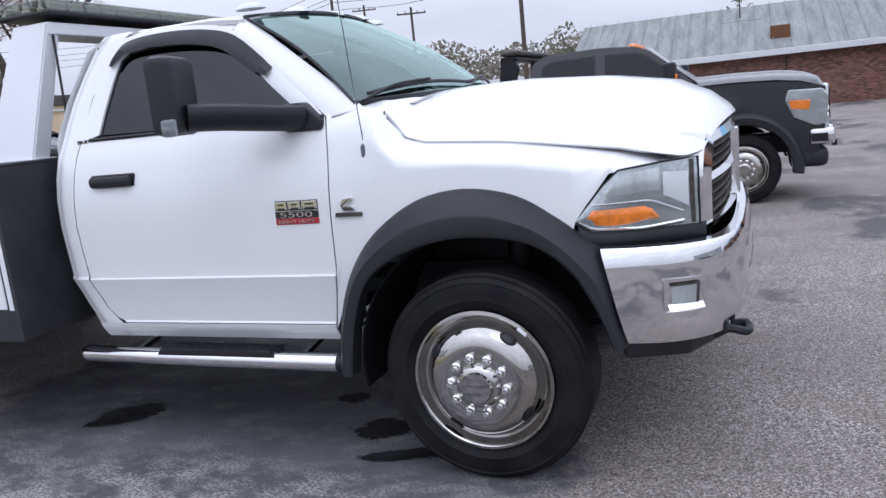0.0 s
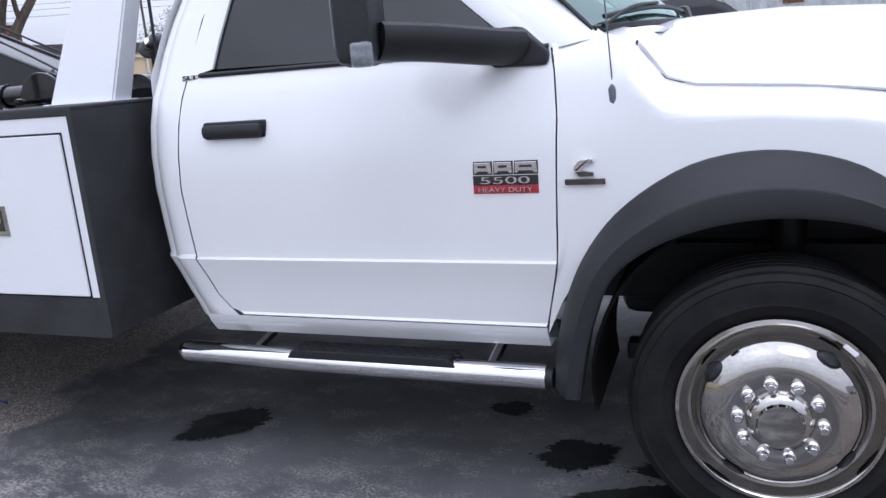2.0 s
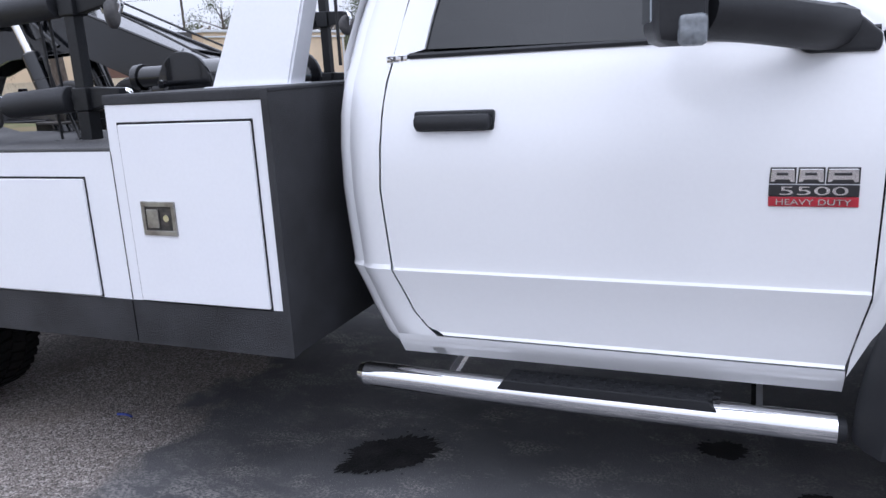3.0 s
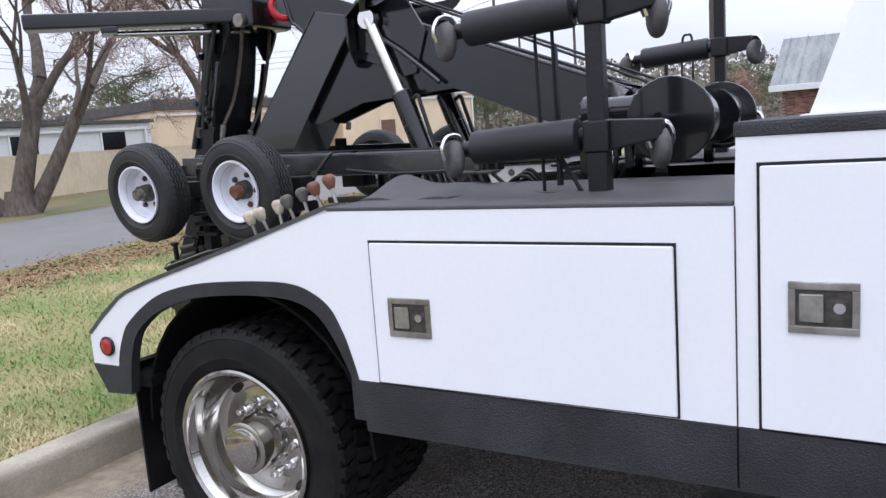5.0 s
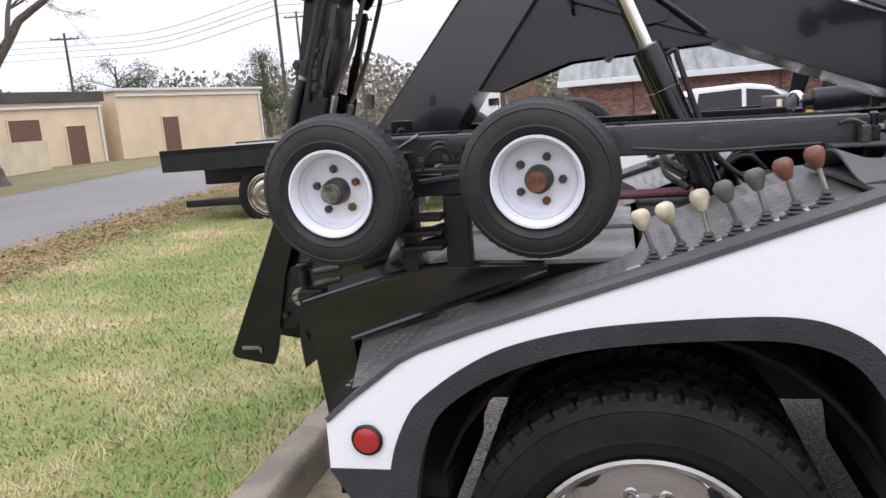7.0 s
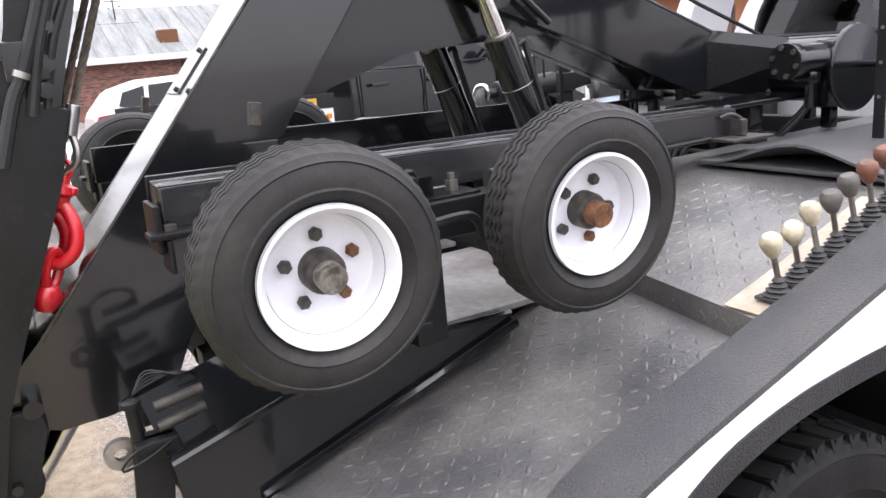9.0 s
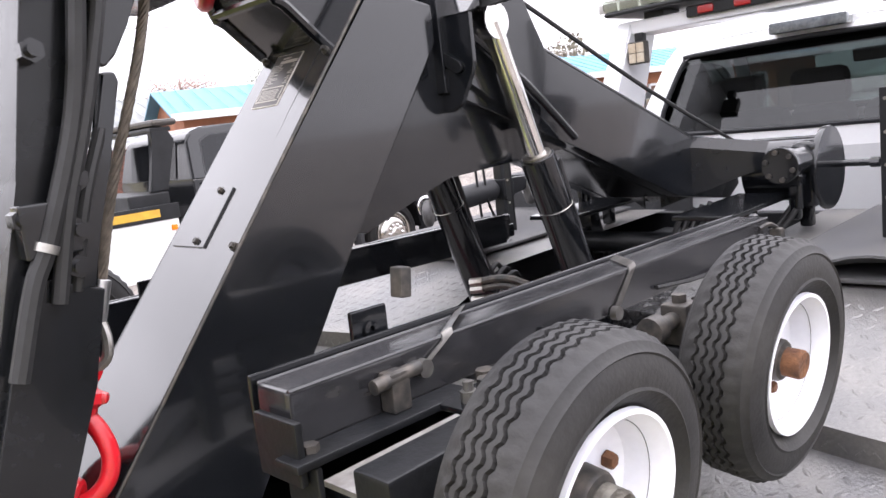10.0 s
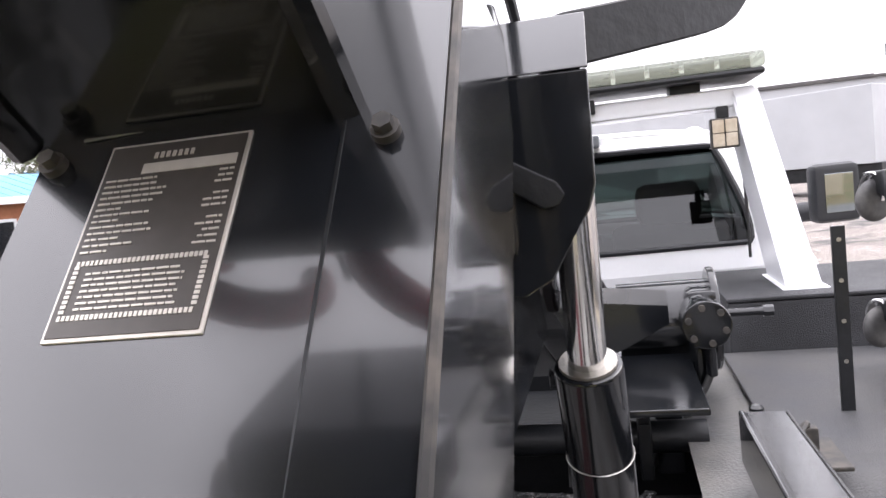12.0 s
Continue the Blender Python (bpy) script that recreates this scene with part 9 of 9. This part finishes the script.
for k, (x, y, h, r, mat, con, lab) in enumerate((
        (-13.2, 66, 5.2, 2.6, PINE, False, "rounded evergreen tree behind the parked tractor"), (-11.4, 62, 4.6, 1.8, PINE, False, "rounded evergreen tree beside the brick building"), (-10.5, 48, 3.9, 1.5, BUD, False, "small budding tree beside the brick building"),
        (36, 46, 6.6, 3.2, PINE, False, "evergreen tree behind the blue-roofed building"), (26, 46, 6.4, 3.4, PINE, False, "evergreen tree behind the blue-roofed building"), (50, 46, 9.2, 3.4, PINE, False, "tall evergreen tree behind the blue-roofed building"), (24, 58, 7.2, 4.0, BUD, False, "budding bare tree behind the blue-roofed building"),
        (-60, 44, 9, 4, PINE, False, "rounded evergreen tree far off"), (-46, 58, 8, 3.5, PINE, False, "rounded evergreen tree far off"), (-40, 74, 9, 4, PINE, True, "dark pine tree far off"),
        (-36, -13, 9.5, 4, PINE, False, "rounded evergreen tree across the road"), (-33, -4, 8, 3.5, PINE, False, "rounded evergreen tree across the road"), (-38, -24, 11, 5, BUD, False, "budding bare tree across the road"))):
    leafy_tree("evergreen_tree" if mat is PINE else "budding_tree", (x, y, 0), h, r, mat, 30 + k, lab, conical=con)


# ---- other vehicles ----
def car_wheel(parent, x, y, r, near, chrome=True):
    m = Matrix.Translation((x, y, r)) @ (NEAR if near else FAR)
    w = new("wheel", FRONT_RIM if chrome else DOLLY_RIM)
    w.parent = parent
    k = r / 0.402 if chrome else r / 0.206
    w.matrix_local = m @ Matrix.Scale(k, 4)
    o = new("tyre", FRONT_TYRE if chrome else DOLLY_TYRE)
    o.parent = w
    return w


def body_y(z):
    """How far a heavy pickup's side draws in at a height."""
    return lerp_table([(0.45, 0.06), (0.75, 0.0), (1.25, 0.01), (1.45, 0.05), (2.07, 0.27)], z)


def pickup(name, m, paint, label):
    """A crew-cab heavy pickup facing +x; front axle at the origin, near side at y = 0."""
    t = thing(name, label, "tow truck", m=m)
    W = 2.0
    arch = [(0.55 * math.cos(a), 0.42 + 0.55 * math.sin(a)) for a in [math.pi * k / 14 for k in range(15)]]

    def shell(pts, nm, bevel):
        b = B()
        prism(b, pts, "y", 0, W)
        for v in b.verts:
            o = body_y(v.co.z)
            v.co.y = o if v.co.y < W / 2 else W - o
        bmesh.ops.bevel(b, geom=list(b.edges), offset=bevel, segments=2, affect="EDGES")
        return part(nm, b, paint, t)

    shell([(0.84, 0.60), (0.90, 0.95), (0.90, 1.33), (0.62, 1.43), (-0.60, 1.48), (-2.66, 1.50), (-2.66, 0.58), (-0.60, 0.52)] + [p for p in arch[::-1]], "cab_body", 0.012)
    shell([(-0.46, 1.45), (-1.08, 1.97), (-1.24, 2.04), (-1.7, 2.07), (-2.35, 2.06), (-2.52, 2.01), (-2.60, 1.92), (-2.67, 1.48)], "greenhouse", 0.03)
    b = B()

    def hood(u, v):
        x = -0.60 + 1.53 * u
        side = abs(2 * v - 1)
        z = lerp_table([(-0.60, 1.54), (-0.1, 1.545), (0.4, 1.53), (0.72, 1.49), (0.86, 1.445), (0.93, 1.34)], x)
        z += 0.035 * max(0.0, min((0.62 - side) / 0.14, 1.0)) * min(1.0, max(0.0, (0.9 - x) / 0.3)) - 0.075 * side ** 6
        return Vector((x - 0.10 * side ** 5 * max(0.0, x), 0.03 + (W - 0.06) * v, z))

    sheet(b, hood, 22, 28, 0.02)
    part("bonnet", b, paint, t)
    b = B()
    sheet(b, lambda u, v: Vector((-0.46 - 0.66 * u, 0.12 + 0.16 * u + (W - 0.24 - 0.32 * u) * v, 1.475 + 0.535 * u + 0.02 * math.sin(math.pi * v))), 6, 8, 0.004)
    part("windscreen", b, WINDOW_DARK, t)
    b = B()
    for y in (0.75, 1.45):
        sweep(b, [(-0.42, y, 1.50), (-0.60, y - 0.3, 1.57), (-0.66, y - 0.5, 1.60)], 0.008, 5, 2)
    part("wipers", b, PLASTIC, t)
    b = B()
    sheet(b, lambda u, v: Vector((-2.675 + 0.065 * u, 0.42 + (W - 0.84) * v, 1.52 + 0.40 * u)), 2, 2, 0.004)
    part("rear_window", b, WINDOW_DARK, t)
    b = B()
    for x0, x1, y0, y1, z0, z1 in ((-0.34, 0.05, 0.62, 0.90, 1.50, 1.56), (-0.34, 0.05, 1.10, 1.38, 1.50, 1.56)):
        box(b, (x0, y0, z0), (x1, y1, z1), 0.02)
    part("bonnet_scoop", b, CHROME, t, "chrome bonnet vents")
    for s in (0, 1):
        mm = Matrix() if not s else Matrix.Translation((0, W, 0)) @ Matrix.Diagonal((1, -1, 1, 1))

        def pane(pts, nm, mat, off=0.006):
            b = B()
            b.faces.new([b.verts.new(mm @ Vector((x, body_y(z) - off, z))) for x, z in pts])
            return part(nm, b, mat, t)

        for pts in ([(-0.66, 1.52), (-0.72, 1.60), (-1.12, 1.90), (-1.24, 1.945), (-1.62, 1.96), (-1.62, 1.52)], [(-1.76, 1.52), (-1.76, 1.96), (-2.30, 1.955), (-2.42, 1.90), (-2.48, 1.54)]):
            trim = pane([(x + (x + 1.6) * 0.05 if len(pts) == 6 else x + (x + 2.1) * 0.06, z + (z - 1.74) * 0.08) for x, z in pts], "window_seal", PLASTIC, 0.003)
            glass = pane(pts, "side_window", WINDOW_DARK)
        # flared wheel arches
        for cx, wide in ((0.0, 0.06),):
            b = B()
            rows = []
            for k in range(21):
                a = math.pi * (1.04 - 1.08 * k / 20)
                c, d = math.cos(a), math.sin(a)
                rows.append([b.verts.new(mm @ Vector((cx + r * c, y, 0.42 + r * d * (1.0 if r < 0.6 else 1.02)))) for r, y in ((0.67, 0.012), (0.65, -0.035), (0.61, -wide - 0.01), (0.55, -wide), (0.54, 0.08))])
            for p, q in zip(rows, rows[1:]):
                for k in range(4):
                    b.faces.new((p[k], p[k + 1], q[k + 1], q[k]))
            part("arch_flare", b, PLASTIC, t)
        b = B()
        sheet(b, lambda u, v: Vector((0.535 * math.cos(math.pi * u), 0.03 + 0.5 * v, 0.42 + 0.535 * math.sin(math.pi * u))), 14, 1, 0.01)
        b.transform(mm)
        part("arch_lining", b, WELL, t)
        b = B()
        prism(b, [(0.55, 1.00), (0.46, 1.20), (0.50, 1.325), (0.87, 1.315), (0.93, 1.22), (0.91, 0.90), (0.78, 0.885)], "y", -0.010, 0.34, 0.02)
        b.transform(mm)
        lamp_ob = part("headlight", b, HEAD, t, "clear headlight")
        b = B()
        prism(b, [(0.53, 1.10), (0.50, 1.20), (0.74, 1.19), (0.72, 1.08)], "y", -0.016, 0.02, 0.006)
        b.transform(mm)
        part("amber_marker", b, AMBER, lamp_ob)
        b = B()
        cyl(b, (0.90, 0.18, 1.05), (0.935, 0.18, 1.05), 0.075, seg=20)
        b.transform(mm)
        part("headlamp_bowl", b, CHROME, lamp_ob)
        b = B()
        sweep(b, [(-0.72, 0.06, 1.56), (-0.76, -0.10, 1.57)], 0.028, 8, 2)
        sweep(b, [(-0.72, 0.06, 1.66), (-0.76, -0.10, 1.66)], 0.022, 8, 2)
        box(b, (-0.86, -0.34, 1.47), (-0.72, -0.09, 1.78), 0.035)
        b.transform(mm)
        mirror_ob = part("mirror", b, PLASTIC, t)
        b = B()
        box(b, (-0.73, -0.345, 1.58), (-0.70, -0.27, 1.64), 0.008)
        b.transform(mm)
        part("mirror_lamp", b, AMBER, mirror_ob)
        b = B()
        for x in (-1.66, -2.42):
            box(b, (x, -0.03, 1.31), (x + 0.22, 0.01, 1.35), 0.012)
        b.transform(mm)
        part("door_handles", b, PLASTIC, t)
        for x in (-0.62, -1.70, -2.55):
            b = B()
            box(b, (x - 0.004, -0.002, 0.62), (x + 0.004, 0.03, 1.46))
            b.transform(mm)
            part("door_gap", b, SATIN, t)
        b = B()
        cyl(b, mm @ Vector((-2.6, -0.06, 0.50)), mm @ Vector((-0.7, -0.06, 0.50)), 0.05, seg=12, bevel=0.01)
        part("step_bar", b, PLASTIC, t)
        b = B()
        box(b, (0.72, -0.02, 0.66), (1.0, 0.42, 0.86), 0.05)
        b.transform(mm)
        corner = part("bumper_corner", b, CHROME, t, "chrome bumper corner")
        b = B()
        cyl(b, mm @ Vector((0.985, 0.26, 0.74)), mm @ Vector((1.008, 0.26, 0.74)), 0.06, seg=18)
        part("fog_lamp", b, WINDOW_DARK, corner)
        b = B()
        box(b, (0.74, -0.025, 0.70), (0.92, 0.01, 0.80), 0.01, mm)
        part("bumper_slot", b, SATIN, corner)
    for nm, lo, hi, bev, mat in (("bumper", (0.88, 0.40, 0.64), (1.02, W - 0.40, 0.86), 0.03, CHROME), ("bumper_lip", (0.60, 0.04, 0.40), (0.93, W - 0.04, 0.63), 0.07, PLASTIC),
                                 ("grille_frame", (0.88, 0.34, 0.88), (0.97, W - 0.34, 1.36), 0.04, CHROME), ("tow_hook", (1.0, 0.45, 0.60), (1.06, 0.52, 0.68), 0.015, SATIN)):
        b = B()
        box(b, lo, hi, bev)
        part(nm, b, mat, t)
    for k in range(3):
        b = B()
        box(b, (0.96, 0.42, 0.94 + 0.13 * k), (0.985, W - 0.42, 1.03 + 0.13 * k), 0.008)
        part("grille_slot", b, SATIN, t)
    for y in (0.55, 0.78, 1.0, 1.22, 1.45):
        b = B()
        lathe(b, [(0.0, 0.045), (0.05, 0.035), (0.065, 0.0)], Matrix.Translation((-1.30, y, 2.05)), 12)
        part("roof_marker_lamp", b, AMBER, t)
    for y in (0.55, 1.30):
        b = B()
        box(b, (-6.2, y, 0.55), (0.6, y + 0.15, 0.75))
        part("chassis_rail", b, SATIN, t)
    for x in (0.0, -4.35):
        for y, near in ((0.0, True), (W, False)):
            w = car_wheel(t, x, y, 0.42, near)
            for k in range(10):
                a = 2 * math.pi * k / 10
                o = new("lug_nut", NUT)
                o.parent, o.matrix_local = w, Matrix.Translation((0.105 * math.cos(a), 0.105 * math.sin(a), 0.048))
            for k in range(4):
                o = new("hand_hole", HOLE)
                o.parent = w
                o.matrix_local = Matrix.Rotation(math.pi / 2 * k + 0.4, 4, "Z") @ Matrix.Translation((0.205, 0, 0.019)) @ pose(0, 0, 0, 0, 48, 0) @ Matrix.Rotation(math.pi / 2, 4, "Z")
    return t


black = pickup("black_tow_truck", Matrix.Translation((0.93, 7.5, -0.15)), DARK_CAR, "black crew-cab tow truck with chrome wheels, parked alongside")
b = B()
prism(b, [(-2.95, 0.55), (-2.95, 1.18), (-4.9, 1.16), (-5.7, 0.92), (-5.8, 0.62), (-4.98, 0.62), (-4.86, 0.88), (-4.6, 1.02), (-4.1, 1.02), (-3.84, 0.88), (-3.72, 0.55)], "y", -0.06, 2.06, 0.012)
part("tow_bed", b, WHITE_CAR, black, "white painted tow bed")
for y in (-0.075, 2.045):
    b = B()
    box(b, (-4.95, y, 1.14), (-2.93, y + 0.03, 1.30), 0.008)
    rail_ob = part("bed_rail", b, SATIN, black)
    b = B()
    box(b, (-3.9, y - 0.004 if y < 1 else y + 0.028, 1.18), (-3.15, y + 0.002 if y < 1 else y + 0.034, 1.26))
    part("yellow_stripe", b, YELLOW_VINYL, rail_ob, "worn yellow vinyl strip")
b = B()
box(b, (-3.40, 0.05, 1.17), (-2.95, 1.95, 1.42), 0.02)
part("bed_box", b, SATIN, black)
b = B()
box(b, (-3.42, 0.55, 1.30), (-3.40, 0.80, 1.38), 0.004)
part("box_label", b, FENCE, black)
b = B()
for y in (0.16, 1.78):
    prism(b, [(-3.10, 1.42), (-2.90, 1.42), (-2.74, 1.95), (-2.80, 2.06), (-3.0, 2.07), (-2.98, 1.90)], "y", y, y + 0.08, 0.02)
box(b, (-2.99, 0.16, 2.04), (-2.76, 1.86, 2.09), 0.015)
part("light_pylon", b, SATIN, black)
b = B()
box(b, (-2.98, 0.12, 2.10), (-2.70, 1.88, 2.17), 0.03)
part("lightbar", b, GREY_HUB, black)
b = B()
box(b, (-3.05, -0.075, 1.02), (-2.98, -0.058, 1.08), 0.008)
part("side_lamp", b, AMBER, black)


def suv(m, paint, label):
    """A small white crossover seen from its side; front axle at the origin."""
    t = thing("suv", label, "car", m=m)
    W = 1.82
    side = [(0.80, 0.40), (0.88, 0.72), (0.72, 0.95), (-0.45, 1.10), (-1.25, 1.62), (-1.7, 1.70), (-2.6, 1.67), (-3.15, 1.52), (-3.50, 1.10), (-3.58, 0.70), (-3.50, 0.40)]

    def y_in(z):
        return lerp_table([(0.3, 0.06), (0.7, 0.0), (1.05, 0.03), (1.70, 0.30)], z)

    b = B()
    prism(b, side, "y", 0, W)
    for v in b.verts:
        o = y_in(v.co.z)
        v.co.y = o if v.co.y < W / 2 else W - o
    bmesh.ops.bevel(b, geom=list(b.edges), offset=0.05, segments=3, affect="EDGES")
    part("car_body", b, paint, t)
    for s in (0, 1):
        mm = Matrix() if not s else Matrix.Translation((0, W, 0)) @ Matrix.Diagonal((1, -1, 1, 1))
        for pts in ([(-0.70, 1.14), (-1.28, 1.54), (-1.72, 1.60), (-1.75, 1.13)], [(-1.82, 1.13), (-1.80, 1.60), (-2.55, 1.57), (-2.62, 1.16)], [(-2.69, 1.17), (-2.63, 1.565), (-3.0, 1.48), (-3.1, 1.26)]):
            b = B()
            b.faces.new([b.verts.new(mm @ Vector((x, y_in(z) - 0.008, z))) for x, z in pts])
            part("side_window", b, WINDOW_DARK, t)
        b = B()
        prism(b, [(-3.02, 1.16), (-3.46, 1.13), (-3.53, 0.98), (-3.25, 1.02)], "y", -0.006, 0.2, 0.01)
        b.transform(mm)
        part("tail_lamp", b, RED_LENS, t)
        b = B()
        box(b, (-2.05, -0.02, 0.98), (-1.85, 0.02, 1.01), 0.008)
        b.transform(mm)
        part("door_handle", b, CHROME, t)
        for x in (0.0, -2.72):
            b = B()
            sheet(b, lambda u, v: Vector((x + 0.40 * math.cos(math.pi * u), -0.004 + 0.2 * v, 0.34 + 0.40 * math.sin(math.pi * u))), 12, 1, 0.03)
            b.transform(mm)
            part("arch_trim", b, PLASTIC, t)
    for x in (0.0, -2.72):
        for y, near in ((-0.01, True), (W + 0.01, False)):
            car_wheel(t, x, y, 0.34, near)
    return t


suv(Matrix.Translation((-0.30, 13.4, -0.22)), WHITE_CAR, "white crossover parked behind the black tow truck")

# flatbed tow truck at the back of the lot, its near side towards the truck
fb = thing("flatbed_truck", "dark flatbed truck with an aluminium deck on the grass", "flatbed truck", m=Matrix.Translation((-5.95, 7.9, 0.10)) @ Matrix.Rotation(0.06, 4, "Z"))
b = B()
box(b, (-4.3, 0.03, 1.02), (0.0, 2.4, 1.06), 0.008)
for k in range(14):
    box(b, (-4.2, 0.10 + 0.165 * k, 1.06), (-0.1, 0.13 + 0.165 * k, 1.068))
part("deck", b, ALUMINIUM, fb, "ribbed aluminium deck")
for y in (0.0, 2.4):
    b = B()
    prism(b, [(y - 0.03, 0.80), (y + 0.03, 0.80), (y + 0.03, 1.02), (y + 0.05, 1.09), (y - 0.05, 1.09), (y - 0.03, 1.02)], "x", -4.3, 0.0, 0.006)
    part("side_rail", b, SATIN, fb)
for y in (0.75, 1.55):
    b = B()
    box(b, (-4.1, y, 0.55), (-0.2, y + 0.12, 0.80), 0.01)
    part("deck_frame", b, SATIN, fb)
b = B()
box(b, (-1.75, 0.05, 0.44), (-0.45, 0.45, 0.76), 0.04)
part("side_tank", b, GREY_BOX, fb, "pale side toolbox")
for k in range(4):
    b = B()
    lathe(b, [(0.0, 0.012), (0.045, 0.010), (0.05, 0.0)], Matrix.Translation((-1.5 + 0.26 * k, 0.048, 0.66)) @ NEAR, 12)
    part("round_lamp", b, GREY_HUB, fb)
b = B()
box(b, (-4.1, 0.10, 0.30), (-0.15, 0.24, 0.40), 0.02)
part("under_rail", b, SATIN, fb)
for x in (-2.9,):
    for y, near in ((0.06, True), (2.34, False)):
        car_wheel(fb, x, y, 0.42, near)
for x, mat in ((-0.26, AMBER), (-2.0, AMBER)):
    b = B()
    box(b, (x, -0.045, 0.90), (x + 0.11, -0.028, 0.97), 0.006)
    part("side_lamp", b, mat, fb)

# white semi-trailer across the street and a white box truck ahead
sm = thing("semi_trailer", "white semi-trailer with its tractor across the lot", "truck", m=Matrix.Translation((-16.2, 62, -0.5)))
b = B()
box(b, (-6, 0, 1.2), (0, 2.5, 3.6), 0.05)
part("trailer_box", b, WHITE_CAR, sm)
b = B()
prism(b, [(0.6, 0.6), (0.6, 3.6), (1.6, 3.7), (2.6, 3.0), (2.9, 1.9), (4.3, 1.7), (4.4, 0.6)], "y", 0.05, 2.45, 0.06)
part("tractor_cab", b, WHITE_CAR, sm)
b = B()
box(b, (1.5, 0.02, 1.9), (2.4, 0.06, 2.7), 0.02)
part("cab_window", b, WINDOW_DARK, sm)
for x in (-5, -3.8, 0.0, 1.2, 3.6):
    for y, near in ((0.1, True), (2.4, False)):
        car_wheel(sm, x, y, 0.5, near)
bt = thing("box_truck", "plain white box truck parked ahead of the tow truck", "truck", m=Matrix.Translation((24.0, -8.8, 0.0)) @ Matrix.Rotation(0.9, 4, "Z"))
b = B()
box(b, (0, 0, 1.0), (6.0, 2.4, 3.55), 0.03)
part("box", b, GREY_BOX, bt)
b = B()
prism(b, [(6.1, 0.5), (6.1, 2.4), (7.2, 2.4), (7.8, 1.5), (8.4, 1.4), (8.4, 0.5)], "y", 0.2, 2.2, 0.05)
part("cab", b, WHITE_CAR, bt)
b = B()
box(b, (-0.1, 0.2, 0.5), (8.0, 2.2, 1.0), 0.02)
part("chassis", b, SATIN, bt)
for x in (1.4, 7.3):
    for y, near in ((0.15, True), (2.25, False)):
        car_wheel(bt, x, y, 0.42, near)
